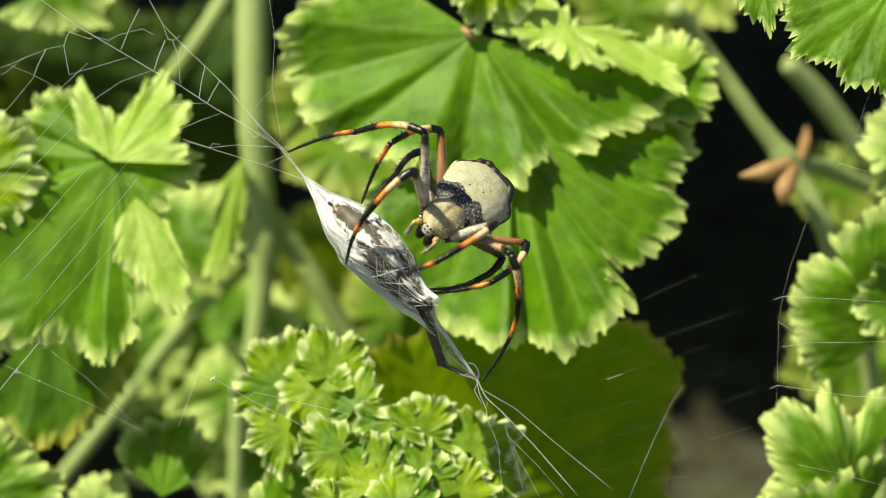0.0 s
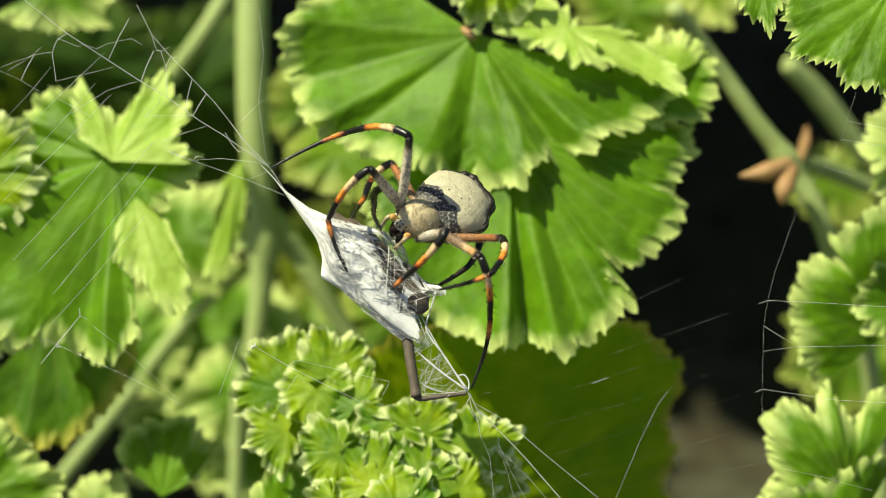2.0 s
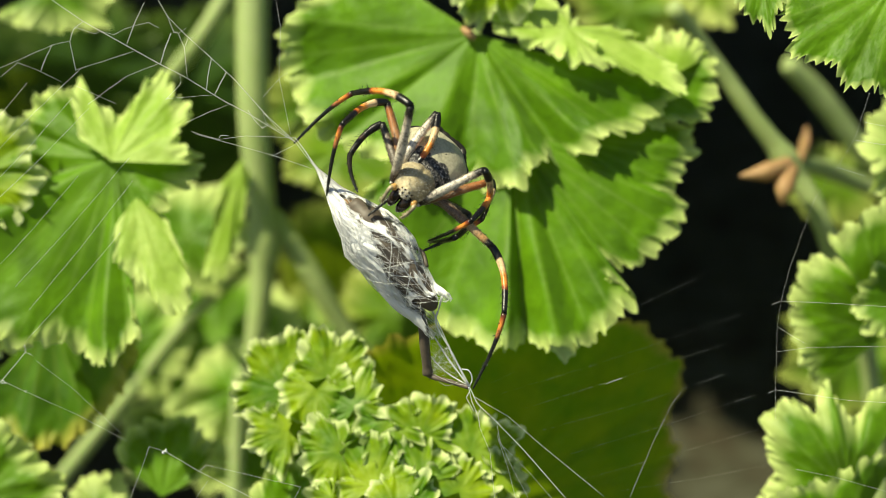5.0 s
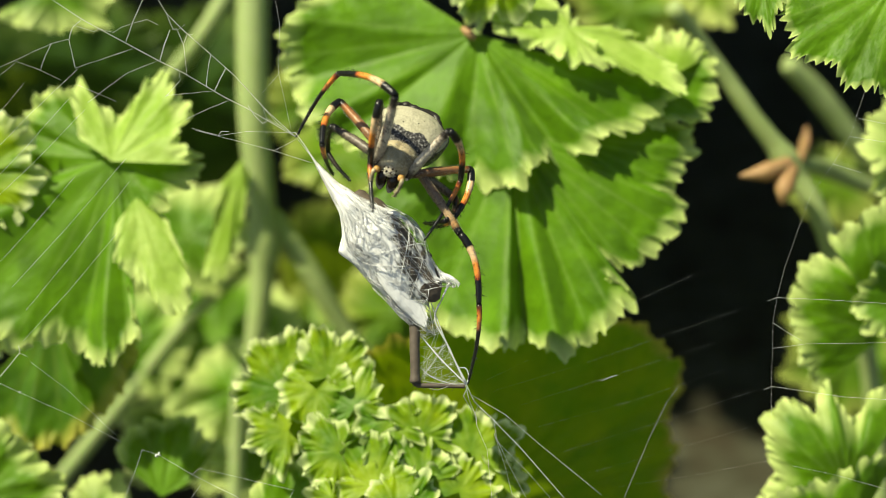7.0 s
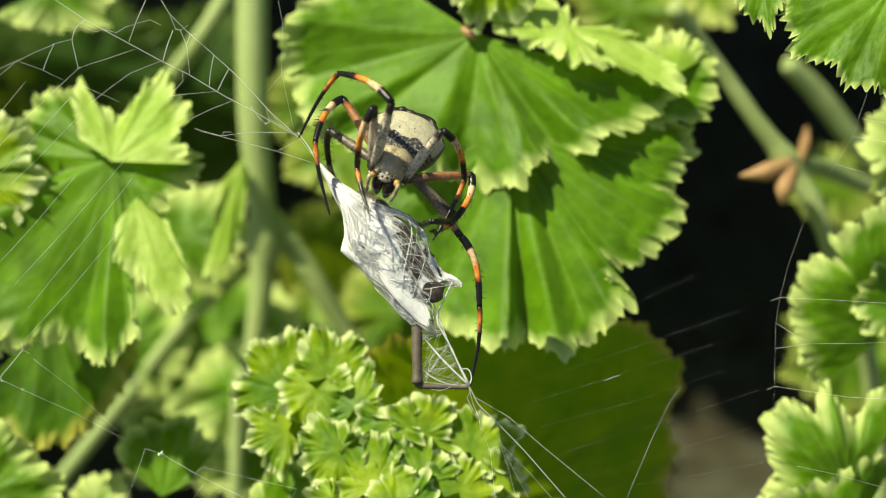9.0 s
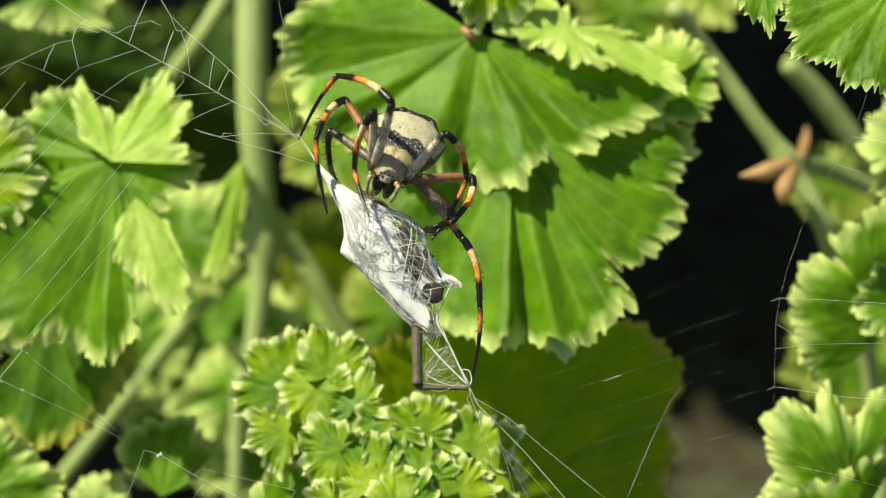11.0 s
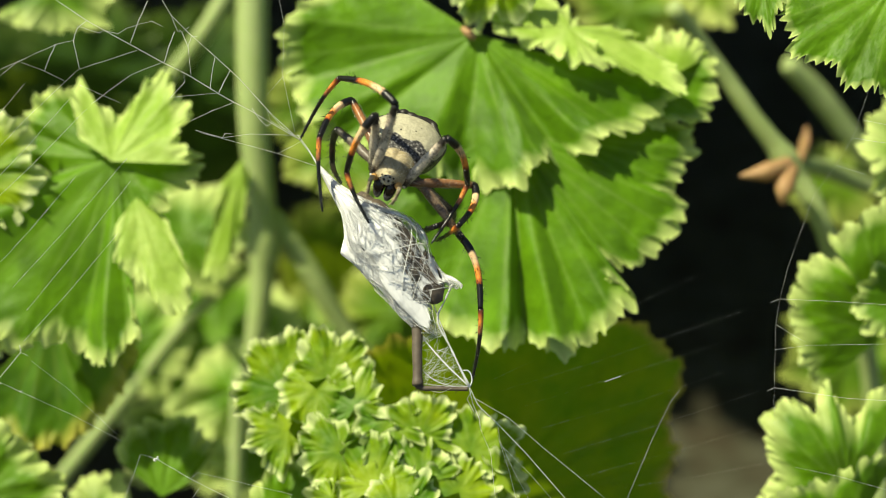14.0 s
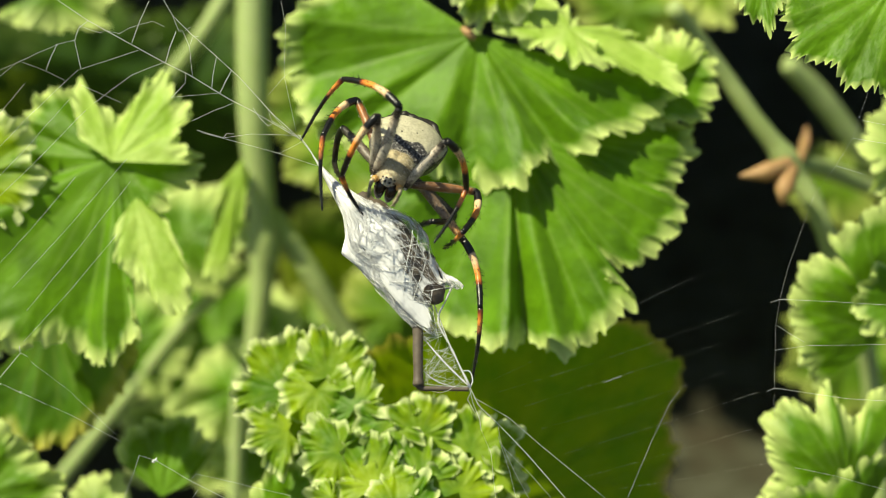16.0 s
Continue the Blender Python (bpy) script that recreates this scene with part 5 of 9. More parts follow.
thread(WEB_UPPER, HUB_U, [(470, 165), (500, 130), (515, 120)], 0.35, 8)

# west section: the parallel sticky spiral
HUB_W = (60, 400)
WEB_WEST = thread(None, HUB_W, [(-40, 300), (60, 195), (140, 120)], 0.4, 5, drop=1.6)
for x0, y0, x1, y1 in ((-40, 240, 45, 145), (-40, 350, 125, 172), (-40, 382, 155, 190), (-20, 485, 135, 310), (25, 505, 226, 278), (50, 545, 232, 318), (45, 600, 210, 410), (-30, 150, 30, 108)):
    thread(WEB_WEST, HUB_W, [(x0, y0), ((x0 + x1) / 2, (y0 + y1) / 2 + 4), (x1, y1)], 0.4, 5, drop=1.6)

HUB_F = (40, 620)
WEB_FOOT = thread(None, HUB_F, [(-30, 705), (0, 668), (40, 620)], 1.1)
thread(WEB_FOOT, HUB_F, [(40, 620), (38, 607)], 1.3)
thread(WEB_FOOT, HUB_F, [(40, 620), (53, 626)], 0.8)
thread(WEB_FOOT, HUB_F, [(-20, 662), (40, 690), (130, 730), (220, 778)], 0.45)
thread(WEB_FOOT, HUB_F, [(60, 636), (130, 690), (210, 765)], 0.35)
knot(WEB_FOOT, HUB_F, 1, 673, 3)
knot(WEB_FOOT, HUB_F, 40, 690, 2)

HUB_K = (285, 803)
WEB_KNOT = thread(None, HUB_K, [(285, 803), (345, 838), (400, 866), (470, 900)], 0.75)
thread(WEB_KNOT, HUB_K, [(345, 838), (358, 827), (440, 846), (525, 866), (512, 890)], 0.5, 14)
thread(WEB_KNOT, HUB_K, [(256, 796), (245, 830), (222, 890)], 0.6, 7)
thread(WEB_KNOT, HUB_K, [(285, 803), (256, 794)], 0.4)
thread(WEB_KNOT, HUB_K, [(360, 856), (340, 885)], 0.5)
knot(WEB_KNOT, HUB_K, 285, 803, 5)

# lower tie and its fan of threads
HUB_L = (832, 686)
WEB_LOWER = thread(None, HUB_L, [(832, 686), (845, 715), (880, 748), (930, 800), (1010, 892)], 1.5)
thread(WEB_LOWER, HUB_L, [(830, 686), (836, 712), (848, 740), (850, 758)], 1.3)
thread(WEB_LOWER, HUB_L, [(834, 690), (826, 705), (840, 730)], 1.2)
thread(WEB_LOWER, HUB_L, [(838, 702), (852, 722), (846, 738)], 0.8)
thread(WEB_LOWER, HUB_L, [(838, 702), (900, 738), (960, 790), (1070, 880)], 0.9, 8, drop=1.4)
thread(WEB_LOWER, HUB_L, [(880, 748), (885, 780), (908, 830), (945, 900)], 0.55, 9)
thread(WEB_LOWER, HUB_L, [(850, 758), (868, 800), (873, 850), (877, 890)], 0.6, 9)
thread(WEB_LOWER, HUB_L, [(880, 770), (900, 830), (915, 890)], 0.45, 9)
thread(WEB_LOWER, HUB_L, [(890, 790), (940, 840), (985, 892)], 0.5)

# east section: wide sticky arcs and one radius
HUB_E = (1380, 527)
WEB_EAST = thread(None, HUB_E, [(1536, 160), (1510, 240), (1480, 290), (1440, 345), (1420, 400), (1395, 470), (1380, 527), (1373, 572), (1372, 620), (1370, 684), (1370, 735)], 0.2, 20, drop=1.5)
thread(WEB_EAST, HUB_E, [(1364, 533), (1380, 527), (1470, 531), (1600, 539)], 0.6, 9)
thread(WEB_EAST, HUB_E, [(1373, 572), (1398, 588), (1424, 603)], 0.5, 6)
thread(WEB_EAST, HUB_E, [(1372, 617), (1430, 609), (1510, 608), (1600, 606)], 0.45, 7)
thread(WEB_EAST, HUB_E, [(1358, 690), (1370, 684), (1445, 695), (1500, 703), (1600, 709)], 0.6, 7)
thread(WEB_EAST, HUB_E, [(1510, 242), (1540, 247), (1600, 256)], 0.6, 8)
thread(WEB_EAST, HUB_E, [(1480, 291), (1530, 306)], 0.6, 8)
thread(WEB_EAST, HUB_E, [(1525, 210), (1600, 225)], 0.5, 8)
thread(WEB_EAST, HUB_E, [(1408, 825), (1480, 840), (1570, 865)], 0.4, 9)
for pts in ([(868, 672), (940, 638)], [(880, 692), (1050, 640), (1310, 550)], [(930, 716), (1090, 665), (1278, 604)], [(960, 755), (1130, 708), (1285, 655)], [(1000, 800), (1180, 745), (1345, 690)],
            [(1030, 842), (1200, 795), (1370, 745)], [(1100, 862), (1240, 840), (1375, 814)], [(1110, 545), (1170, 515), (1230, 488)]):
    thread(WEB_EAST, HUB_E, pts, 0.04, 9, drop=1.0)
thread(WEB_EAST, HUB_E, [(1203, 688), (1185, 712), (1150, 785), (1108, 885)], 0.45, 12)
thread(WEB_EAST, HUB_E, [(1070, 674), (1085, 668), (1098, 664)], 0.9)

# ---------------------------------------------------------------- what moves
def motions():
    walk(SPIDER, [
        (0.0, pose(0.00008, -0.00130, 0.30575, -13.1, -33.2, 143.5)),
        (0.25, pose(-0.00106, -0.00167, 0.30511, -13.1, -35.8, 140.6)),
        (0.5, pose(-0.00220, -0.00204, 0.30447, -11.2, -39.0, 135.9)),
        (0.75, pose(-0.00024, -0.00189, 0.30473, 7.8, -26.3, 130.4)),
        (1.0, pose(0.00171, -0.00171, 0.30504, 21.4, -12.3, 135.3)),
        (1.25, pose(0.00134, -0.00167, 0.30511, 20.3, -8.7, 137.1)),
        (1.5, pose(0.00049, -0.00163, 0.30518, 18.1, -6.1, 138.7)),
        (1.75, pose(-0.00138, -0.00153, 0.30535, 10.0, -14.7, 131.8)),
        (2.0, pose(-0.00351, -0.00134, 0.30568, -1.0, -27.8, 129.9)),
        (2.25, pose(-0.00490, -0.00036, 0.30737, -8.2, -43.2, 149.7)),
        (2.5, pose(-0.00580, 0.00050, 0.30886, -17.6, -56.8, 173.4)),
        (2.75, pose(-0.00620, -0.00010, 0.30783, -29.2, -57.3, -179.3)),
        (3.0, pose(-0.00637, -0.00069, 0.30681, -36.1, -55.5, -177.0)),
        (3.25, pose(-0.00343, 0.00015, 0.30826, 0.8, -47.2, 159.1)),
        (3.5, pose(-0.00049, 0.00098, 0.30971, 24.3, -31.3, 154.2)),
        (3.75, pose(-0.00160, 0.00098, 0.30971, 12.9, -38.5, 151.2)),
        (4.0, pose(-0.00294, 0.00098, 0.30971, -1.9, -46.0, 153.3)),
        (4.25, pose(-0.00337, 0.00098, 0.30975, -3.6, -45.2, 155.0)),
        (4.75, pose(-0.00403, 0.00096, 0.31010, -5.9, -39.8, 158.9)),
        (5.25, pose(-0.00453, 0.00097, 0.31068, -7.2, -31.5, 162.4)),
        (5.75, pose(-0.00498, 0.00105, 0.31138, -8.0, -23.1, 165.3)),
        (6.25, pose(-0.00552, 0.00124, 0.31210, -8.3, -17.7, 167.0)),
        (6.75, pose(-0.00636, 0.00175, 0.31303, -8.4, -16.9, 167.3)),
        (7, pose(-0.00683, 0.00201, 0.31348, -8.4, -16.9, 167.3)),
        (7.5, pose(-0.00738, 0.00188, 0.31326, -8.4, -16.9, 167.3)),
        (8, pose(-0.00764, 0.00173, 0.31299, -8.4, -16.9, 167.3)),
        (8.5, pose(-0.00752, 0.00167, 0.31290, -8.4, -16.9, 167.3)),
        (9, pose(-0.00740, 0.00164, 0.31285, -8.4, -16.9, 167.3)),
        (9.75, pose(-0.00737, 0.00162, 0.31281, -8.4, -16.9, 167.3)),
        (10.5, pose(-0.00736, 0.00161, 0.31278, -8.4, -16.9, 167.3)),
        (11.25, pose(-0.00735, 0.00159, 0.31276, -8.4, -16.9, 167.3)),
        (12, pose(-0.00733, 0.00158, 0.31273, -8.4, -16.9, 167.3)),
        (12.5, pose(-0.00732, 0.00156, 0.31271, -8.4, -16.9, 167.3)),
        (13.5, pose(-0.00725, 0.00150, 0.31259, -8.4, -16.9, 167.3)),
        (14.5, pose(-0.00716, 0.00140, 0.31243, -8.4, -16.9, 167.3)),
        (15.25, pose(-0.00710, 0.00134, 0.31233, -8.4, -16.9, 167.3)),
        (16.0, pose(-0.00707, 0.00132, 0.31229, -8.4, -16.9, 167.3)),
    ])
    walk(LEG_A[0], [
        (0.0, pose(0.00250, 0.00170, -0.00090, 30.5, -15.8, 92.9)),
        (0.25, pose(0.00250, 0.00170, -0.00090, 27.1, -15.1, 94.7)),
        (0.5, pose(0.00250, 0.00170, -0.00090, 24.0, -14.1, 97.7)),
        (0.75, pose(0.00250, 0.00170, -0.00090, 27.0, 3.2, 103.7)),
        (1.0, pose(0.00250, 0.00170, -0.00090, 28.6, 20.0, 101.3)),
        (1.25, pose(0.00250, 0.00170, -0.00090, 23.6, 19.9, 99.1)),
        (1.5, pose(0.00250, 0.00170, -0.00090, 18.3, 18.4, 96.3)),
        (1.75, pose(0.00250, 0.00170, -0.00090, 17.0, 6.2, 100.5)),
        (2.0, pose(0.00250, 0.00170, -0.00090, 17.9, -7.2, 99.8)),
        (2.25, pose(0.00250, 0.00170, -0.00090, 31.1, 2.2, 88.4)),
        (2.5, pose(0.00250, 0.00170, -0.00090, 46.3, 14.8, 84.2)),
        (2.75, pose(0.00250, 0.00170, -0.00090, 45.7, 9.1, 78.7)),
        (3.0, pose(0.00250, 0.00170, -0.00090, 43.2, 2.4, 74.4)),
        (3.25, pose(0.00250, 0.00170, -0.00090, 34.1, 11.3, 77.6)),
        (3.5, pose(0.00250, 0.00170, -0.00090, 20.6, 20.9, 74.2)),
        (3.75, pose(0.00250, 0.00170, -0.00090, 27.5, 14.3, 77.5)),
        (4.0, pose(0.00250, 0.00170, -0.00090, 33.0, 7.4, 76.9)),
        (4.25, pose(0.00250, 0.00170, -0.00090, 31.5, 7.5, 74.7)),
        (4.75, pose(0.00250, 0.00170, -0.00090, 25.1, 7.0, 69.1)),
        (5.25, pose(0.00250, 0.00170, -0.00090, 16.5, 4.8, 63.0)),
        (5.75, pose(0.00250, 0.00170, -0.00090, 8.4, 1.5, 57.8)),
        (6.25, pose(0.00250, 0.00170, -0.00090, 3.2, -0.9, 54.6)),
        (6.75, pose(0.00250, 0.00170, -0.00090, 0.2, 0.1, 55.4)),
        (7, pose(0.00250, 0.00170, -0.00090, -1.3, 1.3, 56.6)),
        (7.5, pose(0.00250, 0.00170, -0.00090, -1.7, 0.9, 54.4)),
        (8, pose(0.00250, 0.00170, -0.00090, -2.0, 0.6, 52.3)),
        (8.5, pose(0.00250, 0.00170, -0.00090, -2.3, 1.3, 52.7)),
        (9, pose(0.00250, 0.00170, -0.00090, -2.5, 1.9, 53.2)),
        (9.75, pose(0.00250, 0.00170, -0.00090, -2.4, 1.9, 53.7)),
        (10.5, pose(0.00250, 0.00170, -0.00090, -2.2, 1.7, 54.3)),
        (11.25, pose(0.00250, 0.00170, -0.00090, -2.0, 1.5, 54.9)),
        (12, pose(0.00250, 0.00170, -0.00090, -1.8, 1.2, 55.3)),
        (12.5, pose(0.00250, 0.00170, -0.00090, -1.7, 1.1, 55.5)),
        (13.5, pose(0.00250, 0.00170, -0.00090, -2.1, 0.4, 55.4)),
        (14.5, pose(0.00250, 0.00170, -0.00090, -2.9, -0.5, 55.2)),
        (15.25, pose(0.00250, 0.00170, -0.00090, -3.4, -1.2, 55.0)),
        (16.0, pose(0.00250, 0.00170, -0.00090, -3.6, -1.4, 55.0)),
    ])
    walk(LEG_A[1], [
        (0.0, pose(0.00000, 0.00000, 0.01328, 105.8, 0.0, 0.0)),
        (0.25, pose(-0.00000, 0.00000, 0.01328, 111.0, 0.0, 0.0)),
        (0.5, pose(0.00000, 0.00000, 0.01328, 116.2, 0.0, 0.0)),
        (0.75, pose(0.00000, -0.00000, 0.01328, 103.7, 0.0, 0.0)),
        (1.0, pose(0.00000, 0.00000, 0.01328, 91.4, 0.0, -0.0)),
        (1.25, pose(0.00000, -0.00000, 0.01328, 92.7, -0.0, -0.0)),
        (1.5, pose(0.00000, -0.00000, 0.01328, 95.0, -0.0, -0.0)),
        (1.75, pose(-0.00000, 0.00000, 0.01328, 103.8, 0.0, -0.0)),
        (2.0, pose(-0.00000, 0.00000, 0.01328, 113.4, -0.0, 0.0)),
        (2.25, pose(-0.00000, 0.00000, 0.01328, 121.6, 0.0, 0.0)),
        (2.5, pose(-0.00000, 0.00000, 0.01328, 127.8, 0.0, -0.0)),
        (2.75, pose(-0.00000, -0.00000, 0.01328, 129.2, 0.0, -0.0)),
        (3.0, pose(0.00000, 0.00000, 0.01328, 129.9, 0.0, 0.0)),
        (3.25, pose(-0.00000, 0.00000, 0.01328, 121.4, 0.0, 0.0)),
        (3.5, pose(-0.00000, 0.00000, 0.01328, 113.9, 0.0, -0.0)),
        (3.75, pose(0.00000, 0.00000, 0.01328, 114.1, 0.0, 0.0)),
        (4.0, pose(-0.00000, 0.00000, 0.01328, 114.5, 0.0, -0.0)),
        (4.25, pose(0.00000, -0.00000, 0.01328, 114.2, 0.0, 0.0)),
        (4.75, pose(0.00000, -0.00000, 0.01328, 113.8, -0.0, -0.0)),
        (5.25, pose(0.00000, 0.00000, 0.01328, 113.6, 0.0, 0.0)),
        (5.75, pose(-0.00000, 0.00000, 0.01328, 113.3, 0.0, 0.0)),
        (6.25, pose(0.00000, 0.00000, 0.01328, 112.9, 0.0, 0.0)),
        (6.75, pose(0.00000, 0.00000, 0.01328, 112.8, -0.0, -0.0)),
        (7, pose(-0.00000, 0.00000, 0.01328, 112.8, -0.0, -0.0)),
        (7.5, pose(0.00000, 0.00000, 0.01328, 112.4, 0.0, 0.0)),
        (8, pose(-0.00000, 0.00000, 0.01328, 112.0, 0.0, 0.0)),
        (8.5, pose(0.00000, 0.00000, 0.01328, 110.9, -0.0, -0.0)),
        (9, pose(-0.00000, -0.00000, 0.01328, 110.1, 0.0, -0.0)),
        (9.75, pose(-0.00000, 0.00000, 0.01328, 110.3, 0.0, 0.0)),
        (10.5, pose(0.00000, 0.00000, 0.01328, 110.7, 0.0, 0.0)),
        (11.25, pose(0.00000, 0.00000, 0.01328, 111.2, 0.0, 0.0)),
        (12, pose(0.00000, 0.00000, 0.01328, 111.6, -0.0, 0.0)),
        (12.5, pose(0.00000, 0.00000, 0.01328, 111.6, -0.0, -0.0)),
        (13.5, pose(0.00000, -0.00000, 0.01328, 111.6, -0.0, 0.0)),
        (14.5, pose(-0.00000, -0.00000, 0.01328, 111.5, 0.0, 0.0)),
        (15.25, pose(0.00000, 0.00000, 0.01328, 111.5, -0.0, -0.0)),
        (16.0, pose(-0.00000, 0.00000, 0.01328, 111.5, 0.0, 0.0)),
    ])
    walk(LEG_A[2], [
        (0.0, pose(0.00000, -0.01182, 0.00993, 126.9, -40.4, -14.0)),
        (0.25, pose(0.00000, -0.01147, 0.00888, 136.8, -44.9, -22.4)),
        (0.5, pose(0.00000, -0.01102, 0.00785, 148.0, -47.5, -32.5)),
        (0.75, pose(0.00000, -0.01193, 0.01037, 136.8, -54.6, -20.1)),
        (1.0, pose(0.00000, -0.01228, 0.01297, 123.4, -58.6, -2.4)),
        (1.25, pose(0.00000, -0.01227, 0.01269, 131.0, -60.5, -4.8)),
        (1.5, pose(0.00000, -0.01224, 0.01222, 139.5, -62.0, -9.4)),
        (1.75, pose(0.00000, -0.01193, 0.01035, 159.0, -60.1, -25.2)),
        (2.0, pose(-0.00000, -0.01127, 0.00839, 178.2, -57.0, -41.8)),
        (2.25, pose(-0.00000, -0.01046, 0.00684, 178.3, -51.5, -50.7)),
        (2.5, pose(-0.00000, -0.00971, 0.00576, 166.5, -43.3, -46.8)),
        (2.75, pose(-0.00000, -0.00952, 0.00551, 161.1, -39.4, -42.0)),
        (3.0, pose(0.00000, -0.00943, 0.00541, 154.8, -33.5, -33.6)),
        (3.25, pose(-0.00000, -0.01048, 0.00687, 156.2, -38.7, -29.3)),
        (3.5, pose(-0.00000, -0.01123, 0.00831, 156.9, -40.6, -22.3)),
        (3.75, pose(0.00000, -0.01121, 0.00826, 158.8, -38.0, -20.4)),
        (4.0, pose(-0.00000, -0.01118, 0.00819, 161.9, -35.1, -18.7)),
        (4.25, pose(0.00000, -0.01120, 0.00824, 162.7, -34.0, -17.7)),
        (4.75, pose(0.00000, -0.01124, 0.00831, 164.8, -31.9, -16.0)),
        (5.25, pose(0.00000, -0.01126, 0.00837, 167.1, -30.0, -14.6)),
        (5.75, pose(-0.00000, -0.01128, 0.00842, 169.6, -27.9, -13.2)),
        (6.25, pose(0.00000, -0.01132, 0.00850, 172.2, -25.8, -11.8)),
        (6.75, pose(0.00000, -0.01132, 0.00852, 175.9, -22.3, -9.9)),
        (7, pose(-0.00000, -0.01132, 0.00852, 177.9, -20.3, -8.9)),
        (7.5, pose(0.00000, -0.01136, 0.00860, 179.9, -18.9, -8.1)),
        (8, pose(-0.00000, -0.01139, 0.00867, -179.0, -18.1, -7.6)),
        (8.5, pose(0.00000, -0.01148, 0.00890, -179.5, -18.4, -7.3)),
        (9, pose(-0.00000, -0.01153, 0.00905, 179.8, -18.5, -7.0)),
        (9.75, pose(-0.00000, -0.01152, 0.00902, 179.0, -17.8, -6.8)),
        (10.5, pose(0.00000, -0.01149, 0.00894, 178.1, -17.0, -6.6)),
        (11.25, pose(0.00000, -0.01145, 0.00884, 177.3, -16.1, -6.4)),
        (12, pose(0.00000, -0.01142, 0.00877, 176.7, -15.4, -6.2)),
        (12.5, pose(0.00000, -0.01142, 0.00875, 176.4, -15.1, -6.2)),
        (13.5, pose(-0.00000, -0.01142, 0.00877, 176.3, -15.0, -6.1)),
        (14.5, pose(-0.00000, -0.01143, 0.00878, 176.4, -14.9, -6.0)),
        (15.25, pose(-0.00000, -0.01143, 0.00878, 176.5, -14.9, -6.0)),
        (16.0, pose(-0.00000, -0.01143, 0.00878, 176.6, -14.9, -6.0)),
    ])
    walk(LEG_D[0], [
        (0.0, pose(0.00290, 0.00070, -0.00100, 21.6, -11.2, 164.1)),
        (0.25, pose(0.00290, 0.00070, -0.00100, 11.9, -7.3, 158.8)),
        (0.5, pose(0.00290, 0.00070, -0.00100, 3.2, -7.0, 146.8)),
        (0.75, pose(0.00290, 0.00070, -0.00100, 21.6, 7.9, 155.2)),
        (1.0, pose(0.00290, 0.00070, -0.00100, 45.3, 21.2, 157.6)),
        (1.25, pose(0.00290, 0.00070, -0.00100, 51.5, 23.2, 153.7)),
        (1.5, pose(0.00290, 0.00070, -0.00100, 52.9, 24.6, 150.4)),
        (1.75, pose(0.00290, 0.00070, -0.00100, 47.9, 9.6, 157.0)),
        (2.0, pose(0.00290, 0.00070, -0.00100, 37.7, -7.4, 162.3)),
        (2.25, pose(0.00290, 0.00070, -0.00100, 45.3, -3.3, 159.6)),
        (2.5, pose(0.00290, 0.00070, -0.00100, 58.8, -6.5, 165.5)),
        (2.75, pose(0.00290, 0.00070, -0.00100, 58.1, -15.3, 158.7)),
        (3.0, pose(0.00290, 0.00070, -0.00100, 56.1, -24.0, 151.0)),
        (3.25, pose(0.00290, 0.00070, -0.00100, 7.4, -25.5, 157.1)),
        (3.5, pose(0.00290, 0.00070, -0.00100, -40.1, 15.0, -165.5)),
        (3.75, pose(0.00290, 0.00070, -0.00100, -57.3, 17.0, -164.9)),
        (4.0, pose(0.00290, 0.00070, -0.00100, -74.2, 14.8, -169.9)),
        (4.25, pose(0.00290, 0.00070, -0.00100, -73.9, 14.8, -169.9)),
        (4.75, pose(0.00290, 0.00070, -0.00100, -62.2, 24.1, -162.2)),
        (5.25, pose(0.00290, 0.00070, -0.00100, 37.5, 26.8, -26.9)),
        (5.75, pose(0.00290, 0.00070, -0.00100, 22.6, -0.5, -3.2)),
        (6.25, pose(0.00290, 0.00070, -0.00100, 6.4, -3.6, 4.5)),
        (6.75, pose(0.00290, 0.00070, -0.00100, -0.3, 4.3, 36.8)),
        (7, pose(0.00290, 0.00070, -0.00100, 7.1, -6.7, 177.3)),
        (7.5, pose(0.00290, 0.00070, -0.00100, 11.0, -3.1, 168.3)),
        (8, pose(0.00290, 0.00070, -0.00100, 12.3, 1.8, 153.2)),
        (8.5, pose(0.00290, 0.00070, -0.00100, 11.3, -0.3, 150.1)),
        (9, pose(0.00290, 0.00070, -0.00100, 10.5, -2.7, 148.0)),
        (9.75, pose(0.00290, 0.00070, -0.00100, 11.1, -1.9, 146.1)),
        (10.5, pose(0.00290, 0.00070, -0.00100, 12.1, -0.5, 144.5)),
        (11.25, pose(0.00290, 0.00070, -0.00100, 13.2, 1.3, 142.9)),
        (12, pose(0.00290, 0.00070, -0.00100, 13.9, 2.7, 141.1)),
        (12.5, pose(0.00290, 0.00070, -0.00100, 14.0, 3.3, 139.8)),
        (13.5, pose(0.00290, 0.00070, -0.00100, 13.6, 3.1, 139.8)),
        (14.5, pose(0.00290, 0.00070, -0.00100, 13.0, 2.2, 142.3)),
        (15.25, pose(0.00290, 0.00070, -0.00100, 12.5, 1.6, 143.9)),
        (16.0, pose(0.00290, 0.00070, -0.00100, 12.3, 1.4, 144.5)),
    ])
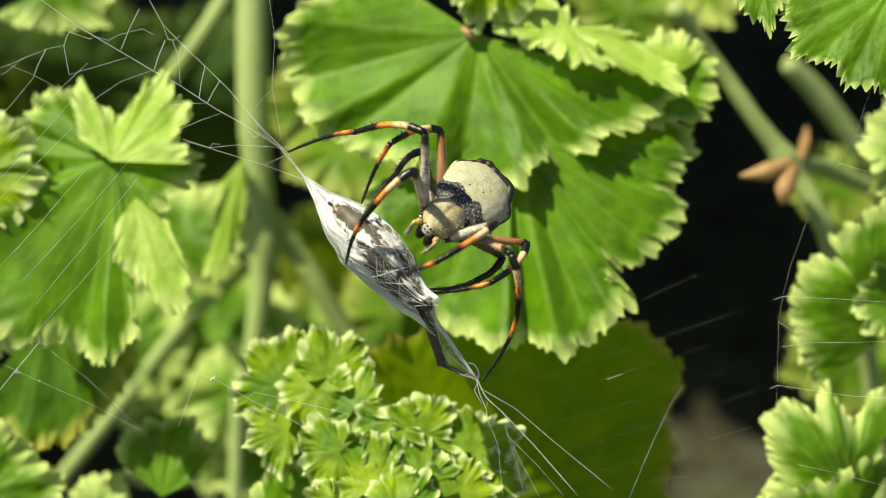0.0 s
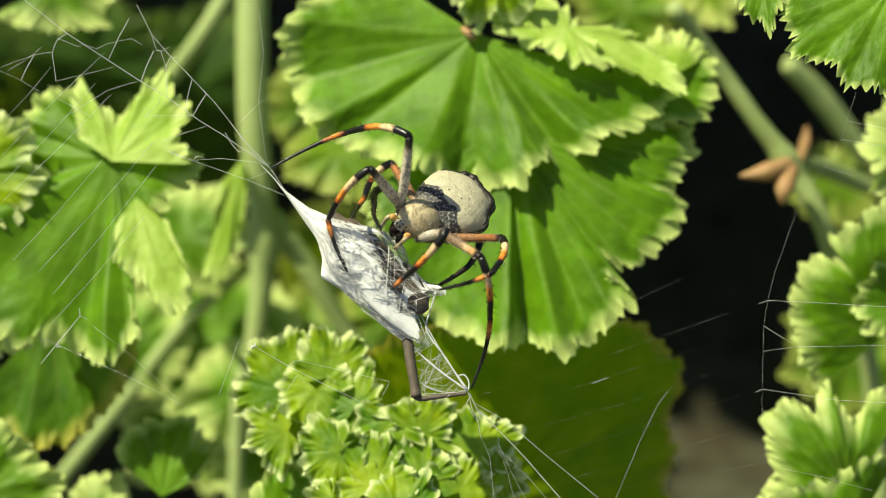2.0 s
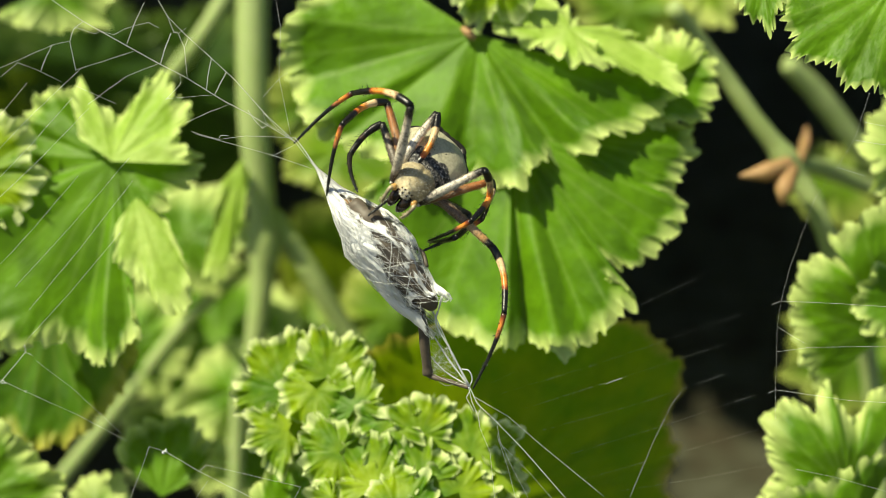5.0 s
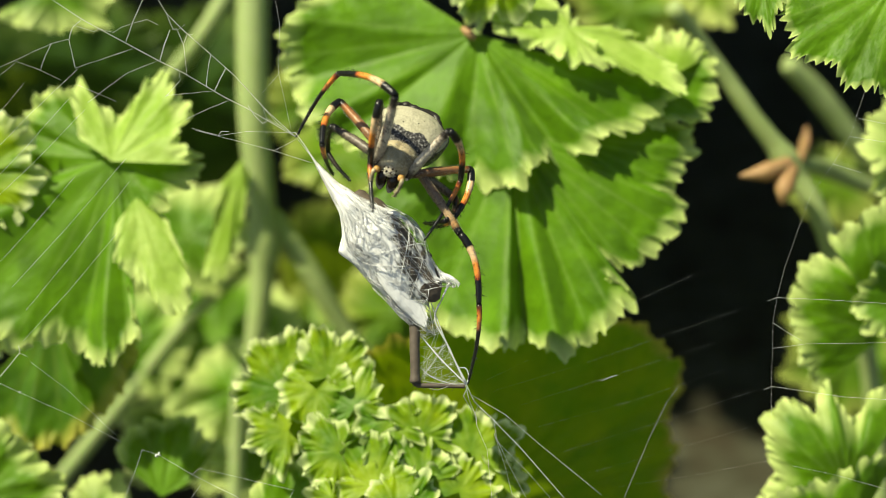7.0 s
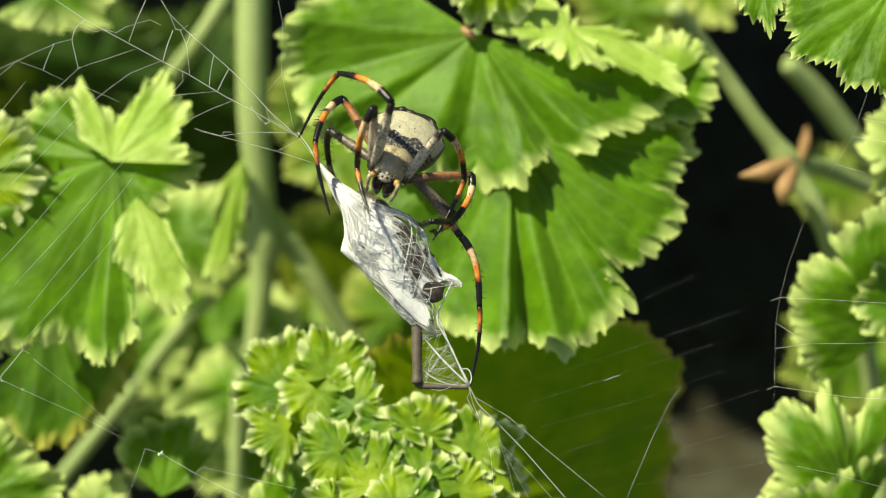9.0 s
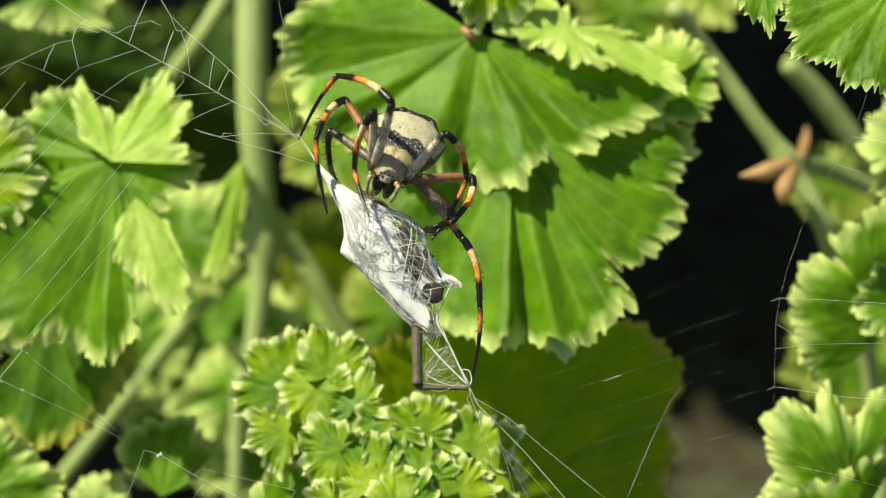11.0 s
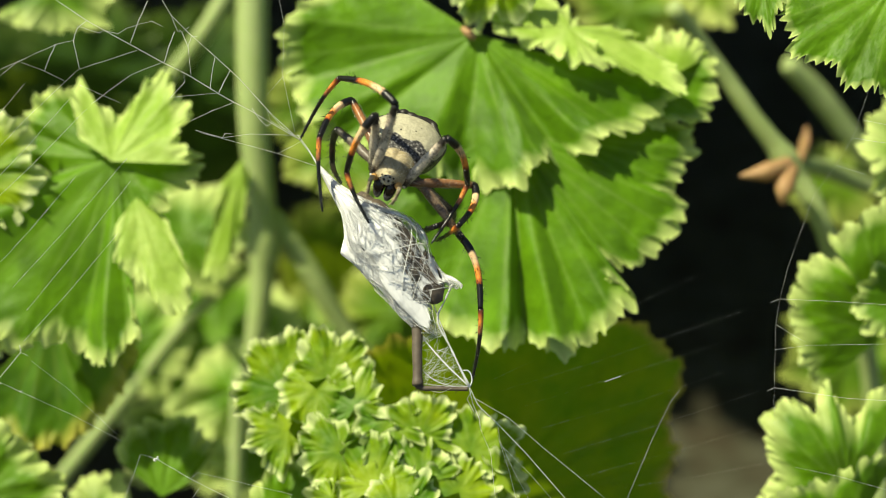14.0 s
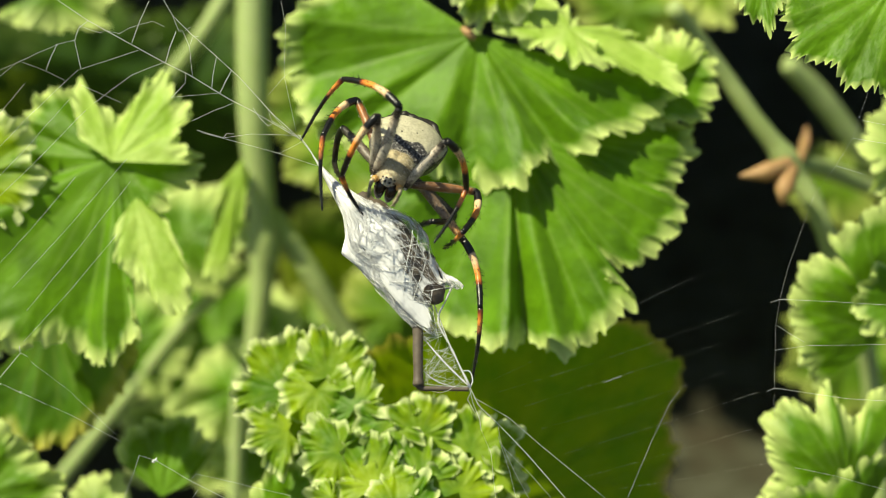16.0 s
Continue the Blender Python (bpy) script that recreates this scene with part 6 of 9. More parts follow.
    walk(LEG_D[1], [
        (0.0, pose(0.00000, -0.00000, 0.01162, 118.0, -0.0, 0.0)),
        (0.25, pose(0.00000, -0.00000, 0.01162, 133.7, -0.0, 0.0)),
        (0.5, pose(0.00000, 0.00000, 0.01162, 148.7, -0.0, -0.0)),
        (0.75, pose(-0.00000, -0.00000, 0.01162, 139.9, 0.0, 0.0)),
        (1.0, pose(-0.00000, 0.00000, 0.01162, 127.7, -0.0, 0.0)),
        (1.25, pose(0.00000, 0.00000, 0.01162, 122.1, -0.0, 0.0)),
        (1.5, pose(0.00000, 0.00000, 0.01162, 119.5, -0.0, 0.0)),
        (1.75, pose(-0.00000, 0.00000, 0.01162, 118.4, 0.0, 0.0)),
        (2.0, pose(0.00000, 0.00000, 0.01162, 119.1, 0.0, -0.0)),
        (2.25, pose(0.00000, 0.00000, 0.01162, 127.5, -0.0, -0.0)),
        (2.5, pose(0.00000, 0.00000, 0.01162, 137.5, -0.0, -0.0)),
        (2.75, pose(0.00000, -0.00000, 0.01162, 129.8, -0.0, -0.0)),
        (3.0, pose(0.00000, 0.00000, 0.01162, 122.4, -0.0, -0.0)),
        (3.25, pose(0.00000, 0.00000, 0.01162, 140.4, -0.0, -0.0)),
        (3.5, pose(-0.00000, 0.00000, 0.01162, 160.7, 0.0, -0.0)),
        (3.75, pose(0.00000, 0.00000, 0.01162, 162.5, 0.0, 0.0)),
        (4.0, pose(-0.00000, 0.00000, 0.01162, 163.5, 0.0, 0.0)),
        (4.25, pose(0.00000, 0.00000, 0.01162, 164.2, -0.0, 0.0)),
        (4.75, pose(0.00000, 0.00000, 0.01162, 168.5, 0.0, 0.0)),
        (5.25, pose(0.00000, 0.00000, 0.01162, 171.8, -0.0, -0.0)),
        (5.75, pose(0.00000, 0.00000, 0.01162, 160.7, -0.0, -0.0)),
        (6.25, pose(-0.00000, 0.00000, 0.01162, 161.9, -0.0, -0.0)),
        (6.75, pose(0.00000, -0.00000, 0.01162, 176.9, 0.0, 0.0)),
        (7, pose(-0.00000, 0.00000, 0.01162, 170.5, -0.0, -0.0)),
        (7.5, pose(-0.00000, 0.00000, 0.01162, 169.9, 0.0, -0.0)),
        (8, pose(0.00000, -0.00000, 0.01162, 170.4, -0.0, -0.0)),
        (8.5, pose(0.00000, 0.00000, 0.01162, 168.5, -0.0, 0.0)),
        (9, pose(-0.00000, 0.00000, 0.01162, 166.6, -0.0, 0.0)),
        (9.75, pose(0.00000, 0.00000, 0.01162, 165.9, -0.0, -0.0)),
        (10.5, pose(-0.00000, 0.00000, 0.01162, 165.1, 0.0, 0.0)),
        (11.25, pose(0.00000, 0.00000, 0.01162, 164.1, 0.0, -0.0)),
        (12, pose(0.00000, -0.00000, 0.01162, 163.1, -0.0, -0.0)),
        (12.5, pose(-0.00000, -0.00000, 0.01162, 162.4, -0.0, -0.0)),
        (13.5, pose(-0.00000, 0.00000, 0.01162, 159.1, 0.0, 0.0)),
        (14.5, pose(-0.00000, 0.00000, 0.01162, 153.8, -0.0, -0.0)),
        (15.25, pose(-0.00000, -0.00000, 0.01162, 150.4, 0.0, 0.0)),
        (16.0, pose(0.00000, -0.00000, 0.01162, 149.0, -0.0, 0.0)),
    ])
    walk(LEG_D[2], [
        (0.0, pose(0.00000, -0.00938, 0.00663, 147.1, -16.0, -8.8)),
        (0.25, pose(0.00000, -0.00769, 0.00429, -165.8, -44.2, -68.2)),
        (0.5, pose(-0.00000, -0.00551, 0.00254, -127.8, -31.3, -91.0)),
        (0.75, pose(0.00000, -0.00685, 0.00350, -131.0, -40.1, -88.4)),
        (1.0, pose(-0.00000, -0.00840, 0.00512, -139.8, -51.8, -79.7)),
        (1.25, pose(0.00000, -0.00900, 0.00598, -130.5, -57.8, -84.8)),
        (1.5, pose(0.00000, -0.00925, 0.00639, -120.1, -60.5, -88.8)),
        (1.75, pose(-0.00000, -0.00935, 0.00657, -146.3, -57.5, -57.8)),
        (2.0, pose(0.00000, -0.00928, 0.00646, -155.6, -50.3, -42.0)),
        (2.25, pose(0.00000, -0.00843, 0.00515, -102.4, -50.4, -112.0)),
        (2.5, pose(0.00000, -0.00718, 0.00379, -77.4, -20.8, -155.5)),
        (2.75, pose(0.00000, -0.00816, 0.00482, -110.5, -37.5, -140.2)),
        (3.0, pose(0.00000, -0.00897, 0.00593, 145.7, -29.1, -20.7)),
        (3.25, pose(0.00000, -0.00677, 0.00343, 172.2, 6.5, 7.9)),
        (3.5, pose(0.00000, -0.00350, 0.00159, -152.8, -5.1, -14.8)),
        (3.75, pose(-0.00000, -0.00320, 0.00149, -149.4, -7.6, -25.0)),
        (4.0, pose(0.00000, -0.00301, 0.00143, -147.1, -8.9, -31.8)),
        (4.25, pose(-0.00000, -0.00290, 0.00140, -147.4, -9.1, -34.3)),
        (4.75, pose(0.00000, -0.00211, 0.00121, -155.5, -8.7, -49.1)),
        (5.25, pose(0.00000, -0.00151, 0.00110, -168.2, 7.8, 106.8)),
        (5.75, pose(0.00000, -0.00350, 0.00159, -158.9, 7.6, 22.3)),
        (6.25, pose(-0.00000, -0.00331, 0.00152, -144.5, 4.4, 13.7)),
        (6.75, pose(0.00000, -0.00058, 0.00101, -121.4, -0.8, -15.5)),
        (7, pose(-0.00000, -0.00176, 0.00114, -103.5, -4.1, -154.8)),
        (7.5, pose(-0.00000, -0.00186, 0.00116, -99.9, -6.3, -141.5)),
        (8, pose(0.00000, -0.00178, 0.00115, -98.2, -8.1, -123.2)),
        (8.5, pose(0.00000, -0.00213, 0.00121, -99.0, -10.2, -118.3)),
        (9, pose(-0.00000, -0.00246, 0.00129, -100.1, -12.2, -115.0)),
        (9.75, pose(-0.00000, -0.00258, 0.00132, -99.8, -13.1, -111.6)),
        (10.5, pose(-0.00000, -0.00274, 0.00136, -99.5, -14.2, -108.5)),
        (11.25, pose(0.00000, -0.00291, 0.00140, -99.6, -15.4, -105.3)),
        (12, pose(0.00000, -0.00309, 0.00146, -100.5, -16.6, -101.5)),
        (12.5, pose(0.00000, -0.00321, 0.00149, -101.7, -17.4, -98.5)),
        (13.5, pose(-0.00000, -0.00379, 0.00169, -113.3, -20.9, -87.6)),
        (14.5, pose(-0.00000, -0.00468, 0.00208, -135.5, -23.7, -63.3)),
        (15.25, pose(-0.00000, -0.00524, 0.00238, -147.3, -21.6, -44.4)),
        (16.0, pose(-0.00000, -0.00547, 0.00251, -150.7, -19.9, -37.1)),
    ])
    walk(LEG_C[0], [
        (0.0, pose(0.00270, -0.00070, -0.00100, -111.3, -83.1, -104.7)),
        (0.25, pose(0.00270, -0.00070, -0.00100, -169.1, -81.8, -46.8)),
        (0.5, pose(0.00270, -0.00070, -0.00100, 159.9, -73.1, -14.3)),
        (0.75, pose(0.00270, -0.00070, -0.00100, 105.3, -78.8, 42.4)),
        (1.0, pose(0.00270, -0.00070, -0.00100, 47.7, -72.1, 99.9)),
        (1.25, pose(0.00270, -0.00070, -0.00100, 70.2, -48.4, 91.1)),
        (1.5, pose(0.00270, -0.00070, -0.00100, 74.4, -24.4, 97.2)),
        (1.75, pose(0.00270, -0.00070, -0.00100, 101.7, -55.9, 73.3)),
        (2.0, pose(0.00270, -0.00070, -0.00100, 171.3, -56.8, -4.3)),
        (2.25, pose(0.00270, -0.00070, -0.00100, 161.2, -53.1, -12.5)),
        (2.5, pose(0.00270, -0.00070, -0.00100, 137.6, -47.7, -2.6)),
        (2.75, pose(0.00270, -0.00070, -0.00100, 158.1, -51.9, -31.0)),
        (3.0, pose(0.00270, -0.00070, -0.00100, -178.1, -51.8, -62.3)),
        (3.25, pose(0.00270, -0.00070, -0.00100, 125.9, -75.3, 9.0)),
        (3.5, pose(0.00270, -0.00070, -0.00100, 51.0, -49.5, 86.2)),
        (3.75, pose(0.00270, -0.00070, -0.00100, 67.9, -61.4, 66.8)),
        (4.0, pose(0.00270, -0.00070, -0.00100, 105.3, -66.9, 26.3)),
        (4.25, pose(0.00270, -0.00070, -0.00100, 106.0, -65.4, 24.9)),
        (4.75, pose(0.00270, -0.00070, -0.00100, 100.4, -56.8, 31.5)),
        (5.25, pose(0.00270, -0.00070, -0.00100, 93.7, -40.5, 41.0)),
        (5.75, pose(0.00270, -0.00070, -0.00100, 89.7, -21.1, 47.9)),
        (6.25, pose(0.00270, -0.00070, -0.00100, 88.6, -5.7, 52.7)),
        (6.75, pose(0.00270, -0.00070, -0.00100, 94.4, 8.1, 58.8)),
        (7, pose(0.00270, -0.00070, -0.00100, 99.4, 14.7, 62.3)),
        (7.5, pose(0.00270, -0.00070, -0.00100, 103.3, 15.9, 62.3)),
        (8, pose(0.00270, -0.00070, -0.00100, 105.1, 15.2, 61.6)),
        (8.5, pose(0.00270, -0.00070, -0.00100, 101.8, 12.0, 60.7)),
        (9, pose(0.00270, -0.00070, -0.00100, 98.5, 9.6, 60.2)),
        (9.75, pose(0.00270, -0.00070, -0.00100, 98.3, 9.6, 59.9)),
        (10.5, pose(0.00270, -0.00070, -0.00100, 98.2, 9.7, 59.5)),
        (11.25, pose(0.00270, -0.00070, -0.00100, 98.3, 9.8, 58.9)),
        (12, pose(0.00270, -0.00070, -0.00100, 98.3, 9.6, 58.1)),
        (12.5, pose(0.00270, -0.00070, -0.00100, 98.2, 9.3, 57.5)),
        (13.5, pose(0.00270, -0.00070, -0.00100, 97.3, 7.4, 54.8)),
        (14.5, pose(0.00270, -0.00070, -0.00100, 95.7, 4.1, 50.9)),
        (15.25, pose(0.00270, -0.00070, -0.00100, 94.7, 2.0, 48.6)),
        (16.0, pose(0.00270, -0.00070, -0.00100, 94.2, 1.1, 47.6)),
    ])
    walk(LEG_C[1], [
        (0.0, pose(-0.00000, 0.00000, 0.00954, 132.4, -0.0, -0.0)),
        (0.25, pose(0.00000, 0.00000, 0.00954, 133.1, -0.0, 0.0)),
        (0.5, pose(0.00000, -0.00000, 0.00955, 132.3, 0.0, 0.0)),
        (0.75, pose(0.00000, -0.00000, 0.00954, 126.3, 0.0, 0.0)),
        (1.0, pose(0.00000, -0.00000, 0.00955, 119.6, -0.0, 0.0)),
        (1.25, pose(-0.00000, 0.00000, 0.00954, 105.3, 0.0, 0.0)),
        (1.5, pose(-0.00000, -0.00000, 0.00954, 100.1, 0.0, 0.0)),
        (1.75, pose(-0.00000, 0.00000, 0.00954, 120.8, -0.0, -0.0)),
        (2.0, pose(0.00000, 0.00000, 0.00955, 145.2, -0.0, -0.0)),
        (2.25, pose(-0.00000, 0.00000, 0.00955, 137.0, -0.0, -0.0)),
        (2.5, pose(0.00000, 0.00000, 0.00955, 129.1, -0.0, -0.0)),
        (2.75, pose(0.00000, 0.00000, 0.00955, 131.0, 0.0, 0.0)),
        (3.0, pose(0.00000, -0.00000, 0.00954, 131.2, 0.0, 0.0)),
        (3.25, pose(0.00000, -0.00000, 0.00955, 135.0, 0.0, -0.0)),
        (3.5, pose(-0.00000, 0.00000, 0.00955, 138.2, -0.0, -0.0)),
        (3.75, pose(0.00000, 0.00000, 0.00954, 134.3, -0.0, -0.0)),
        (4.0, pose(0.00000, 0.00000, 0.00954, 130.8, -0.0, -0.0)),
        (4.25, pose(0.00000, -0.00000, 0.00955, 130.4, 0.0, 0.0)),
        (4.75, pose(-0.00000, 0.00000, 0.00954, 126.2, -0.0, -0.0)),
        (5.25, pose(0.00000, 0.00000, 0.00954, 116.0, -0.0, -0.0)),
        (5.75, pose(-0.00000, 0.00000, 0.00955, 102.2, 0.0, 0.0)),
        (6.25, pose(-0.00000, -0.00000, 0.00954, 92.1, -0.0, -0.0)),
        (6.75, pose(-0.00000, 0.00000, 0.00954, 79.4, 0.0, 0.0)),
        (7, pose(-0.00000, -0.00000, 0.00954, 71.7, 0.0, -0.0)),
        (7.5, pose(0.00000, 0.00000, 0.00954, 71.0, -0.0, -0.0)),
        (8, pose(0.00000, 0.00000, 0.00954, 72.5, 0.0, 0.0)),
        (8.5, pose(0.00000, 0.00000, 0.00954, 80.0, 0.0, -0.0)),
        (9, pose(-0.00000, 0.00000, 0.00955, 86.3, 0.0, 0.0)),
        (9.75, pose(-0.00000, -0.00000, 0.00955, 86.2, 0.0, 0.0)),
        (10.5, pose(-0.00000, 0.00000, 0.00954, 85.6, 0.0, 0.0)),
        (11.25, pose(0.00000, 0.00000, 0.00954, 84.7, 0.0, 0.0)),
        (12, pose(-0.00000, 0.00000, 0.00955, 83.8, 0.0, 0.0)),
        (12.5, pose(0.00000, 0.00000, 0.00954, 83.4, -0.0, -0.0)),
        (13.5, pose(0.00000, 0.00000, 0.00954, 83.2, -0.0, -0.0)),
        (14.5, pose(-0.00000, -0.00000, 0.00954, 83.8, 0.0, 0.0)),
        (15.25, pose(0.00000, 0.00000, 0.00955, 84.5, 0.0, -0.0)),
        (16.0, pose(0.00000, 0.00000, 0.00954, 84.9, 0.0, -0.0)),
    ])
    walk(LEG_C[2], [
        (0.0, pose(0.00000, -0.00503, 0.00496, 168.0, 41.0, 52.6)),
        (0.25, pose(0.00000, -0.00497, 0.00490, 144.3, -4.6, -4.3)),
        (0.5, pose(-0.00000, -0.00504, 0.00497, 162.1, -25.9, -26.1)),
        (0.75, pose(0.00000, -0.00548, 0.00551, 150.4, -15.2, -11.5)),
        (1.0, pose(0.00000, -0.00592, 0.00618, 140.9, -3.4, -1.9)),
        (1.25, pose(0.00000, -0.00657, 0.00775, 155.5, -45.1, -15.9)),
        (1.5, pose(-0.00000, -0.00670, 0.00835, -177.5, -56.2, -15.4)),
        (1.75, pose(-0.00000, -0.00585, 0.00606, 170.8, -34.3, -24.0)),
        (2.0, pose(0.00000, -0.00388, 0.00396, 161.2, 3.2, 4.7)),
        (2.25, pose(-0.00000, -0.00464, 0.00456, 159.5, 2.5, 2.7)),
        (2.5, pose(0.00000, -0.00528, 0.00525, 155.9, -3.8, -3.1)),
        (2.75, pose(0.00000, -0.00514, 0.00508, 152.0, -2.4, -2.1)),
        (3.0, pose(0.00000, -0.00512, 0.00506, 148.3, 4.0, 3.5)),
        (3.25, pose(0.00000, -0.00481, 0.00473, 150.8, -11.3, -11.6)),
        (3.5, pose(-0.00000, -0.00453, 0.00447, 161.1, -20.2, -24.4)),
        (3.75, pose(0.00000, -0.00487, 0.00479, 165.1, -8.9, -8.8)),
        (4.0, pose(0.00000, -0.00516, 0.00510, 172.7, -4.0, -3.5)),
        (4.25, pose(0.00000, -0.00518, 0.00514, 174.8, -4.7, -4.0)),
        (4.75, pose(0.00000, -0.00549, 0.00552, 176.9, -9.4, -7.0)),
        (5.25, pose(0.00000, -0.00612, 0.00656, -178.4, -16.7, -8.4)),
        (5.75, pose(-0.00000, -0.00665, 0.00811, -170.2, -22.0, -5.0)),
        (6.25, pose(-0.00000, -0.00680, 0.00930, -163.7, -23.3, -0.9)),
        (6.75, pose(-0.00000, -0.00669, 0.01079, -167.6, -20.6, 4.0)),
        (7, pose(0.00000, -0.00646, 0.01168, -173.4, -19.6, 6.8)),
        (7.5, pose(0.00000, -0.00643, 0.01176, -171.3, -23.6, 8.7)),
        (8, pose(0.00000, -0.00649, 0.01160, -168.0, -28.7, 10.0)),
        (8.5, pose(0.00000, -0.00670, 0.01073, -165.6, -30.5, 6.0)),
        (9, pose(-0.00000, -0.00679, 0.00998, -163.0, -31.6, 2.3)),
        (9.75, pose(-0.00000, -0.00679, 0.00999, -162.6, -31.7, 2.3)),
        (10.5, pose(0.00000, -0.00679, 0.01007, -162.3, -31.7, 2.7)),
        (11.25, pose(0.00000, -0.00678, 0.01018, -162.2, -31.4, 3.3)),
        (12, pose(-0.00000, -0.00677, 0.01028, -162.2, -31.1, 3.8)),
        (12.5, pose(0.00000, -0.00676, 0.01033, -162.4, -30.7, 3.9)),
        (13.5, pose(0.00000, -0.00676, 0.01035, -163.0, -28.7, 3.7)),
        (14.5, pose(-0.00000, -0.00677, 0.01028, -163.6, -25.6, 3.0)),
        (15.25, pose(0.00000, -0.00677, 0.01020, -163.8, -23.6, 2.4)),
        (16.0, pose(0.00000, -0.00678, 0.01016, -163.8, -22.8, 2.2)),
    ])
    walk(LEG_B[0], [
        (0.0, pose(0.00220, -0.00180, -0.00090, -41.9, -62.1, -173.4)),
        (0.25, pose(0.00220, -0.00180, -0.00090, 34.3, -72.3, 105.2)),
        (0.5, pose(0.00220, -0.00180, -0.00090, 82.1, -43.1, 56.4)),
        (0.75, pose(0.00220, -0.00180, -0.00090, 72.2, -31.4, 68.7)),
        (1.0, pose(0.00220, -0.00180, -0.00090, 63.6, -21.7, 74.6)),
        (1.25, pose(0.00220, -0.00180, -0.00090, 59.8, -42.5, 83.8)),
        (1.5, pose(0.00220, -0.00180, -0.00090, 36.2, -65.5, 112.4)),
        (1.75, pose(0.00220, -0.00180, -0.00090, 70.8, -78.4, 86.4)),
        (2.0, pose(0.00220, -0.00180, -0.00090, 162.2, -74.6, 1.3)),
        (2.25, pose(0.00220, -0.00180, -0.00090, 161.0, -74.9, 5.4)),
        (2.5, pose(0.00220, -0.00180, -0.00090, 132.1, -70.4, 39.9)),
        (2.75, pose(0.00220, -0.00180, -0.00090, 138.6, -80.6, 13.6)),
        (3.0, pose(0.00220, -0.00180, -0.00090, -141.0, -86.1, -86.3)),
        (3.25, pose(0.00220, -0.00180, -0.00090, 64.9, -74.5, 81.4)),
        (3.5, pose(0.00220, -0.00180, -0.00090, 59.8, -50.7, 94.0)),
        (3.75, pose(0.00220, -0.00180, -0.00090, 61.3, -67.1, 92.3)),
        (4.0, pose(0.00220, -0.00180, -0.00090, 69.9, -83.6, 79.5)),
        (4.25, pose(0.00220, -0.00180, -0.00090, 59.2, -83.9, 88.4)),
        (4.75, pose(0.00220, -0.00180, -0.00090, 21.5, -81.1, 121.5)),
        (5.25, pose(0.00220, -0.00180, -0.00090, 0.3, -74.5, 137.3)),
        (5.75, pose(0.00220, -0.00180, -0.00090, -9.7, -67.9, 142.0)),
        (6.25, pose(0.00220, -0.00180, -0.00090, -14.1, -64.0, 142.6)),
        (6.75, pose(0.00220, -0.00180, -0.00090, -11.1, -72.4, 148.6)),
        (7, pose(0.00220, -0.00180, -0.00090, 15.3, -82.3, 130.9)),
        (7.5, pose(0.00220, -0.00180, -0.00090, 57.7, -84.7, 85.2)),
        (8, pose(0.00220, -0.00180, -0.00090, 83.2, -84.2, 56.8)),
        (8.5, pose(0.00220, -0.00180, -0.00090, 23.6, -81.0, 117.6)),
        (9, pose(0.00220, -0.00180, -0.00090, 8.0, -74.1, 134.8)),
        (9.75, pose(0.00220, -0.00180, -0.00090, 7.0, -74.2, 135.0)),
        (10.5, pose(0.00220, -0.00180, -0.00090, 4.9, -74.9, 136.1)),
        (11.25, pose(0.00220, -0.00180, -0.00090, 1.9, -75.8, 138.1)),
        (12, pose(0.00220, -0.00180, -0.00090, -1.2, -76.4, 140.2)),
        (12.5, pose(0.00220, -0.00180, -0.00090, -2.8, -76.5, 141.3)),
        (13.5, pose(0.00220, -0.00180, -0.00090, -6.9, -75.7, 143.7)),
        (14.5, pose(0.00220, -0.00180, -0.00090, -11.7, -74.2, 146.4)),
        (15.25, pose(0.00220, -0.00180, -0.00090, -14.3, -73.2, 147.7)),
        (16.0, pose(0.00220, -0.00180, -0.00090, -15.3, -72.8, 148.2)),
    ])
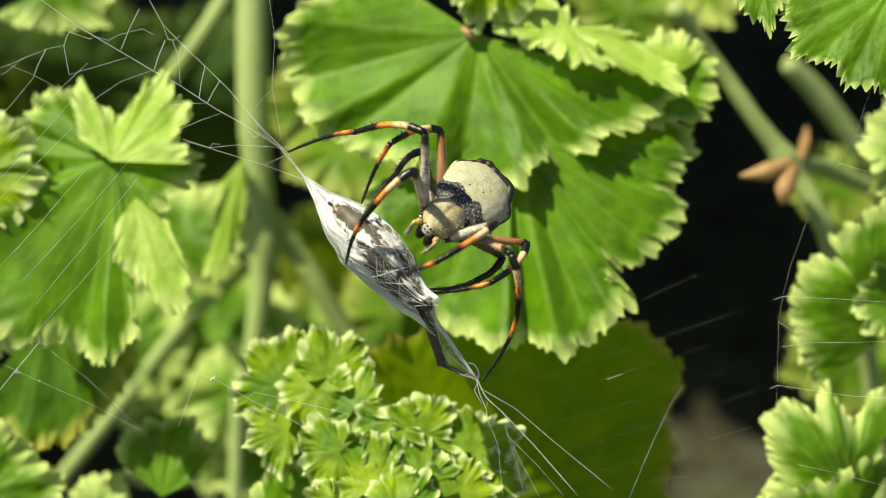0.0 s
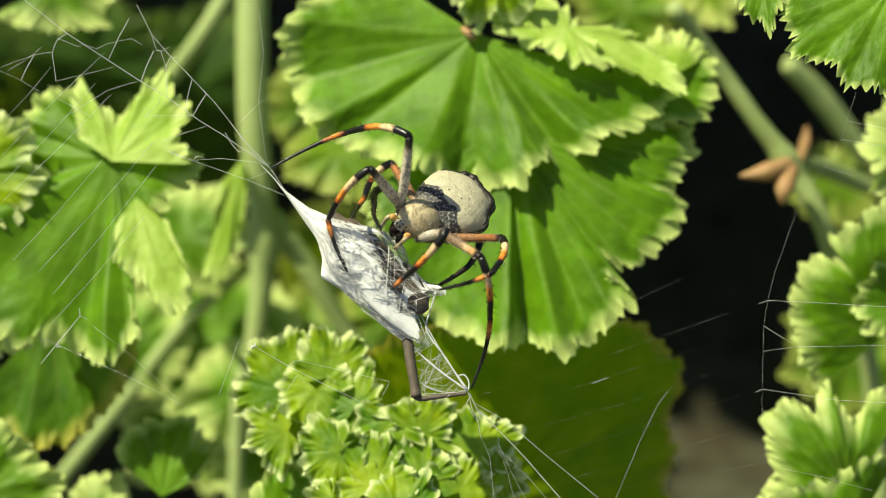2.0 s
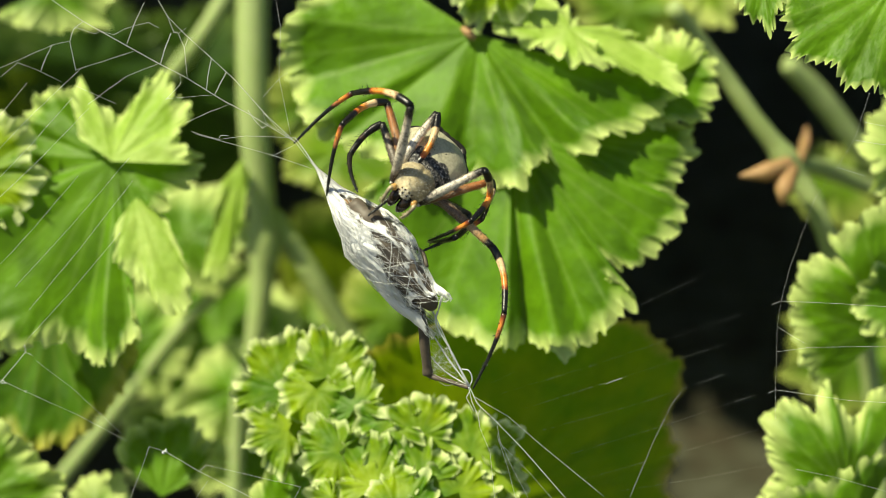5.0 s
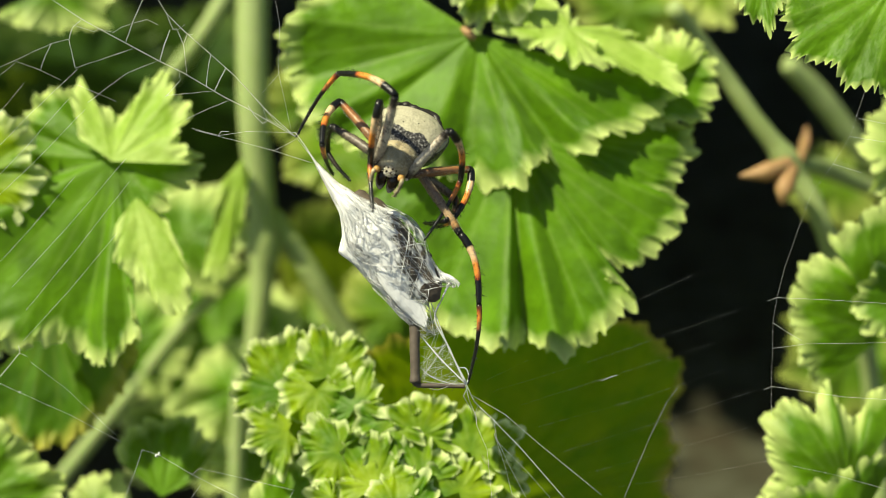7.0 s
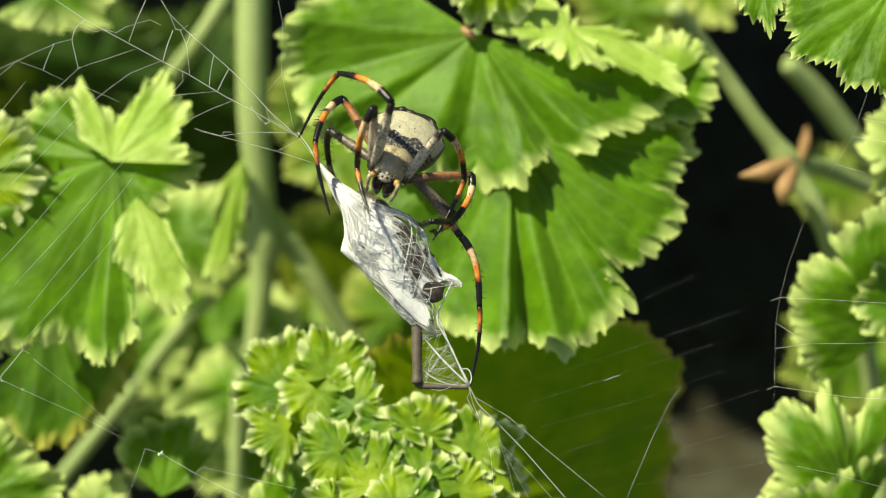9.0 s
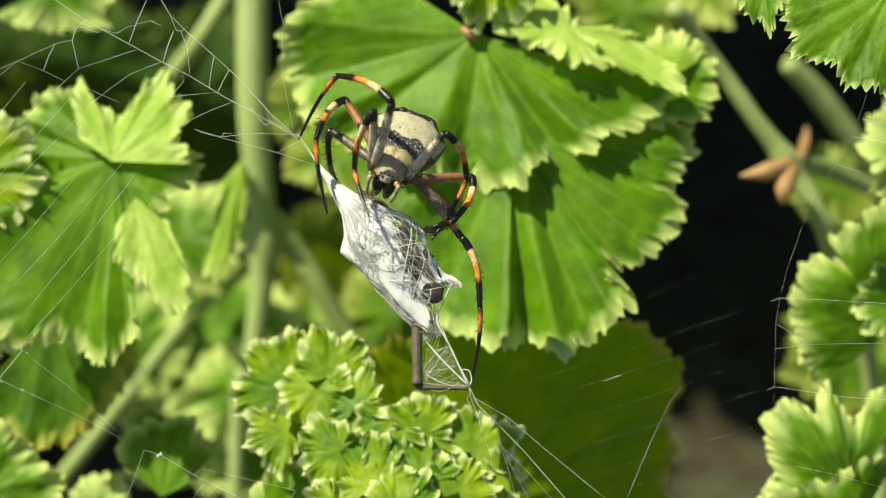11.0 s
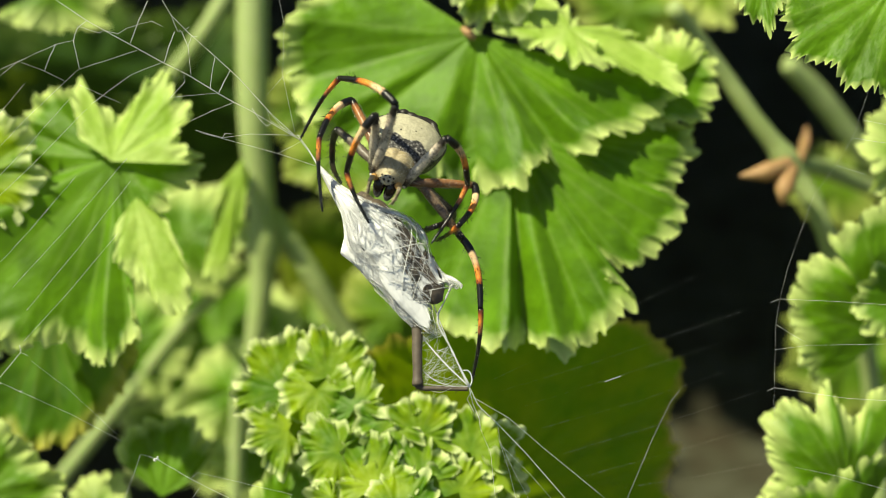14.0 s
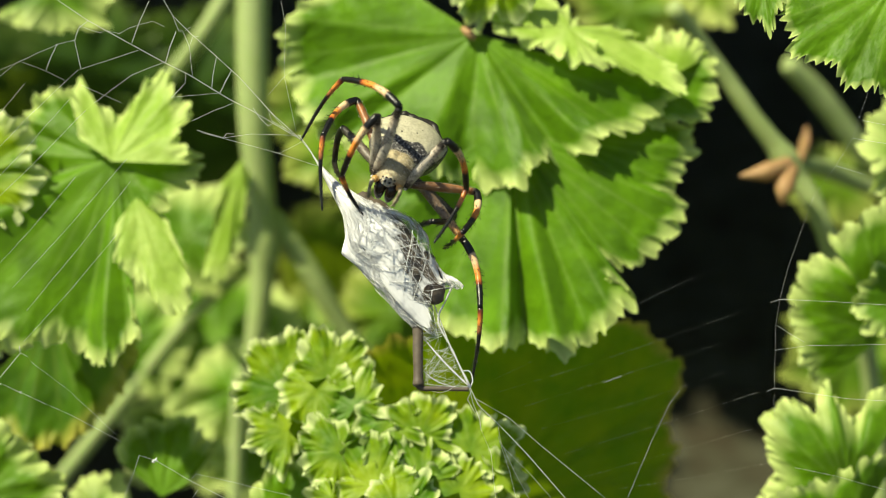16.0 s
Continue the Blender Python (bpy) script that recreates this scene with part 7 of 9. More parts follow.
    walk(LEG_B[1], [
        (0.0, pose(-0.00000, 0.00000, 0.01096, 108.7, -0.0, -0.0)),
        (0.25, pose(0.00000, -0.00000, 0.01096, 116.0, -0.0, -0.0)),
        (0.5, pose(-0.00000, -0.00000, 0.01096, 110.3, -0.0, 0.0)),
        (0.75, pose(-0.00000, 0.00000, 0.01096, 95.7, -0.0, -0.0)),
        (1.0, pose(-0.00000, 0.00000, 0.01096, 81.3, -0.0, 0.0)),
        (1.25, pose(-0.00000, 0.00000, 0.01096, 107.0, -0.0, -0.0)),
        (1.5, pose(0.00000, -0.00000, 0.01096, 135.6, 0.0, -0.0)),
        (1.75, pose(0.00000, 0.00000, 0.01096, 136.7, -0.0, 0.0)),
        (2.0, pose(-0.00000, 0.00000, 0.01096, 134.7, 0.0, 0.0)),
        (2.25, pose(-0.00000, 0.00000, 0.01096, 115.4, 0.0, 0.0)),
        (2.5, pose(-0.00000, 0.00000, 0.01096, 98.8, -0.0, -0.0)),
        (2.75, pose(0.00000, -0.00000, 0.01096, 104.2, 0.0, 0.0)),
        (3.0, pose(-0.00000, 0.00000, 0.01096, 109.6, -0.0, 0.0)),
        (3.25, pose(0.00000, -0.00000, 0.01096, 108.8, 0.0, -0.0)),
        (3.5, pose(-0.00000, 0.00000, 0.01096, 104.2, -0.0, 0.0)),
        (3.75, pose(0.00000, 0.00000, 0.01096, 108.0, 0.0, -0.0)),
        (4.0, pose(0.00000, 0.00000, 0.01096, 111.6, -0.0, -0.0)),
        (4.25, pose(0.00000, 0.00000, 0.01096, 112.1, 0.0, 0.0)),
        (4.75, pose(0.00000, 0.00000, 0.01096, 113.1, 0.0, -0.0)),
        (5.25, pose(-0.00000, 0.00000, 0.01096, 113.9, 0.0, 0.0)),
        (5.75, pose(0.00000, 0.00000, 0.01096, 114.8, -0.0, 0.0)),
        (6.25, pose(-0.00000, -0.00000, 0.01096, 115.7, -0.0, -0.0)),
        (6.75, pose(-0.00000, 0.00000, 0.01096, 121.6, -0.0, -0.0)),
        (7, pose(-0.00000, 0.00000, 0.01096, 127.5, -0.0, -0.0)),
        (7.5, pose(0.00000, -0.00000, 0.01096, 128.8, -0.0, -0.0)),
        (8, pose(-0.00000, -0.00000, 0.01096, 128.9, 0.0, 0.0)),
        (8.5, pose(-0.00000, -0.00000, 0.01096, 126.0, 0.0, -0.0)),
        (9, pose(0.00000, -0.00000, 0.01096, 123.6, 0.0, -0.0)),
        (9.75, pose(-0.00000, -0.00000, 0.01096, 123.6, -0.0, 0.0)),
        (10.5, pose(-0.00000, -0.00000, 0.01096, 123.7, 0.0, 0.0)),
        (11.25, pose(0.00000, 0.00000, 0.01096, 123.9, 0.0, 0.0)),
        (12, pose(-0.00000, -0.00000, 0.01096, 124.0, 0.0, -0.0)),
        (12.5, pose(0.00000, -0.00000, 0.01096, 124.0, -0.0, 0.0)),
        (13.5, pose(0.00000, 0.00000, 0.01096, 124.4, -0.0, -0.0)),
        (14.5, pose(-0.00000, -0.00000, 0.01096, 125.2, 0.0, 0.0)),
        (15.25, pose(0.00000, 0.00000, 0.01096, 125.7, 0.0, 0.0)),
        (16.0, pose(-0.00000, 0.00000, 0.01096, 125.9, 0.0, 0.0)),
    ])
    walk(LEG_B[2], [
        (0.0, pose(-0.00000, -0.00912, 0.00787, -164.5, 42.8, 18.3)),
        (0.25, pose(-0.00000, -0.00865, 0.00673, 160.6, 4.8, 2.4)),
        (0.5, pose(-0.00000, -0.00903, 0.00762, -164.6, -30.8, -12.7)),
        (0.75, pose(-0.00000, -0.00958, 0.01000, -174.9, -35.6, -4.1)),
        (1.0, pose(-0.00000, -0.00952, 0.01241, 169.4, -39.2, 7.2)),
        (1.25, pose(-0.00000, -0.00921, 0.00815, 169.6, -36.6, -13.1)),
        (1.5, pose(0.00000, -0.00674, 0.00408, 175.5, -35.1, -45.8)),
        (1.75, pose(0.00000, -0.00660, 0.00394, 179.6, -36.4, -51.6)),
        (2.0, pose(-0.00000, -0.00684, 0.00418, -179.8, -38.7, -52.6)),
        (2.25, pose(0.00000, -0.00870, 0.00683, 179.8, 57.0, 47.0)),
        (2.5, pose(-0.00000, -0.00951, 0.00948, -150.2, 66.2, 20.6)),
        (2.75, pose(0.00000, -0.00933, 0.00859, -155.8, 54.0, 20.4)),
        (3.0, pose(0.00000, -0.00907, 0.00773, -158.9, 41.2, 18.2)),
        (3.25, pose(-0.00000, -0.00911, 0.00785, -139.4, 59.9, 36.1)),
        (3.5, pose(-0.00000, -0.00933, 0.00859, -104.5, 74.7, 68.2)),
        (3.75, pose(0.00000, -0.00915, 0.00797, -124.4, 67.5, 51.9)),
        (4.0, pose(-0.00000, -0.00895, 0.00742, -141.4, 58.3, 39.9)),
        (4.25, pose(0.00000, -0.00892, 0.00733, -148.6, 55.1, 35.6)),
        (4.75, pose(0.00000, -0.00886, 0.00718, -161.5, 46.3, 26.5)),
        (5.25, pose(-0.00000, -0.00880, 0.00705, -169.9, 35.6, 18.5)),
        (5.75, pose(0.00000, -0.00874, 0.00692, -173.2, 25.9, 13.0)),
        (6.25, pose(-0.00000, -0.00867, 0.00677, -173.4, 20.0, 10.1)),
        (6.75, pose(-0.00000, -0.00820, 0.00591, -138.0, 42.2, 34.0)),
        (7, pose(-0.00000, -0.00764, 0.00509, -88.7, 48.9, 61.9)),
        (7.5, pose(-0.00000, -0.00750, 0.00492, -104.0, 47.8, 62.7)),
        (8, pose(0.00000, -0.00749, 0.00491, -131.4, 45.4, 54.9)),
        (8.5, pose(0.00000, -0.00779, 0.00530, -160.8, 37.4, 33.8)),
        (9, pose(0.00000, -0.00802, 0.00563, -177.3, 27.3, 20.0)),
        (9.75, pose(0.00000, -0.00802, 0.00563, -176.9, 27.4, 20.1)),
        (10.5, pose(-0.00000, -0.00801, 0.00561, -175.9, 28.5, 21.3)),
        (11.25, pose(0.00000, -0.00799, 0.00558, -174.7, 30.0, 22.8)),
        (12, pose(-0.00000, -0.00798, 0.00557, -173.7, 31.3, 24.2)),
        (12.5, pose(0.00000, -0.00798, 0.00557, -173.3, 31.8, 24.8)),
        (13.5, pose(0.00000, -0.00794, 0.00552, -172.9, 32.1, 25.4)),
        (14.5, pose(0.00000, -0.00787, 0.00541, -172.4, 31.7, 25.8)),
        (15.25, pose(0.00000, -0.00782, 0.00534, -172.1, 31.4, 26.0)),
        (16.0, pose(-0.00000, -0.00780, 0.00531, -172.0, 31.2, 26.0)),
    ])
    walk(LEG_E[0], [
        (0.0, pose(-0.00250, 0.00170, -0.00090, -10.9, 23.2, 177.4)),
        (0.25, pose(-0.00250, 0.00170, -0.00090, -8.5, 22.6, -175.4)),
        (0.5, pose(-0.00250, 0.00170, -0.00090, -5.5, 21.7, -167.1)),
        (0.75, pose(-0.00250, 0.00170, -0.00090, 16.9, 28.8, -152.5)),
        (1.0, pose(-0.00250, 0.00170, -0.00090, 44.6, 29.5, -135.4)),
        (1.25, pose(-0.00250, 0.00170, -0.00090, 60.5, 31.9, -142.4)),
        (1.5, pose(-0.00250, 0.00170, -0.00090, 74.3, 33.1, -149.4)),
        (1.75, pose(-0.00250, 0.00170, -0.00090, 51.8, 23.6, -148.7)),
        (2.0, pose(-0.00250, 0.00170, -0.00090, 26.0, 15.6, -139.6)),
        (2.25, pose(-0.00250, 0.00170, -0.00090, 13.7, 10.4, -150.6)),
        (2.5, pose(-0.00250, 0.00170, -0.00090, 10.1, 1.6, -170.8)),
        (2.75, pose(-0.00250, 0.00170, -0.00090, 22.2, -6.5, -161.1)),
        (3.0, pose(-0.00250, 0.00170, -0.00090, 33.7, -15.7, -156.0)),
        (3.25, pose(-0.00250, 0.00170, -0.00090, 46.1, -8.8, -131.8)),
        (3.5, pose(-0.00250, 0.00170, -0.00090, 56.1, -23.8, -96.2)),
        (3.75, pose(-0.00250, 0.00170, -0.00090, 42.3, -12.6, -63.8)),
        (4.0, pose(-0.00250, 0.00170, -0.00090, 44.5, 7.0, -51.3)),
        (4.25, pose(-0.00250, 0.00170, -0.00090, 42.4, 8.6, -50.2)),
        (4.75, pose(-0.00250, 0.00170, -0.00090, 36.1, 8.6, -51.3)),
        (5.25, pose(-0.00250, 0.00170, -0.00090, 28.1, 5.3, -55.4)),
        (5.75, pose(-0.00250, 0.00170, -0.00090, 21.1, 1.1, -61.3)),
        (6.25, pose(-0.00250, 0.00170, -0.00090, 17.3, -1.9, -66.1)),
        (6.75, pose(-0.00250, 0.00170, -0.00090, 17.9, -3.7, -67.1)),
        (7, pose(-0.00250, 0.00170, -0.00090, 19.1, -4.8, -67.0)),
        (7.5, pose(-0.00250, 0.00170, -0.00090, 17.6, -3.4, -67.0)),
        (8, pose(-0.00250, 0.00170, -0.00090, 16.2, -1.7, -66.9)),
        (8.5, pose(-0.00250, 0.00170, -0.00090, 16.7, -0.9, -65.1)),
        (9, pose(-0.00250, 0.00170, -0.00090, 17.4, -0.7, -63.7)),
        (9.75, pose(-0.00250, 0.00170, -0.00090, 18.0, -1.1, -63.1)),
        (10.5, pose(-0.00250, 0.00170, -0.00090, 18.6, -1.9, -62.5)),
        (11.25, pose(-0.00250, 0.00170, -0.00090, 19.3, -2.8, -62.1)),
        (12, pose(-0.00250, 0.00170, -0.00090, 19.7, -3.6, -61.9)),
        (12.5, pose(-0.00250, 0.00170, -0.00090, 19.8, -3.9, -62.1)),
        (13.5, pose(-0.00250, 0.00170, -0.00090, 19.5, -4.3, -63.6)),
        (14.5, pose(-0.00250, 0.00170, -0.00090, 18.8, -4.8, -66.2)),
        (15.25, pose(-0.00250, 0.00170, -0.00090, 18.4, -5.0, -67.9)),
        (16.0, pose(-0.00250, 0.00170, -0.00090, 18.2, -5.1, -68.6)),
    ])
    walk(LEG_E[1], [
        (0.0, pose(0.00000, 0.00000, 0.01079, 108.6, 0.0, -0.0)),
        (0.25, pose(0.00000, -0.00000, 0.01079, 98.5, -0.0, 0.0)),
        (0.5, pose(-0.00000, -0.00000, 0.01079, 87.9, -0.0, 0.0)),
        (0.75, pose(0.00000, 0.00000, 0.01079, 120.7, -0.0, -0.0)),
        (1.0, pose(0.00000, 0.00000, 0.01079, 156.5, -0.0, -0.0)),
        (1.25, pose(0.00000, -0.00000, 0.01079, 142.5, 0.0, -0.0)),
        (1.5, pose(-0.00000, -0.00000, 0.01079, 127.1, -0.0, -0.0)),
        (1.75, pose(0.00000, -0.00000, 0.01079, 134.2, -0.0, 0.0)),
        (2.0, pose(-0.00000, 0.00000, 0.01079, 141.8, 0.0, 0.0)),
        (2.25, pose(-0.00000, 0.00000, 0.01079, 117.1, -0.0, 0.0)),
        (2.5, pose(-0.00000, 0.00000, 0.01079, 94.7, -0.0, -0.0)),
        (2.75, pose(0.00000, 0.00000, 0.01079, 104.4, 0.0, 0.0)),
        (3.0, pose(0.00000, -0.00000, 0.01079, 117.9, -0.0, -0.0)),
        (3.25, pose(0.00000, 0.00000, 0.01079, 129.1, 0.0, -0.0)),
        (3.5, pose(0.00000, 0.00000, 0.01079, 136.1, 0.0, 0.0)),
        (3.75, pose(0.00000, 0.00000, 0.01079, 127.7, -0.0, 0.0)),
        (4.0, pose(0.00000, 0.00000, 0.01079, 116.5, -0.0, 0.0)),
        (4.25, pose(0.00000, 0.00000, 0.01079, 115.2, 0.0, 0.0)),
        (4.75, pose(0.00000, 0.00000, 0.01079, 116.1, -0.0, 0.0)),
        (5.25, pose(0.00000, 0.00000, 0.01079, 121.3, -0.0, 0.0)),
        (5.75, pose(0.00000, 0.00000, 0.01079, 127.9, 0.0, 0.0)),
        (6.25, pose(-0.00000, -0.00000, 0.01079, 132.4, 0.0, -0.0)),
        (6.75, pose(-0.00000, 0.00000, 0.01079, 134.9, -0.0, 0.0)),
        (7, pose(0.00000, -0.00000, 0.01079, 136.6, -0.0, -0.0)),
        (7.5, pose(0.00000, -0.00000, 0.01079, 132.7, -0.0, -0.0)),
        (8, pose(-0.00000, 0.00000, 0.01079, 128.8, -0.0, 0.0)),
        (8.5, pose(0.00000, 0.00000, 0.01079, 129.3, 0.0, -0.0)),
        (9, pose(0.00000, 0.00000, 0.01079, 129.7, -0.0, 0.0)),
        (9.75, pose(-0.00000, 0.00000, 0.01079, 129.2, -0.0, -0.0)),
        (10.5, pose(-0.00000, -0.00000, 0.01079, 128.3, -0.0, -0.0)),
        (11.25, pose(-0.00000, 0.00000, 0.01079, 127.5, -0.0, -0.0)),
        (12, pose(-0.00000, -0.00000, 0.01079, 127.0, -0.0, -0.0)),
        (12.5, pose(0.00000, -0.00000, 0.01079, 126.9, -0.0, -0.0)),
        (13.5, pose(0.00000, 0.00000, 0.01079, 127.7, -0.0, 0.0)),
        (14.5, pose(-0.00000, 0.00000, 0.01079, 129.4, 0.0, 0.0)),
        (15.25, pose(-0.00000, -0.00000, 0.01079, 130.4, -0.0, -0.0)),
        (16.0, pose(0.00000, 0.00000, 0.01079, 130.8, 0.0, 0.0)),
    ])
    walk(LEG_E[2], [
        (0.0, pose(0.00000, -0.00983, 0.00747, -168.6, -4.3, -1.4)),
        (0.25, pose(0.00000, -0.01026, 0.00925, -171.9, -6.2, -0.9)),
        (0.5, pose(-0.00000, -0.01037, 0.01117, -176.0, -8.0, 0.3)),
        (0.75, pose(0.00000, -0.00892, 0.00549, -176.3, -8.3, -5.0)),
        (1.0, pose(0.00000, -0.00414, 0.00128, -176.0, -8.5, -20.1)),
        (1.25, pose(0.00000, -0.00631, 0.00255, 163.2, -19.3, -27.2)),
        (1.5, pose(-0.00000, -0.00828, 0.00454, 156.1, -43.6, -46.0)),
        (1.75, pose(0.00000, -0.00744, 0.00356, 149.6, -8.3, -8.1)),
        (2.0, pose(-0.00000, -0.00642, 0.00264, 170.5, -5.0, -6.3)),
        (2.25, pose(0.00000, -0.00924, 0.00607, -177.2, -17.2, -9.1)),
        (2.5, pose(0.00000, -0.01034, 0.00993, -168.7, -25.0, -2.2)),
        (2.75, pose(0.00000, -0.01005, 0.00821, 153.0, -20.1, -5.4)),
        (3.0, pose(0.00000, -0.00916, 0.00593, -131.5, 54.9, 131.1)),
        (3.25, pose(0.00000, -0.00805, 0.00425, -141.0, 50.8, 96.4)),
        (3.5, pose(0.00000, -0.00719, 0.00331, -161.0, 34.9, 46.4)),
        (3.75, pose(0.00000, -0.00821, 0.00445, -175.3, 20.3, 16.6)),
        (4.0, pose(0.00000, -0.00928, 0.00616, 178.5, 9.5, 4.8)),
        (4.25, pose(0.00000, -0.00939, 0.00637, -179.9, 8.2, 3.9)),
        (4.75, pose(-0.00000, -0.00931, 0.00622, -173.4, 8.6, 4.2)),
        (5.25, pose(-0.00000, -0.00887, 0.00540, -164.2, 11.8, 7.3)),
        (5.75, pose(0.00000, -0.00819, 0.00442, -155.6, 16.3, 13.2)),
        (6.25, pose(-0.00000, -0.00767, 0.00380, -151.3, 20.6, 20.0)),
        (6.75, pose(-0.00000, -0.00735, 0.00347, -152.6, 25.1, 27.8)),
        (7, pose(-0.00000, -0.00713, 0.00326, -152.6, 27.1, 32.6)),
        (7.5, pose(0.00000, -0.00763, 0.00376, -154.6, 28.3, 29.7)),
        (8, pose(-0.00000, -0.00808, 0.00428, -156.7, 28.6, 26.0)),
        (8.5, pose(0.00000, -0.00803, 0.00421, -150.7, 30.8, 29.3)),
        (9, pose(0.00000, -0.00798, 0.00416, -144.3, 32.8, 32.4)),
        (9.75, pose(0.00000, -0.00804, 0.00424, -146.0, 32.2, 30.8)),
        (10.5, pose(-0.00000, -0.00814, 0.00435, -149.7, 30.5, 27.8)),
        (11.25, pose(-0.00000, -0.00823, 0.00447, -153.7, 28.6, 24.7)),
        (12, pose(-0.00000, -0.00829, 0.00455, -156.5, 27.2, 22.7)),
        (12.5, pose(0.00000, -0.00830, 0.00457, -157.0, 27.0, 22.4)),
        (13.5, pose(0.00000, -0.00820, 0.00444, -150.8, 30.1, 26.6)),
        (14.5, pose(-0.00000, -0.00802, 0.00421, -137.1, 35.3, 35.6)),
        (15.25, pose(-0.00000, -0.00790, 0.00407, -127.3, 38.3, 42.1)),
        (16.0, pose(-0.00000, -0.00785, 0.00401, -123.1, 39.3, 45.1)),
    ])
    walk(LEG_F[0], [
        (0.0, pose(-0.00290, 0.00070, -0.00100, -49.3, 82.3, 179.3)),
        (0.25, pose(-0.00290, 0.00070, -0.00100, -52.3, 71.4, 174.1)),
        (0.5, pose(-0.00290, 0.00070, -0.00100, -49.9, 61.9, 173.7)),
        (0.75, pose(-0.00290, 0.00070, -0.00100, -9.7, 88.5, -152.8)),
        (1.0, pose(-0.00290, 0.00070, -0.00100, 135.8, 57.4, -13.5)),
        (1.25, pose(-0.00290, 0.00070, -0.00100, 127.9, 34.4, -33.1)),
        (1.5, pose(-0.00290, 0.00070, -0.00100, 126.9, 16.9, -48.9)),
        (1.75, pose(-0.00290, 0.00070, -0.00100, 100.3, 61.2, -45.4)),
        (2.0, pose(-0.00290, 0.00070, -0.00100, -43.4, 62.7, -173.3)),
        (2.25, pose(-0.00290, 0.00070, -0.00100, -38.4, 67.9, -178.2)),
        (2.5, pose(-0.00290, 0.00070, -0.00100, 13.2, 70.4, -135.9)),
        (2.75, pose(-0.00290, 0.00070, -0.00100, -26.5, 62.3, -177.4)),
        (3.0, pose(-0.00290, 0.00070, -0.00100, -49.0, 45.5, 157.6)),
        (3.25, pose(-0.00290, 0.00070, -0.00100, -3.1, 70.5, -142.8)),
        (3.5, pose(-0.00290, 0.00070, -0.00100, 67.4, 48.1, -61.3)),
        (3.75, pose(-0.00290, 0.00070, -0.00100, 16.8, 63.4, -108.0)),
        (4.0, pose(-0.00290, 0.00070, -0.00100, -32.4, 51.5, -153.3)),
        (4.25, pose(-0.00290, 0.00070, -0.00100, -33.4, 52.3, -155.5)),
        (4.75, pose(-0.00290, 0.00070, -0.00100, -36.7, 56.9, -162.6)),
        (5.25, pose(-0.00290, 0.00070, -0.00100, -44.9, 64.0, -174.4)),
        (5.75, pose(-0.00290, 0.00070, -0.00100, -61.9, 71.0, 167.0)),
        (6.25, pose(-0.00290, 0.00070, -0.00100, -85.5, 75.9, 143.6)),
        (6.75, pose(-0.00290, 0.00070, -0.00100, 108.1, 74.0, -23.3)),
        (7, pose(-0.00290, 0.00070, -0.00100, 103.5, 55.6, -30.3)),
        (7.5, pose(-0.00290, 0.00070, -0.00100, 104.9, 66.4, -30.4)),
        (8, pose(-0.00290, 0.00070, -0.00100, 109.7, 78.0, -27.2)),
        (8.5, pose(-0.00290, 0.00070, -0.00100, 102.7, 71.6, -34.4)),
        (9, pose(-0.00290, 0.00070, -0.00100, 99.6, 65.3, -37.8)),
        (9.75, pose(-0.00290, 0.00070, -0.00100, 100.3, 66.5, -37.3)),
        (10.5, pose(-0.00290, 0.00070, -0.00100, 102.5, 69.4, -35.4)),
        (11.25, pose(-0.00290, 0.00070, -0.00100, 106.4, 72.9, -31.9)),
        (12, pose(-0.00290, 0.00070, -0.00100, 111.8, 75.8, -27.0)),
        (12.5, pose(-0.00290, 0.00070, -0.00100, 115.2, 76.9, -24.0)),
        (13.5, pose(-0.00290, 0.00070, -0.00100, 123.1, 78.0, -17.9)),
        (14.5, pose(-0.00290, 0.00070, -0.00100, 133.3, 78.6, -10.4)),
        (15.25, pose(-0.00290, 0.00070, -0.00100, 139.4, 78.7, -5.9)),
        (16.0, pose(-0.00290, 0.00070, -0.00100, 141.8, 78.7, -4.1)),
    ])
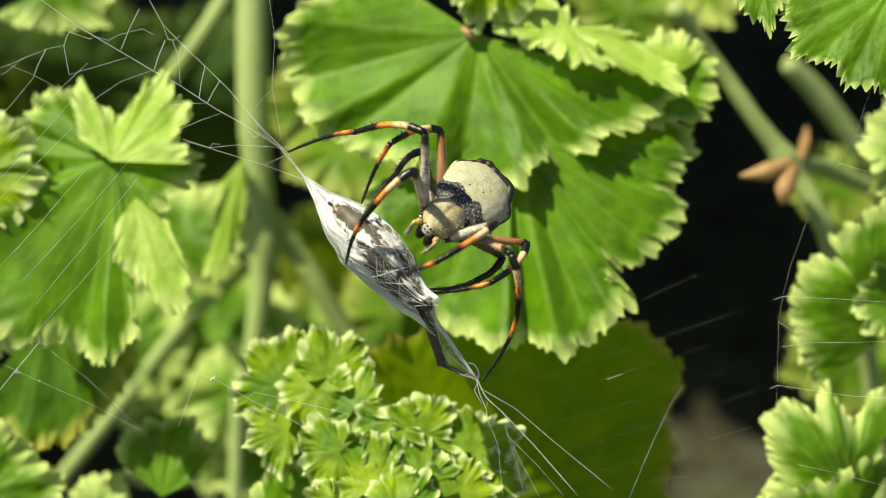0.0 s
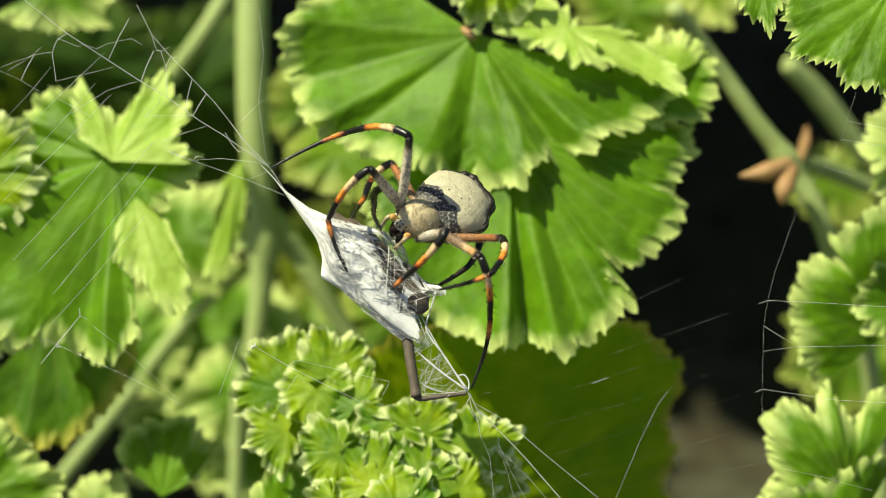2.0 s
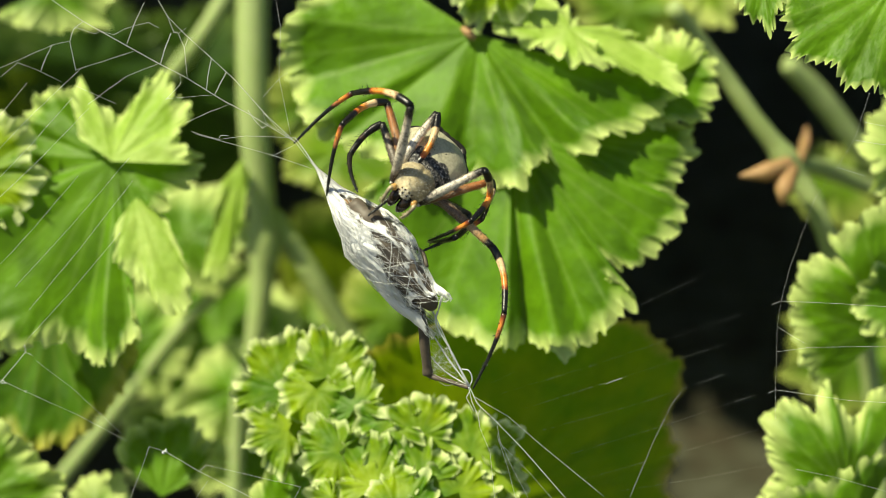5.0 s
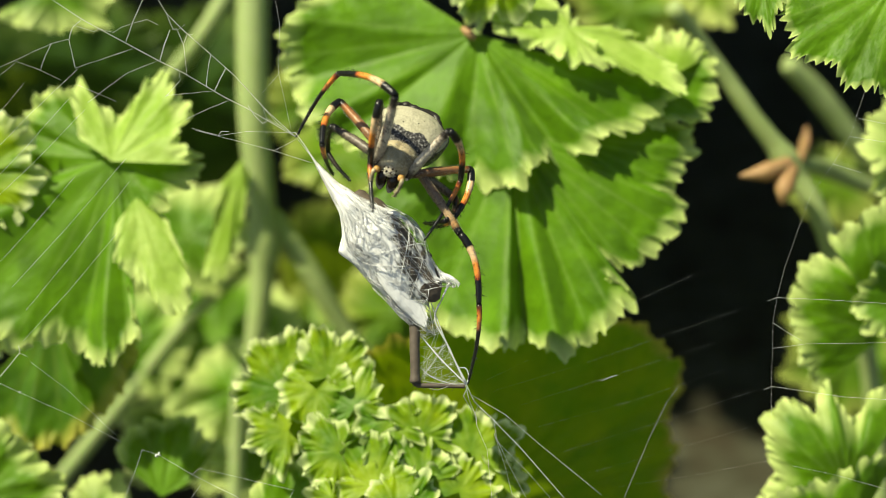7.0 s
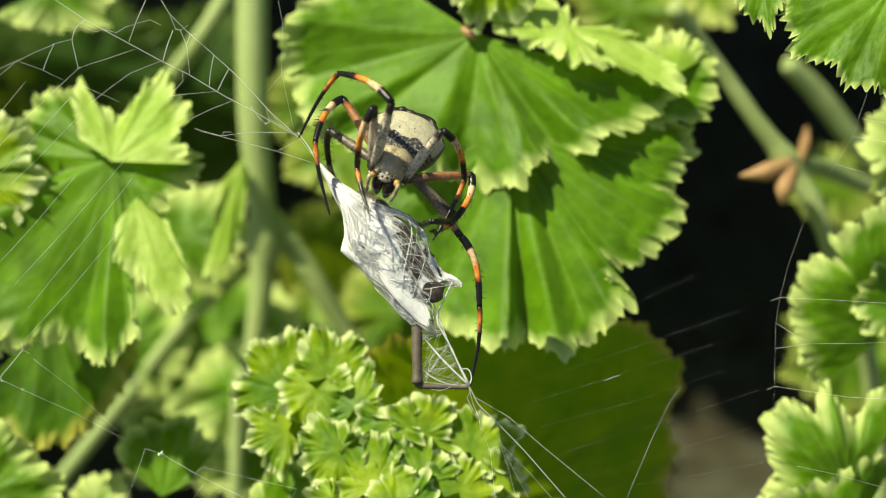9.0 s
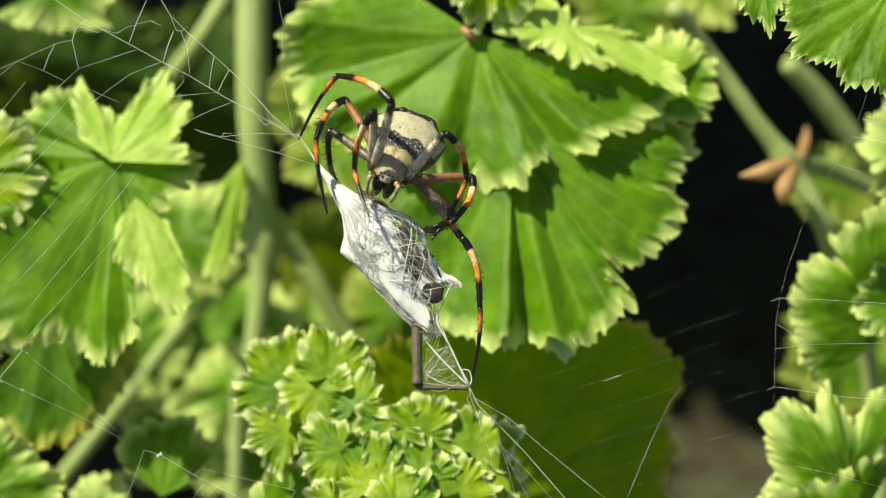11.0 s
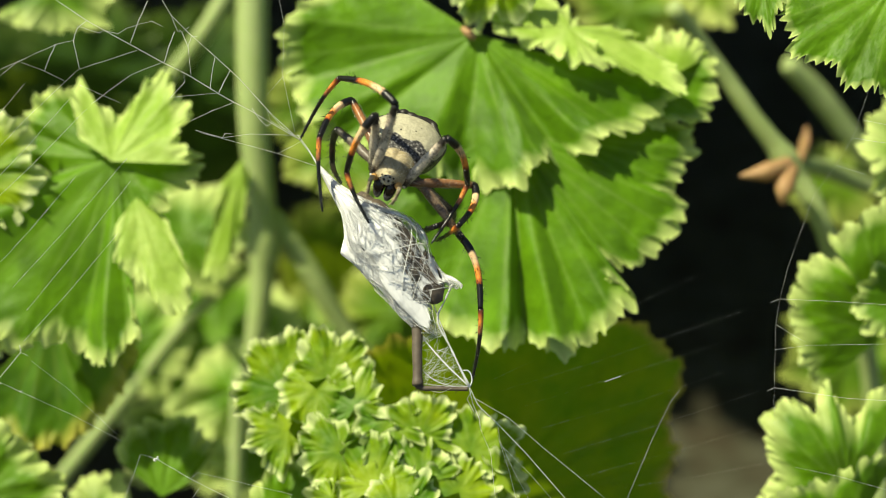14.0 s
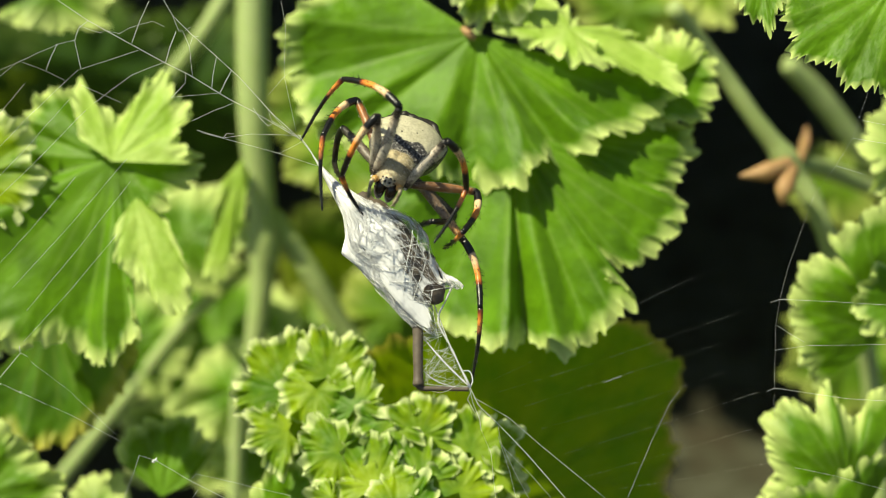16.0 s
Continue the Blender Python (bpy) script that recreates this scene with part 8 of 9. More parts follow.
    walk(LEG_F[1], [
        (0.0, pose(0.00000, 0.00000, 0.01121, 130.0, 0.0, 0.0)),
        (0.25, pose(0.00000, 0.00000, 0.01121, 122.4, 0.0, 0.0)),
        (0.5, pose(-0.00000, 0.00000, 0.01120, 112.7, 0.0, 0.0)),
        (0.75, pose(0.00000, -0.00000, 0.01121, 110.3, 0.0, 0.0)),
        (1.0, pose(0.00000, -0.00000, 0.01121, 109.8, -0.0, 0.0)),
        (1.25, pose(0.00000, 0.00000, 0.01120, 97.5, -0.0, -0.0)),
        (1.5, pose(-0.00000, 0.00000, 0.01120, 85.2, -0.0, 0.0)),
        (1.75, pose(-0.00000, -0.00000, 0.01121, 101.5, 0.0, 0.0)),
        (2.0, pose(0.00000, 0.00000, 0.01120, 100.1, -0.0, -0.0)),
        (2.25, pose(-0.00000, 0.00000, 0.01120, 111.1, 0.0, 0.0)),
        (2.5, pose(0.00000, 0.00000, 0.01120, 114.7, 0.0, 0.0)),
        (2.75, pose(0.00000, 0.00000, 0.01120, 127.3, -0.0, 0.0)),
        (3.0, pose(-0.00000, 0.00000, 0.01120, 135.1, -0.0, -0.0)),
        (3.25, pose(0.00000, 0.00000, 0.01121, 140.3, -0.0, -0.0)),
        (3.5, pose(-0.00000, -0.00000, 0.01121, 140.9, 0.0, -0.0)),
        (3.75, pose(0.00000, -0.00000, 0.01121, 139.0, 0.0, 0.0)),
        (4.0, pose(0.00000, 0.00000, 0.01120, 134.8, -0.0, 0.0)),
        (4.25, pose(-0.00000, 0.00000, 0.01120, 134.6, 0.0, -0.0)),
        (4.75, pose(0.00000, 0.00000, 0.01120, 135.5, -0.0, -0.0)),
        (5.25, pose(-0.00000, 0.00000, 0.01120, 137.7, -0.0, -0.0)),
        (5.75, pose(0.00000, 0.00000, 0.01121, 140.6, -0.0, -0.0)),
        (6.25, pose(0.00000, 0.00000, 0.01121, 143.3, 0.0, 0.0)),
        (6.75, pose(0.00000, 0.00000, 0.01120, 139.6, -0.0, -0.0)),
        (7, pose(-0.00000, 0.00000, 0.01121, 129.2, -0.0, 0.0)),
        (7.5, pose(0.00000, 0.00000, 0.01120, 131.7, 0.0, 0.0)),
        (8, pose(0.00000, 0.00000, 0.01120, 133.2, -0.0, -0.0)),
        (8.5, pose(0.00000, 0.00000, 0.01120, 131.7, 0.0, 0.0)),
        (9, pose(-0.00000, 0.00000, 0.01120, 129.9, -0.0, -0.0)),
        (9.75, pose(0.00000, -0.00000, 0.01121, 130.1, 0.0, 0.0)),
        (10.5, pose(-0.00000, 0.00000, 0.01120, 130.7, -0.0, 0.0)),
        (11.25, pose(0.00000, -0.00000, 0.01120, 131.2, 0.0, 0.0)),
        (12, pose(0.00000, 0.00000, 0.01120, 131.2, 0.0, 0.0)),
        (12.5, pose(0.00000, -0.00000, 0.01121, 130.8, 0.0, 0.0)),
        (13.5, pose(-0.00000, 0.00000, 0.01120, 128.3, -0.0, 0.0)),
        (14.5, pose(0.00000, -0.00000, 0.01120, 124.4, 0.0, -0.0)),
        (15.25, pose(-0.00000, 0.00000, 0.01121, 121.9, -0.0, 0.0)),
        (16.0, pose(0.00000, -0.00000, 0.01121, 120.9, 0.0, 0.0)),
    ])
    walk(LEG_F[2], [
        (0.0, pose(0.00000, -0.00712, 0.00523, -154.4, -30.4, -29.5)),
        (0.25, pose(0.00000, -0.00785, 0.00622, -152.8, -31.6, -23.0)),
        (0.5, pose(-0.00000, -0.00858, 0.00762, -147.1, -36.3, -17.8)),
        (0.75, pose(0.00000, -0.00872, 0.00798, -125.1, -54.3, -31.0)),
        (1.0, pose(0.00000, -0.00875, 0.00806, -95.9, -66.5, -55.6)),
        (1.25, pose(0.00000, -0.00922, 0.00998, -165.2, -73.6, -26.8)),
        (1.5, pose(0.00000, -0.00926, 0.01198, 131.1, -44.9, 4.8)),
        (1.75, pose(-0.00000, -0.00911, 0.00936, -179.8, -45.7, -12.0)),
        (2.0, pose(0.00000, -0.00915, 0.00957, -153.3, -31.7, -6.3)),
        (2.25, pose(-0.00000, -0.00867, 0.00786, -130.9, -56.6, -35.8)),
        (2.5, pose(0.00000, -0.00844, 0.00732, -83.1, -65.0, -99.6)),
        (2.75, pose(0.00000, -0.00739, 0.00557, -103.6, -51.1, -71.1)),
        (3.0, pose(-0.00000, -0.00657, 0.00463, -114.9, -36.0, -46.7)),
        (3.25, pose(0.00000, -0.00594, 0.00406, -92.1, -38.2, -71.3)),
        (3.5, pose(-0.00000, -0.00587, 0.00400, -68.5, -38.6, -101.3)),
        (3.75, pose(0.00000, -0.00610, 0.00419, -97.7, -38.6, -66.7)),
        (4.0, pose(0.00000, -0.00659, 0.00465, -122.1, -29.8, -34.7)),
        (4.25, pose(0.00000, -0.00662, 0.00468, -121.7, -30.0, -34.8)),
        (4.75, pose(0.00000, -0.00651, 0.00457, -118.4, -30.3, -36.5)),
        (5.25, pose(-0.00000, -0.00626, 0.00433, -112.4, -30.3, -39.9)),
        (5.75, pose(0.00000, -0.00590, 0.00402, -104.5, -30.0, -44.5)),
        (6.25, pose(0.00000, -0.00555, 0.00375, -96.0, -30.1, -51.1)),
        (6.75, pose(-0.00000, -0.00603, 0.00413, -75.3, -40.3, -84.3)),
        (7, pose(-0.00000, -0.00721, 0.00533, -56.6, -49.2, -109.1)),
        (7.5, pose(0.00000, -0.00694, 0.00502, -67.0, -48.2, -93.4)),
        (8, pose(0.00000, -0.00678, 0.00485, -76.8, -46.2, -77.8)),
        (8.5, pose(-0.00000, -0.00694, 0.00502, -73.9, -48.1, -84.2)),
        (9, pose(-0.00000, -0.00713, 0.00524, -70.7, -50.1, -90.5)),
        (9.75, pose(0.00000, -0.00711, 0.00521, -71.5, -49.9, -89.0)),
        (10.5, pose(-0.00000, -0.00704, 0.00514, -73.1, -49.2, -85.5)),
        (11.25, pose(0.00000, -0.00699, 0.00508, -74.9, -48.5, -81.5)),
        (12, pose(0.00000, -0.00699, 0.00508, -76.1, -48.2, -78.4)),
        (12.5, pose(0.00000, -0.00703, 0.00512, -76.3, -48.5, -77.5)),
        (13.5, pose(-0.00000, -0.00730, 0.00544, -74.3, -51.2, -78.8)),
        (14.5, pose(0.00000, -0.00767, 0.00595, -69.4, -55.4, -82.8)),
        (15.25, pose(-0.00000, -0.00789, 0.00629, -65.4, -58.0, -86.3)),
        (16.0, pose(0.00000, -0.00798, 0.00643, -63.4, -59.1, -88.0)),
    ])
    walk(LEG_H[0], [
        (0.0, pose(-0.00270, -0.00070, -0.00100, 137.8, 60.3, -7.9)),
        (0.25, pose(-0.00270, -0.00070, -0.00100, 160.6, 69.0, 21.3)),
        (0.5, pose(-0.00270, -0.00070, -0.00100, -162.0, 71.7, 65.9)),
        (0.75, pose(-0.00270, -0.00070, -0.00100, 128.7, 62.3, -15.0)),
        (1.0, pose(-0.00270, -0.00070, -0.00100, 123.4, 35.7, -39.1)),
        (1.25, pose(-0.00270, -0.00070, -0.00100, 126.5, 30.5, -26.2)),
        (1.5, pose(-0.00270, -0.00070, -0.00100, 125.3, 28.4, -11.9)),
        (1.75, pose(-0.00270, -0.00070, -0.00100, 120.6, 53.4, 5.1)),
        (2.0, pose(-0.00270, -0.00070, -0.00100, 154.6, 76.0, 50.2)),
        (2.25, pose(-0.00270, -0.00070, -0.00100, -77.8, 77.1, 134.5)),
        (2.5, pose(-0.00270, -0.00070, -0.00100, -11.6, 66.2, 158.5)),
        (2.75, pose(-0.00270, -0.00070, -0.00100, -20.1, 60.0, 149.0)),
        (3.0, pose(-0.00270, -0.00070, -0.00100, -29.1, 55.9, 140.9)),
        (3.25, pose(-0.00270, -0.00070, -0.00100, -84.6, 82.6, 105.0)),
        (3.5, pose(-0.00270, -0.00070, -0.00100, 134.4, 62.4, -12.7)),
        (3.75, pose(-0.00270, -0.00070, -0.00100, 128.9, 78.1, -9.3)),
        (4.0, pose(-0.00270, -0.00070, -0.00100, -91.8, 87.7, 138.7)),
        (4.25, pose(-0.00270, -0.00070, -0.00100, -120.2, 87.5, 108.5)),
        (4.75, pose(-0.00270, -0.00070, -0.00100, 177.0, 82.4, 39.4)),
        (5.25, pose(-0.00270, -0.00070, -0.00100, 169.6, 71.5, 24.3)),
        (5.75, pose(-0.00270, -0.00070, -0.00100, 171.4, 59.9, 19.1)),
        (6.25, pose(-0.00270, -0.00070, -0.00100, 173.7, 52.2, 17.1)),
        (6.75, pose(-0.00270, -0.00070, -0.00100, 173.2, 55.0, 16.1)),
        (7, pose(-0.00270, -0.00070, -0.00100, 172.5, 59.4, 14.6)),
        (7.5, pose(-0.00270, -0.00070, -0.00100, -178.8, 59.4, 18.5)),
        (8, pose(-0.00270, -0.00070, -0.00100, -168.4, 58.5, 22.6)),
        (8.5, pose(-0.00270, -0.00070, -0.00100, -157.5, 61.8, 24.8)),
        (9, pose(-0.00270, -0.00070, -0.00100, -149.5, 64.6, 27.2)),
        (9.75, pose(-0.00270, -0.00070, -0.00100, -153.9, 64.5, 24.6)),
        (10.5, pose(-0.00270, -0.00070, -0.00100, -163.4, 63.5, 19.4)),
        (11.25, pose(-0.00270, -0.00070, -0.00100, -173.2, 61.8, 14.6)),
        (12, pose(-0.00270, -0.00070, -0.00100, -179.5, 60.2, 12.0)),
        (12.5, pose(-0.00270, -0.00070, -0.00100, 179.1, 59.8, 11.5)),
        (13.5, pose(-0.00270, -0.00070, -0.00100, -179.9, 59.8, 12.2)),
        (14.5, pose(-0.00270, -0.00070, -0.00100, -177.6, 59.9, 13.8)),
        (15.25, pose(-0.00270, -0.00070, -0.00100, -176.0, 59.9, 15.1)),
        (16.0, pose(-0.00270, -0.00070, -0.00100, -175.3, 59.9, 15.6)),
    ])
    walk(LEG_H[1], [
        (0.0, pose(0.00000, -0.00000, 0.00871, 122.9, 0.0, 0.0)),
        (0.25, pose(-0.00000, 0.00000, 0.00872, 122.0, -0.0, -0.0)),
        (0.5, pose(0.00000, 0.00000, 0.00872, 119.6, -0.0, 0.0)),
        (0.75, pose(0.00000, 0.00000, 0.00872, 115.3, -0.0, -0.0)),
        (1.0, pose(0.00000, -0.00000, 0.00872, 111.2, 0.0, 0.0)),
        (1.25, pose(0.00000, 0.00000, 0.00871, 114.7, 0.0, 0.0)),
        (1.5, pose(0.00000, -0.00000, 0.00872, 120.4, -0.0, -0.0)),
        (1.75, pose(-0.00000, 0.00000, 0.00871, 126.4, 0.0, 0.0)),
        (2.0, pose(-0.00000, 0.00000, 0.00872, 128.2, 0.0, 0.0)),
        (2.25, pose(0.00000, -0.00000, 0.00872, 102.2, -0.0, 0.0)),
        (2.5, pose(-0.00000, 0.00000, 0.00871, 77.3, -0.0, 0.0)),
        (2.75, pose(0.00000, -0.00000, 0.00871, 81.8, -0.0, 0.0)),
        (3.0, pose(0.00000, -0.00000, 0.00871, 86.4, 0.0, -0.0)),
        (3.25, pose(0.00000, 0.00000, 0.00872, 102.3, -0.0, -0.0)),
        (3.5, pose(-0.00000, -0.00000, 0.00872, 120.7, -0.0, -0.0)),
        (3.75, pose(0.00000, 0.00000, 0.00872, 125.3, -0.0, 0.0)),
        (4.0, pose(-0.00000, -0.00000, 0.00872, 130.5, 0.0, 0.0)),
        (4.25, pose(-0.00000, 0.00000, 0.00872, 130.1, 0.0, 0.0)),
        (4.75, pose(0.00000, 0.00000, 0.00872, 127.3, 0.0, 0.0)),
        (5.25, pose(-0.00000, 0.00000, 0.00872, 123.2, -0.0, -0.0)),
        (5.75, pose(0.00000, -0.00000, 0.00872, 119.4, 0.0, 0.0)),
        (6.25, pose(0.00000, 0.00000, 0.00872, 117.1, -0.0, -0.0)),
        (6.75, pose(0.00000, -0.00000, 0.00872, 114.5, -0.0, -0.0)),
        (7, pose(0.00000, -0.00000, 0.00872, 111.9, 0.0, 0.0)),
        (7.5, pose(0.00000, 0.00000, 0.00872, 109.8, -0.0, -0.0)),
        (8, pose(0.00000, 0.00000, 0.00872, 108.8, -0.0, -0.0)),
        (8.5, pose(0.00000, 0.00000, 0.00872, 109.7, 0.0, -0.0)),
        (9, pose(-0.00000, -0.00000, 0.00871, 110.9, 0.0, 0.0)),
        (9.75, pose(0.00000, -0.00000, 0.00872, 111.0, 0.0, 0.0)),
        (10.5, pose(0.00000, -0.00000, 0.00871, 111.2, 0.0, -0.0)),
        (11.25, pose(0.00000, -0.00000, 0.00871, 111.2, -0.0, -0.0)),
        (12, pose(0.00000, -0.00000, 0.00872, 111.1, -0.0, 0.0)),
        (12.5, pose(-0.00000, 0.00000, 0.00872, 111.1, 0.0, 0.0)),
        (13.5, pose(0.00000, -0.00000, 0.00872, 114.2, -0.0, -0.0)),
        (14.5, pose(0.00000, 0.00000, 0.00872, 120.5, -0.0, -0.0)),
        (15.25, pose(0.00000, -0.00000, 0.00872, 124.7, -0.0, -0.0)),
        (16.0, pose(-0.00000, 0.00000, 0.00872, 126.5, -0.0, -0.0)),
    ])
    walk(LEG_H[2], [
        (0.0, pose(0.00000, -0.00557, 0.00511, 150.4, 6.1, 4.0)),
        (0.25, pose(0.00000, -0.00563, 0.00520, 151.3, 4.4, 2.7)),
        (0.5, pose(0.00000, -0.00577, 0.00544, 151.9, 4.2, 2.4)),
        (0.75, pose(0.00000, -0.00600, 0.00588, 161.9, -32.5, -17.5)),
        (1.0, pose(0.00000, -0.00619, 0.00631, -171.4, -55.1, -33.8)),
        (1.25, pose(0.00000, -0.00603, 0.00594, -140.4, -62.0, -59.8)),
        (1.5, pose(-0.00000, -0.00573, 0.00536, -102.5, -59.6, -92.9)),
        (1.75, pose(-0.00000, -0.00534, 0.00478, -113.1, -53.2, -80.2)),
        (2.0, pose(-0.00000, -0.00522, 0.00461, -130.4, -47.7, -59.9)),
        (2.25, pose(0.00000, -0.00649, 0.00732, -144.4, -71.7, -40.6)),
        (2.5, pose(0.00000, -0.00648, 0.01018, 113.0, -76.6, 71.3)),
        (2.75, pose(0.00000, -0.00657, 0.00967, 120.0, -80.7, 61.8)),
        (3.0, pose(0.00000, -0.00663, 0.00913, 142.3, -84.2, 37.8)),
        (3.25, pose(0.00000, -0.00649, 0.00730, -44.8, -76.5, -114.8)),
        (3.5, pose(-0.00000, -0.00571, 0.00533, -34.7, -58.2, -107.4)),
        (3.75, pose(0.00000, -0.00542, 0.00488, -61.7, -54.7, -88.1)),
        (4.0, pose(-0.00000, -0.00505, 0.00440, -82.9, -48.4, -74.4)),
        (4.25, pose(0.00000, -0.00508, 0.00444, -82.1, -48.8, -74.0)),
        (4.75, pose(0.00000, -0.00528, 0.00469, -75.3, -51.9, -76.4)),
        (5.25, pose(-0.00000, -0.00556, 0.00508, -63.1, -56.6, -82.6)),
        (5.75, pose(0.00000, -0.00578, 0.00546, -48.0, -60.6, -91.6)),
        (6.25, pose(0.00000, -0.00591, 0.00569, -36.4, -62.6, -98.9)),
        (6.75, pose(0.00000, -0.00604, 0.00596, -43.8, -65.4, -93.1)),
        (7, pose(0.00000, -0.00616, 0.00624, -55.5, -68.0, -83.7)),
        (7.5, pose(0.00000, -0.00625, 0.00647, -46.1, -70.2, -89.0)),
        (8, pose(0.00000, -0.00628, 0.00657, -42.6, -71.1, -87.1)),
        (8.5, pose(0.00000, -0.00625, 0.00648, -78.8, -65.2, -50.9)),
        (9, pose(-0.00000, -0.00620, 0.00634, -93.4, -58.1, -38.0)),
        (9.75, pose(0.00000, -0.00620, 0.00633, -89.8, -60.0, -41.9)),
        (10.5, pose(0.00000, -0.00619, 0.00632, -79.0, -64.3, -53.5)),
        (11.25, pose(0.00000, -0.00619, 0.00632, -62.3, -67.8, -71.5)),
        (12, pose(0.00000, -0.00619, 0.00632, -47.5, -68.8, -87.6)),
        (12.5, pose(-0.00000, -0.00619, 0.00632, -44.0, -68.9, -91.4)),
        (13.5, pose(-0.00000, -0.00606, 0.00600, -51.8, -65.7, -82.6)),
        (14.5, pose(0.00000, -0.00572, 0.00535, -62.6, -57.9, -70.0)),
        (15.25, pose(0.00000, -0.00546, 0.00493, -67.1, -52.4, -64.2)),
        (16.0, pose(0.00000, -0.00534, 0.00476, -68.5, -50.0, -62.1)),
    ])
    walk(LEG_G[0], [
        (0.0, pose(-0.00220, -0.00180, -0.00090, 48.7, -1.7, -102.2)),
        (0.25, pose(-0.00220, -0.00180, -0.00090, 42.9, 0.1, -98.6)),
        (0.5, pose(-0.00220, -0.00180, -0.00090, 37.0, 2.1, -94.2)),
        (0.75, pose(-0.00220, -0.00180, -0.00090, 56.9, -7.5, -94.7)),
        (1.0, pose(-0.00220, -0.00180, -0.00090, 79.6, -13.8, -100.3)),
        (1.25, pose(-0.00220, -0.00180, -0.00090, 82.2, -11.5, -103.7)),
        (1.5, pose(-0.00220, -0.00180, -0.00090, 83.1, -10.3, -107.5)),
        (1.75, pose(-0.00220, -0.00180, -0.00090, 70.0, -13.2, -99.6)),
        (2.0, pose(-0.00220, -0.00180, -0.00090, 54.1, -10.6, -92.2)),
        (2.25, pose(-0.00220, -0.00180, -0.00090, 51.9, 1.5, -107.8)),
        (2.5, pose(-0.00220, -0.00180, -0.00090, 42.9, 30.5, -142.7)),
        (2.75, pose(-0.00220, -0.00180, -0.00090, 32.9, 34.4, -158.5)),
        (3.0, pose(-0.00220, -0.00180, -0.00090, 24.6, 37.5, -171.1)),
        (3.25, pose(-0.00220, -0.00180, -0.00090, 39.2, 62.6, -151.3)),
        (3.5, pose(-0.00220, -0.00180, -0.00090, 92.4, 63.3, -86.7)),
        (3.75, pose(-0.00220, -0.00180, -0.00090, 69.0, 68.4, -106.8)),
        (4.0, pose(-0.00220, -0.00180, -0.00090, 42.2, 69.4, -131.5)),
        (4.25, pose(-0.00220, -0.00180, -0.00090, 46.1, 69.5, -128.8)),
        (4.75, pose(-0.00220, -0.00180, -0.00090, 65.4, 71.9, -114.6)),
        (5.25, pose(-0.00220, -0.00180, -0.00090, 100.9, 73.5, -86.4)),
        (5.75, pose(-0.00220, -0.00180, -0.00090, 135.8, 70.4, -58.8)),
        (6.25, pose(-0.00220, -0.00180, -0.00090, 153.8, 65.7, -46.6)),
        (6.75, pose(-0.00220, -0.00180, -0.00090, 135.4, 55.6, -73.4)),
        (7, pose(-0.00220, -0.00180, -0.00090, 120.1, 38.0, -96.5)),
        (7.5, pose(-0.00220, -0.00180, -0.00090, 121.9, 42.1, -89.6)),
        (8, pose(-0.00220, -0.00180, -0.00090, 122.9, 44.6, -83.9)),
        (8.5, pose(-0.00220, -0.00180, -0.00090, 124.2, 44.9, -83.6)),
        (9, pose(-0.00220, -0.00180, -0.00090, 125.5, 45.2, -83.3)),
        (9.75, pose(-0.00220, -0.00180, -0.00090, 125.5, 45.2, -83.3)),
        (10.5, pose(-0.00220, -0.00180, -0.00090, 125.5, 45.2, -83.3)),
        (11.25, pose(-0.00220, -0.00180, -0.00090, 125.4, 45.2, -83.3)),
        (12, pose(-0.00220, -0.00180, -0.00090, 125.3, 45.2, -83.3)),
        (12.5, pose(-0.00220, -0.00180, -0.00090, 125.3, 45.2, -83.3)),
        (13.5, pose(-0.00220, -0.00180, -0.00090, 130.6, 51.4, -76.1)),
        (14.5, pose(-0.00220, -0.00180, -0.00090, 146.8, 61.1, -56.6)),
        (15.25, pose(-0.00220, -0.00180, -0.00090, 160.9, 64.8, -40.8)),
        (16.0, pose(-0.00220, -0.00180, -0.00090, 167.1, 65.6, -33.9)),
    ])
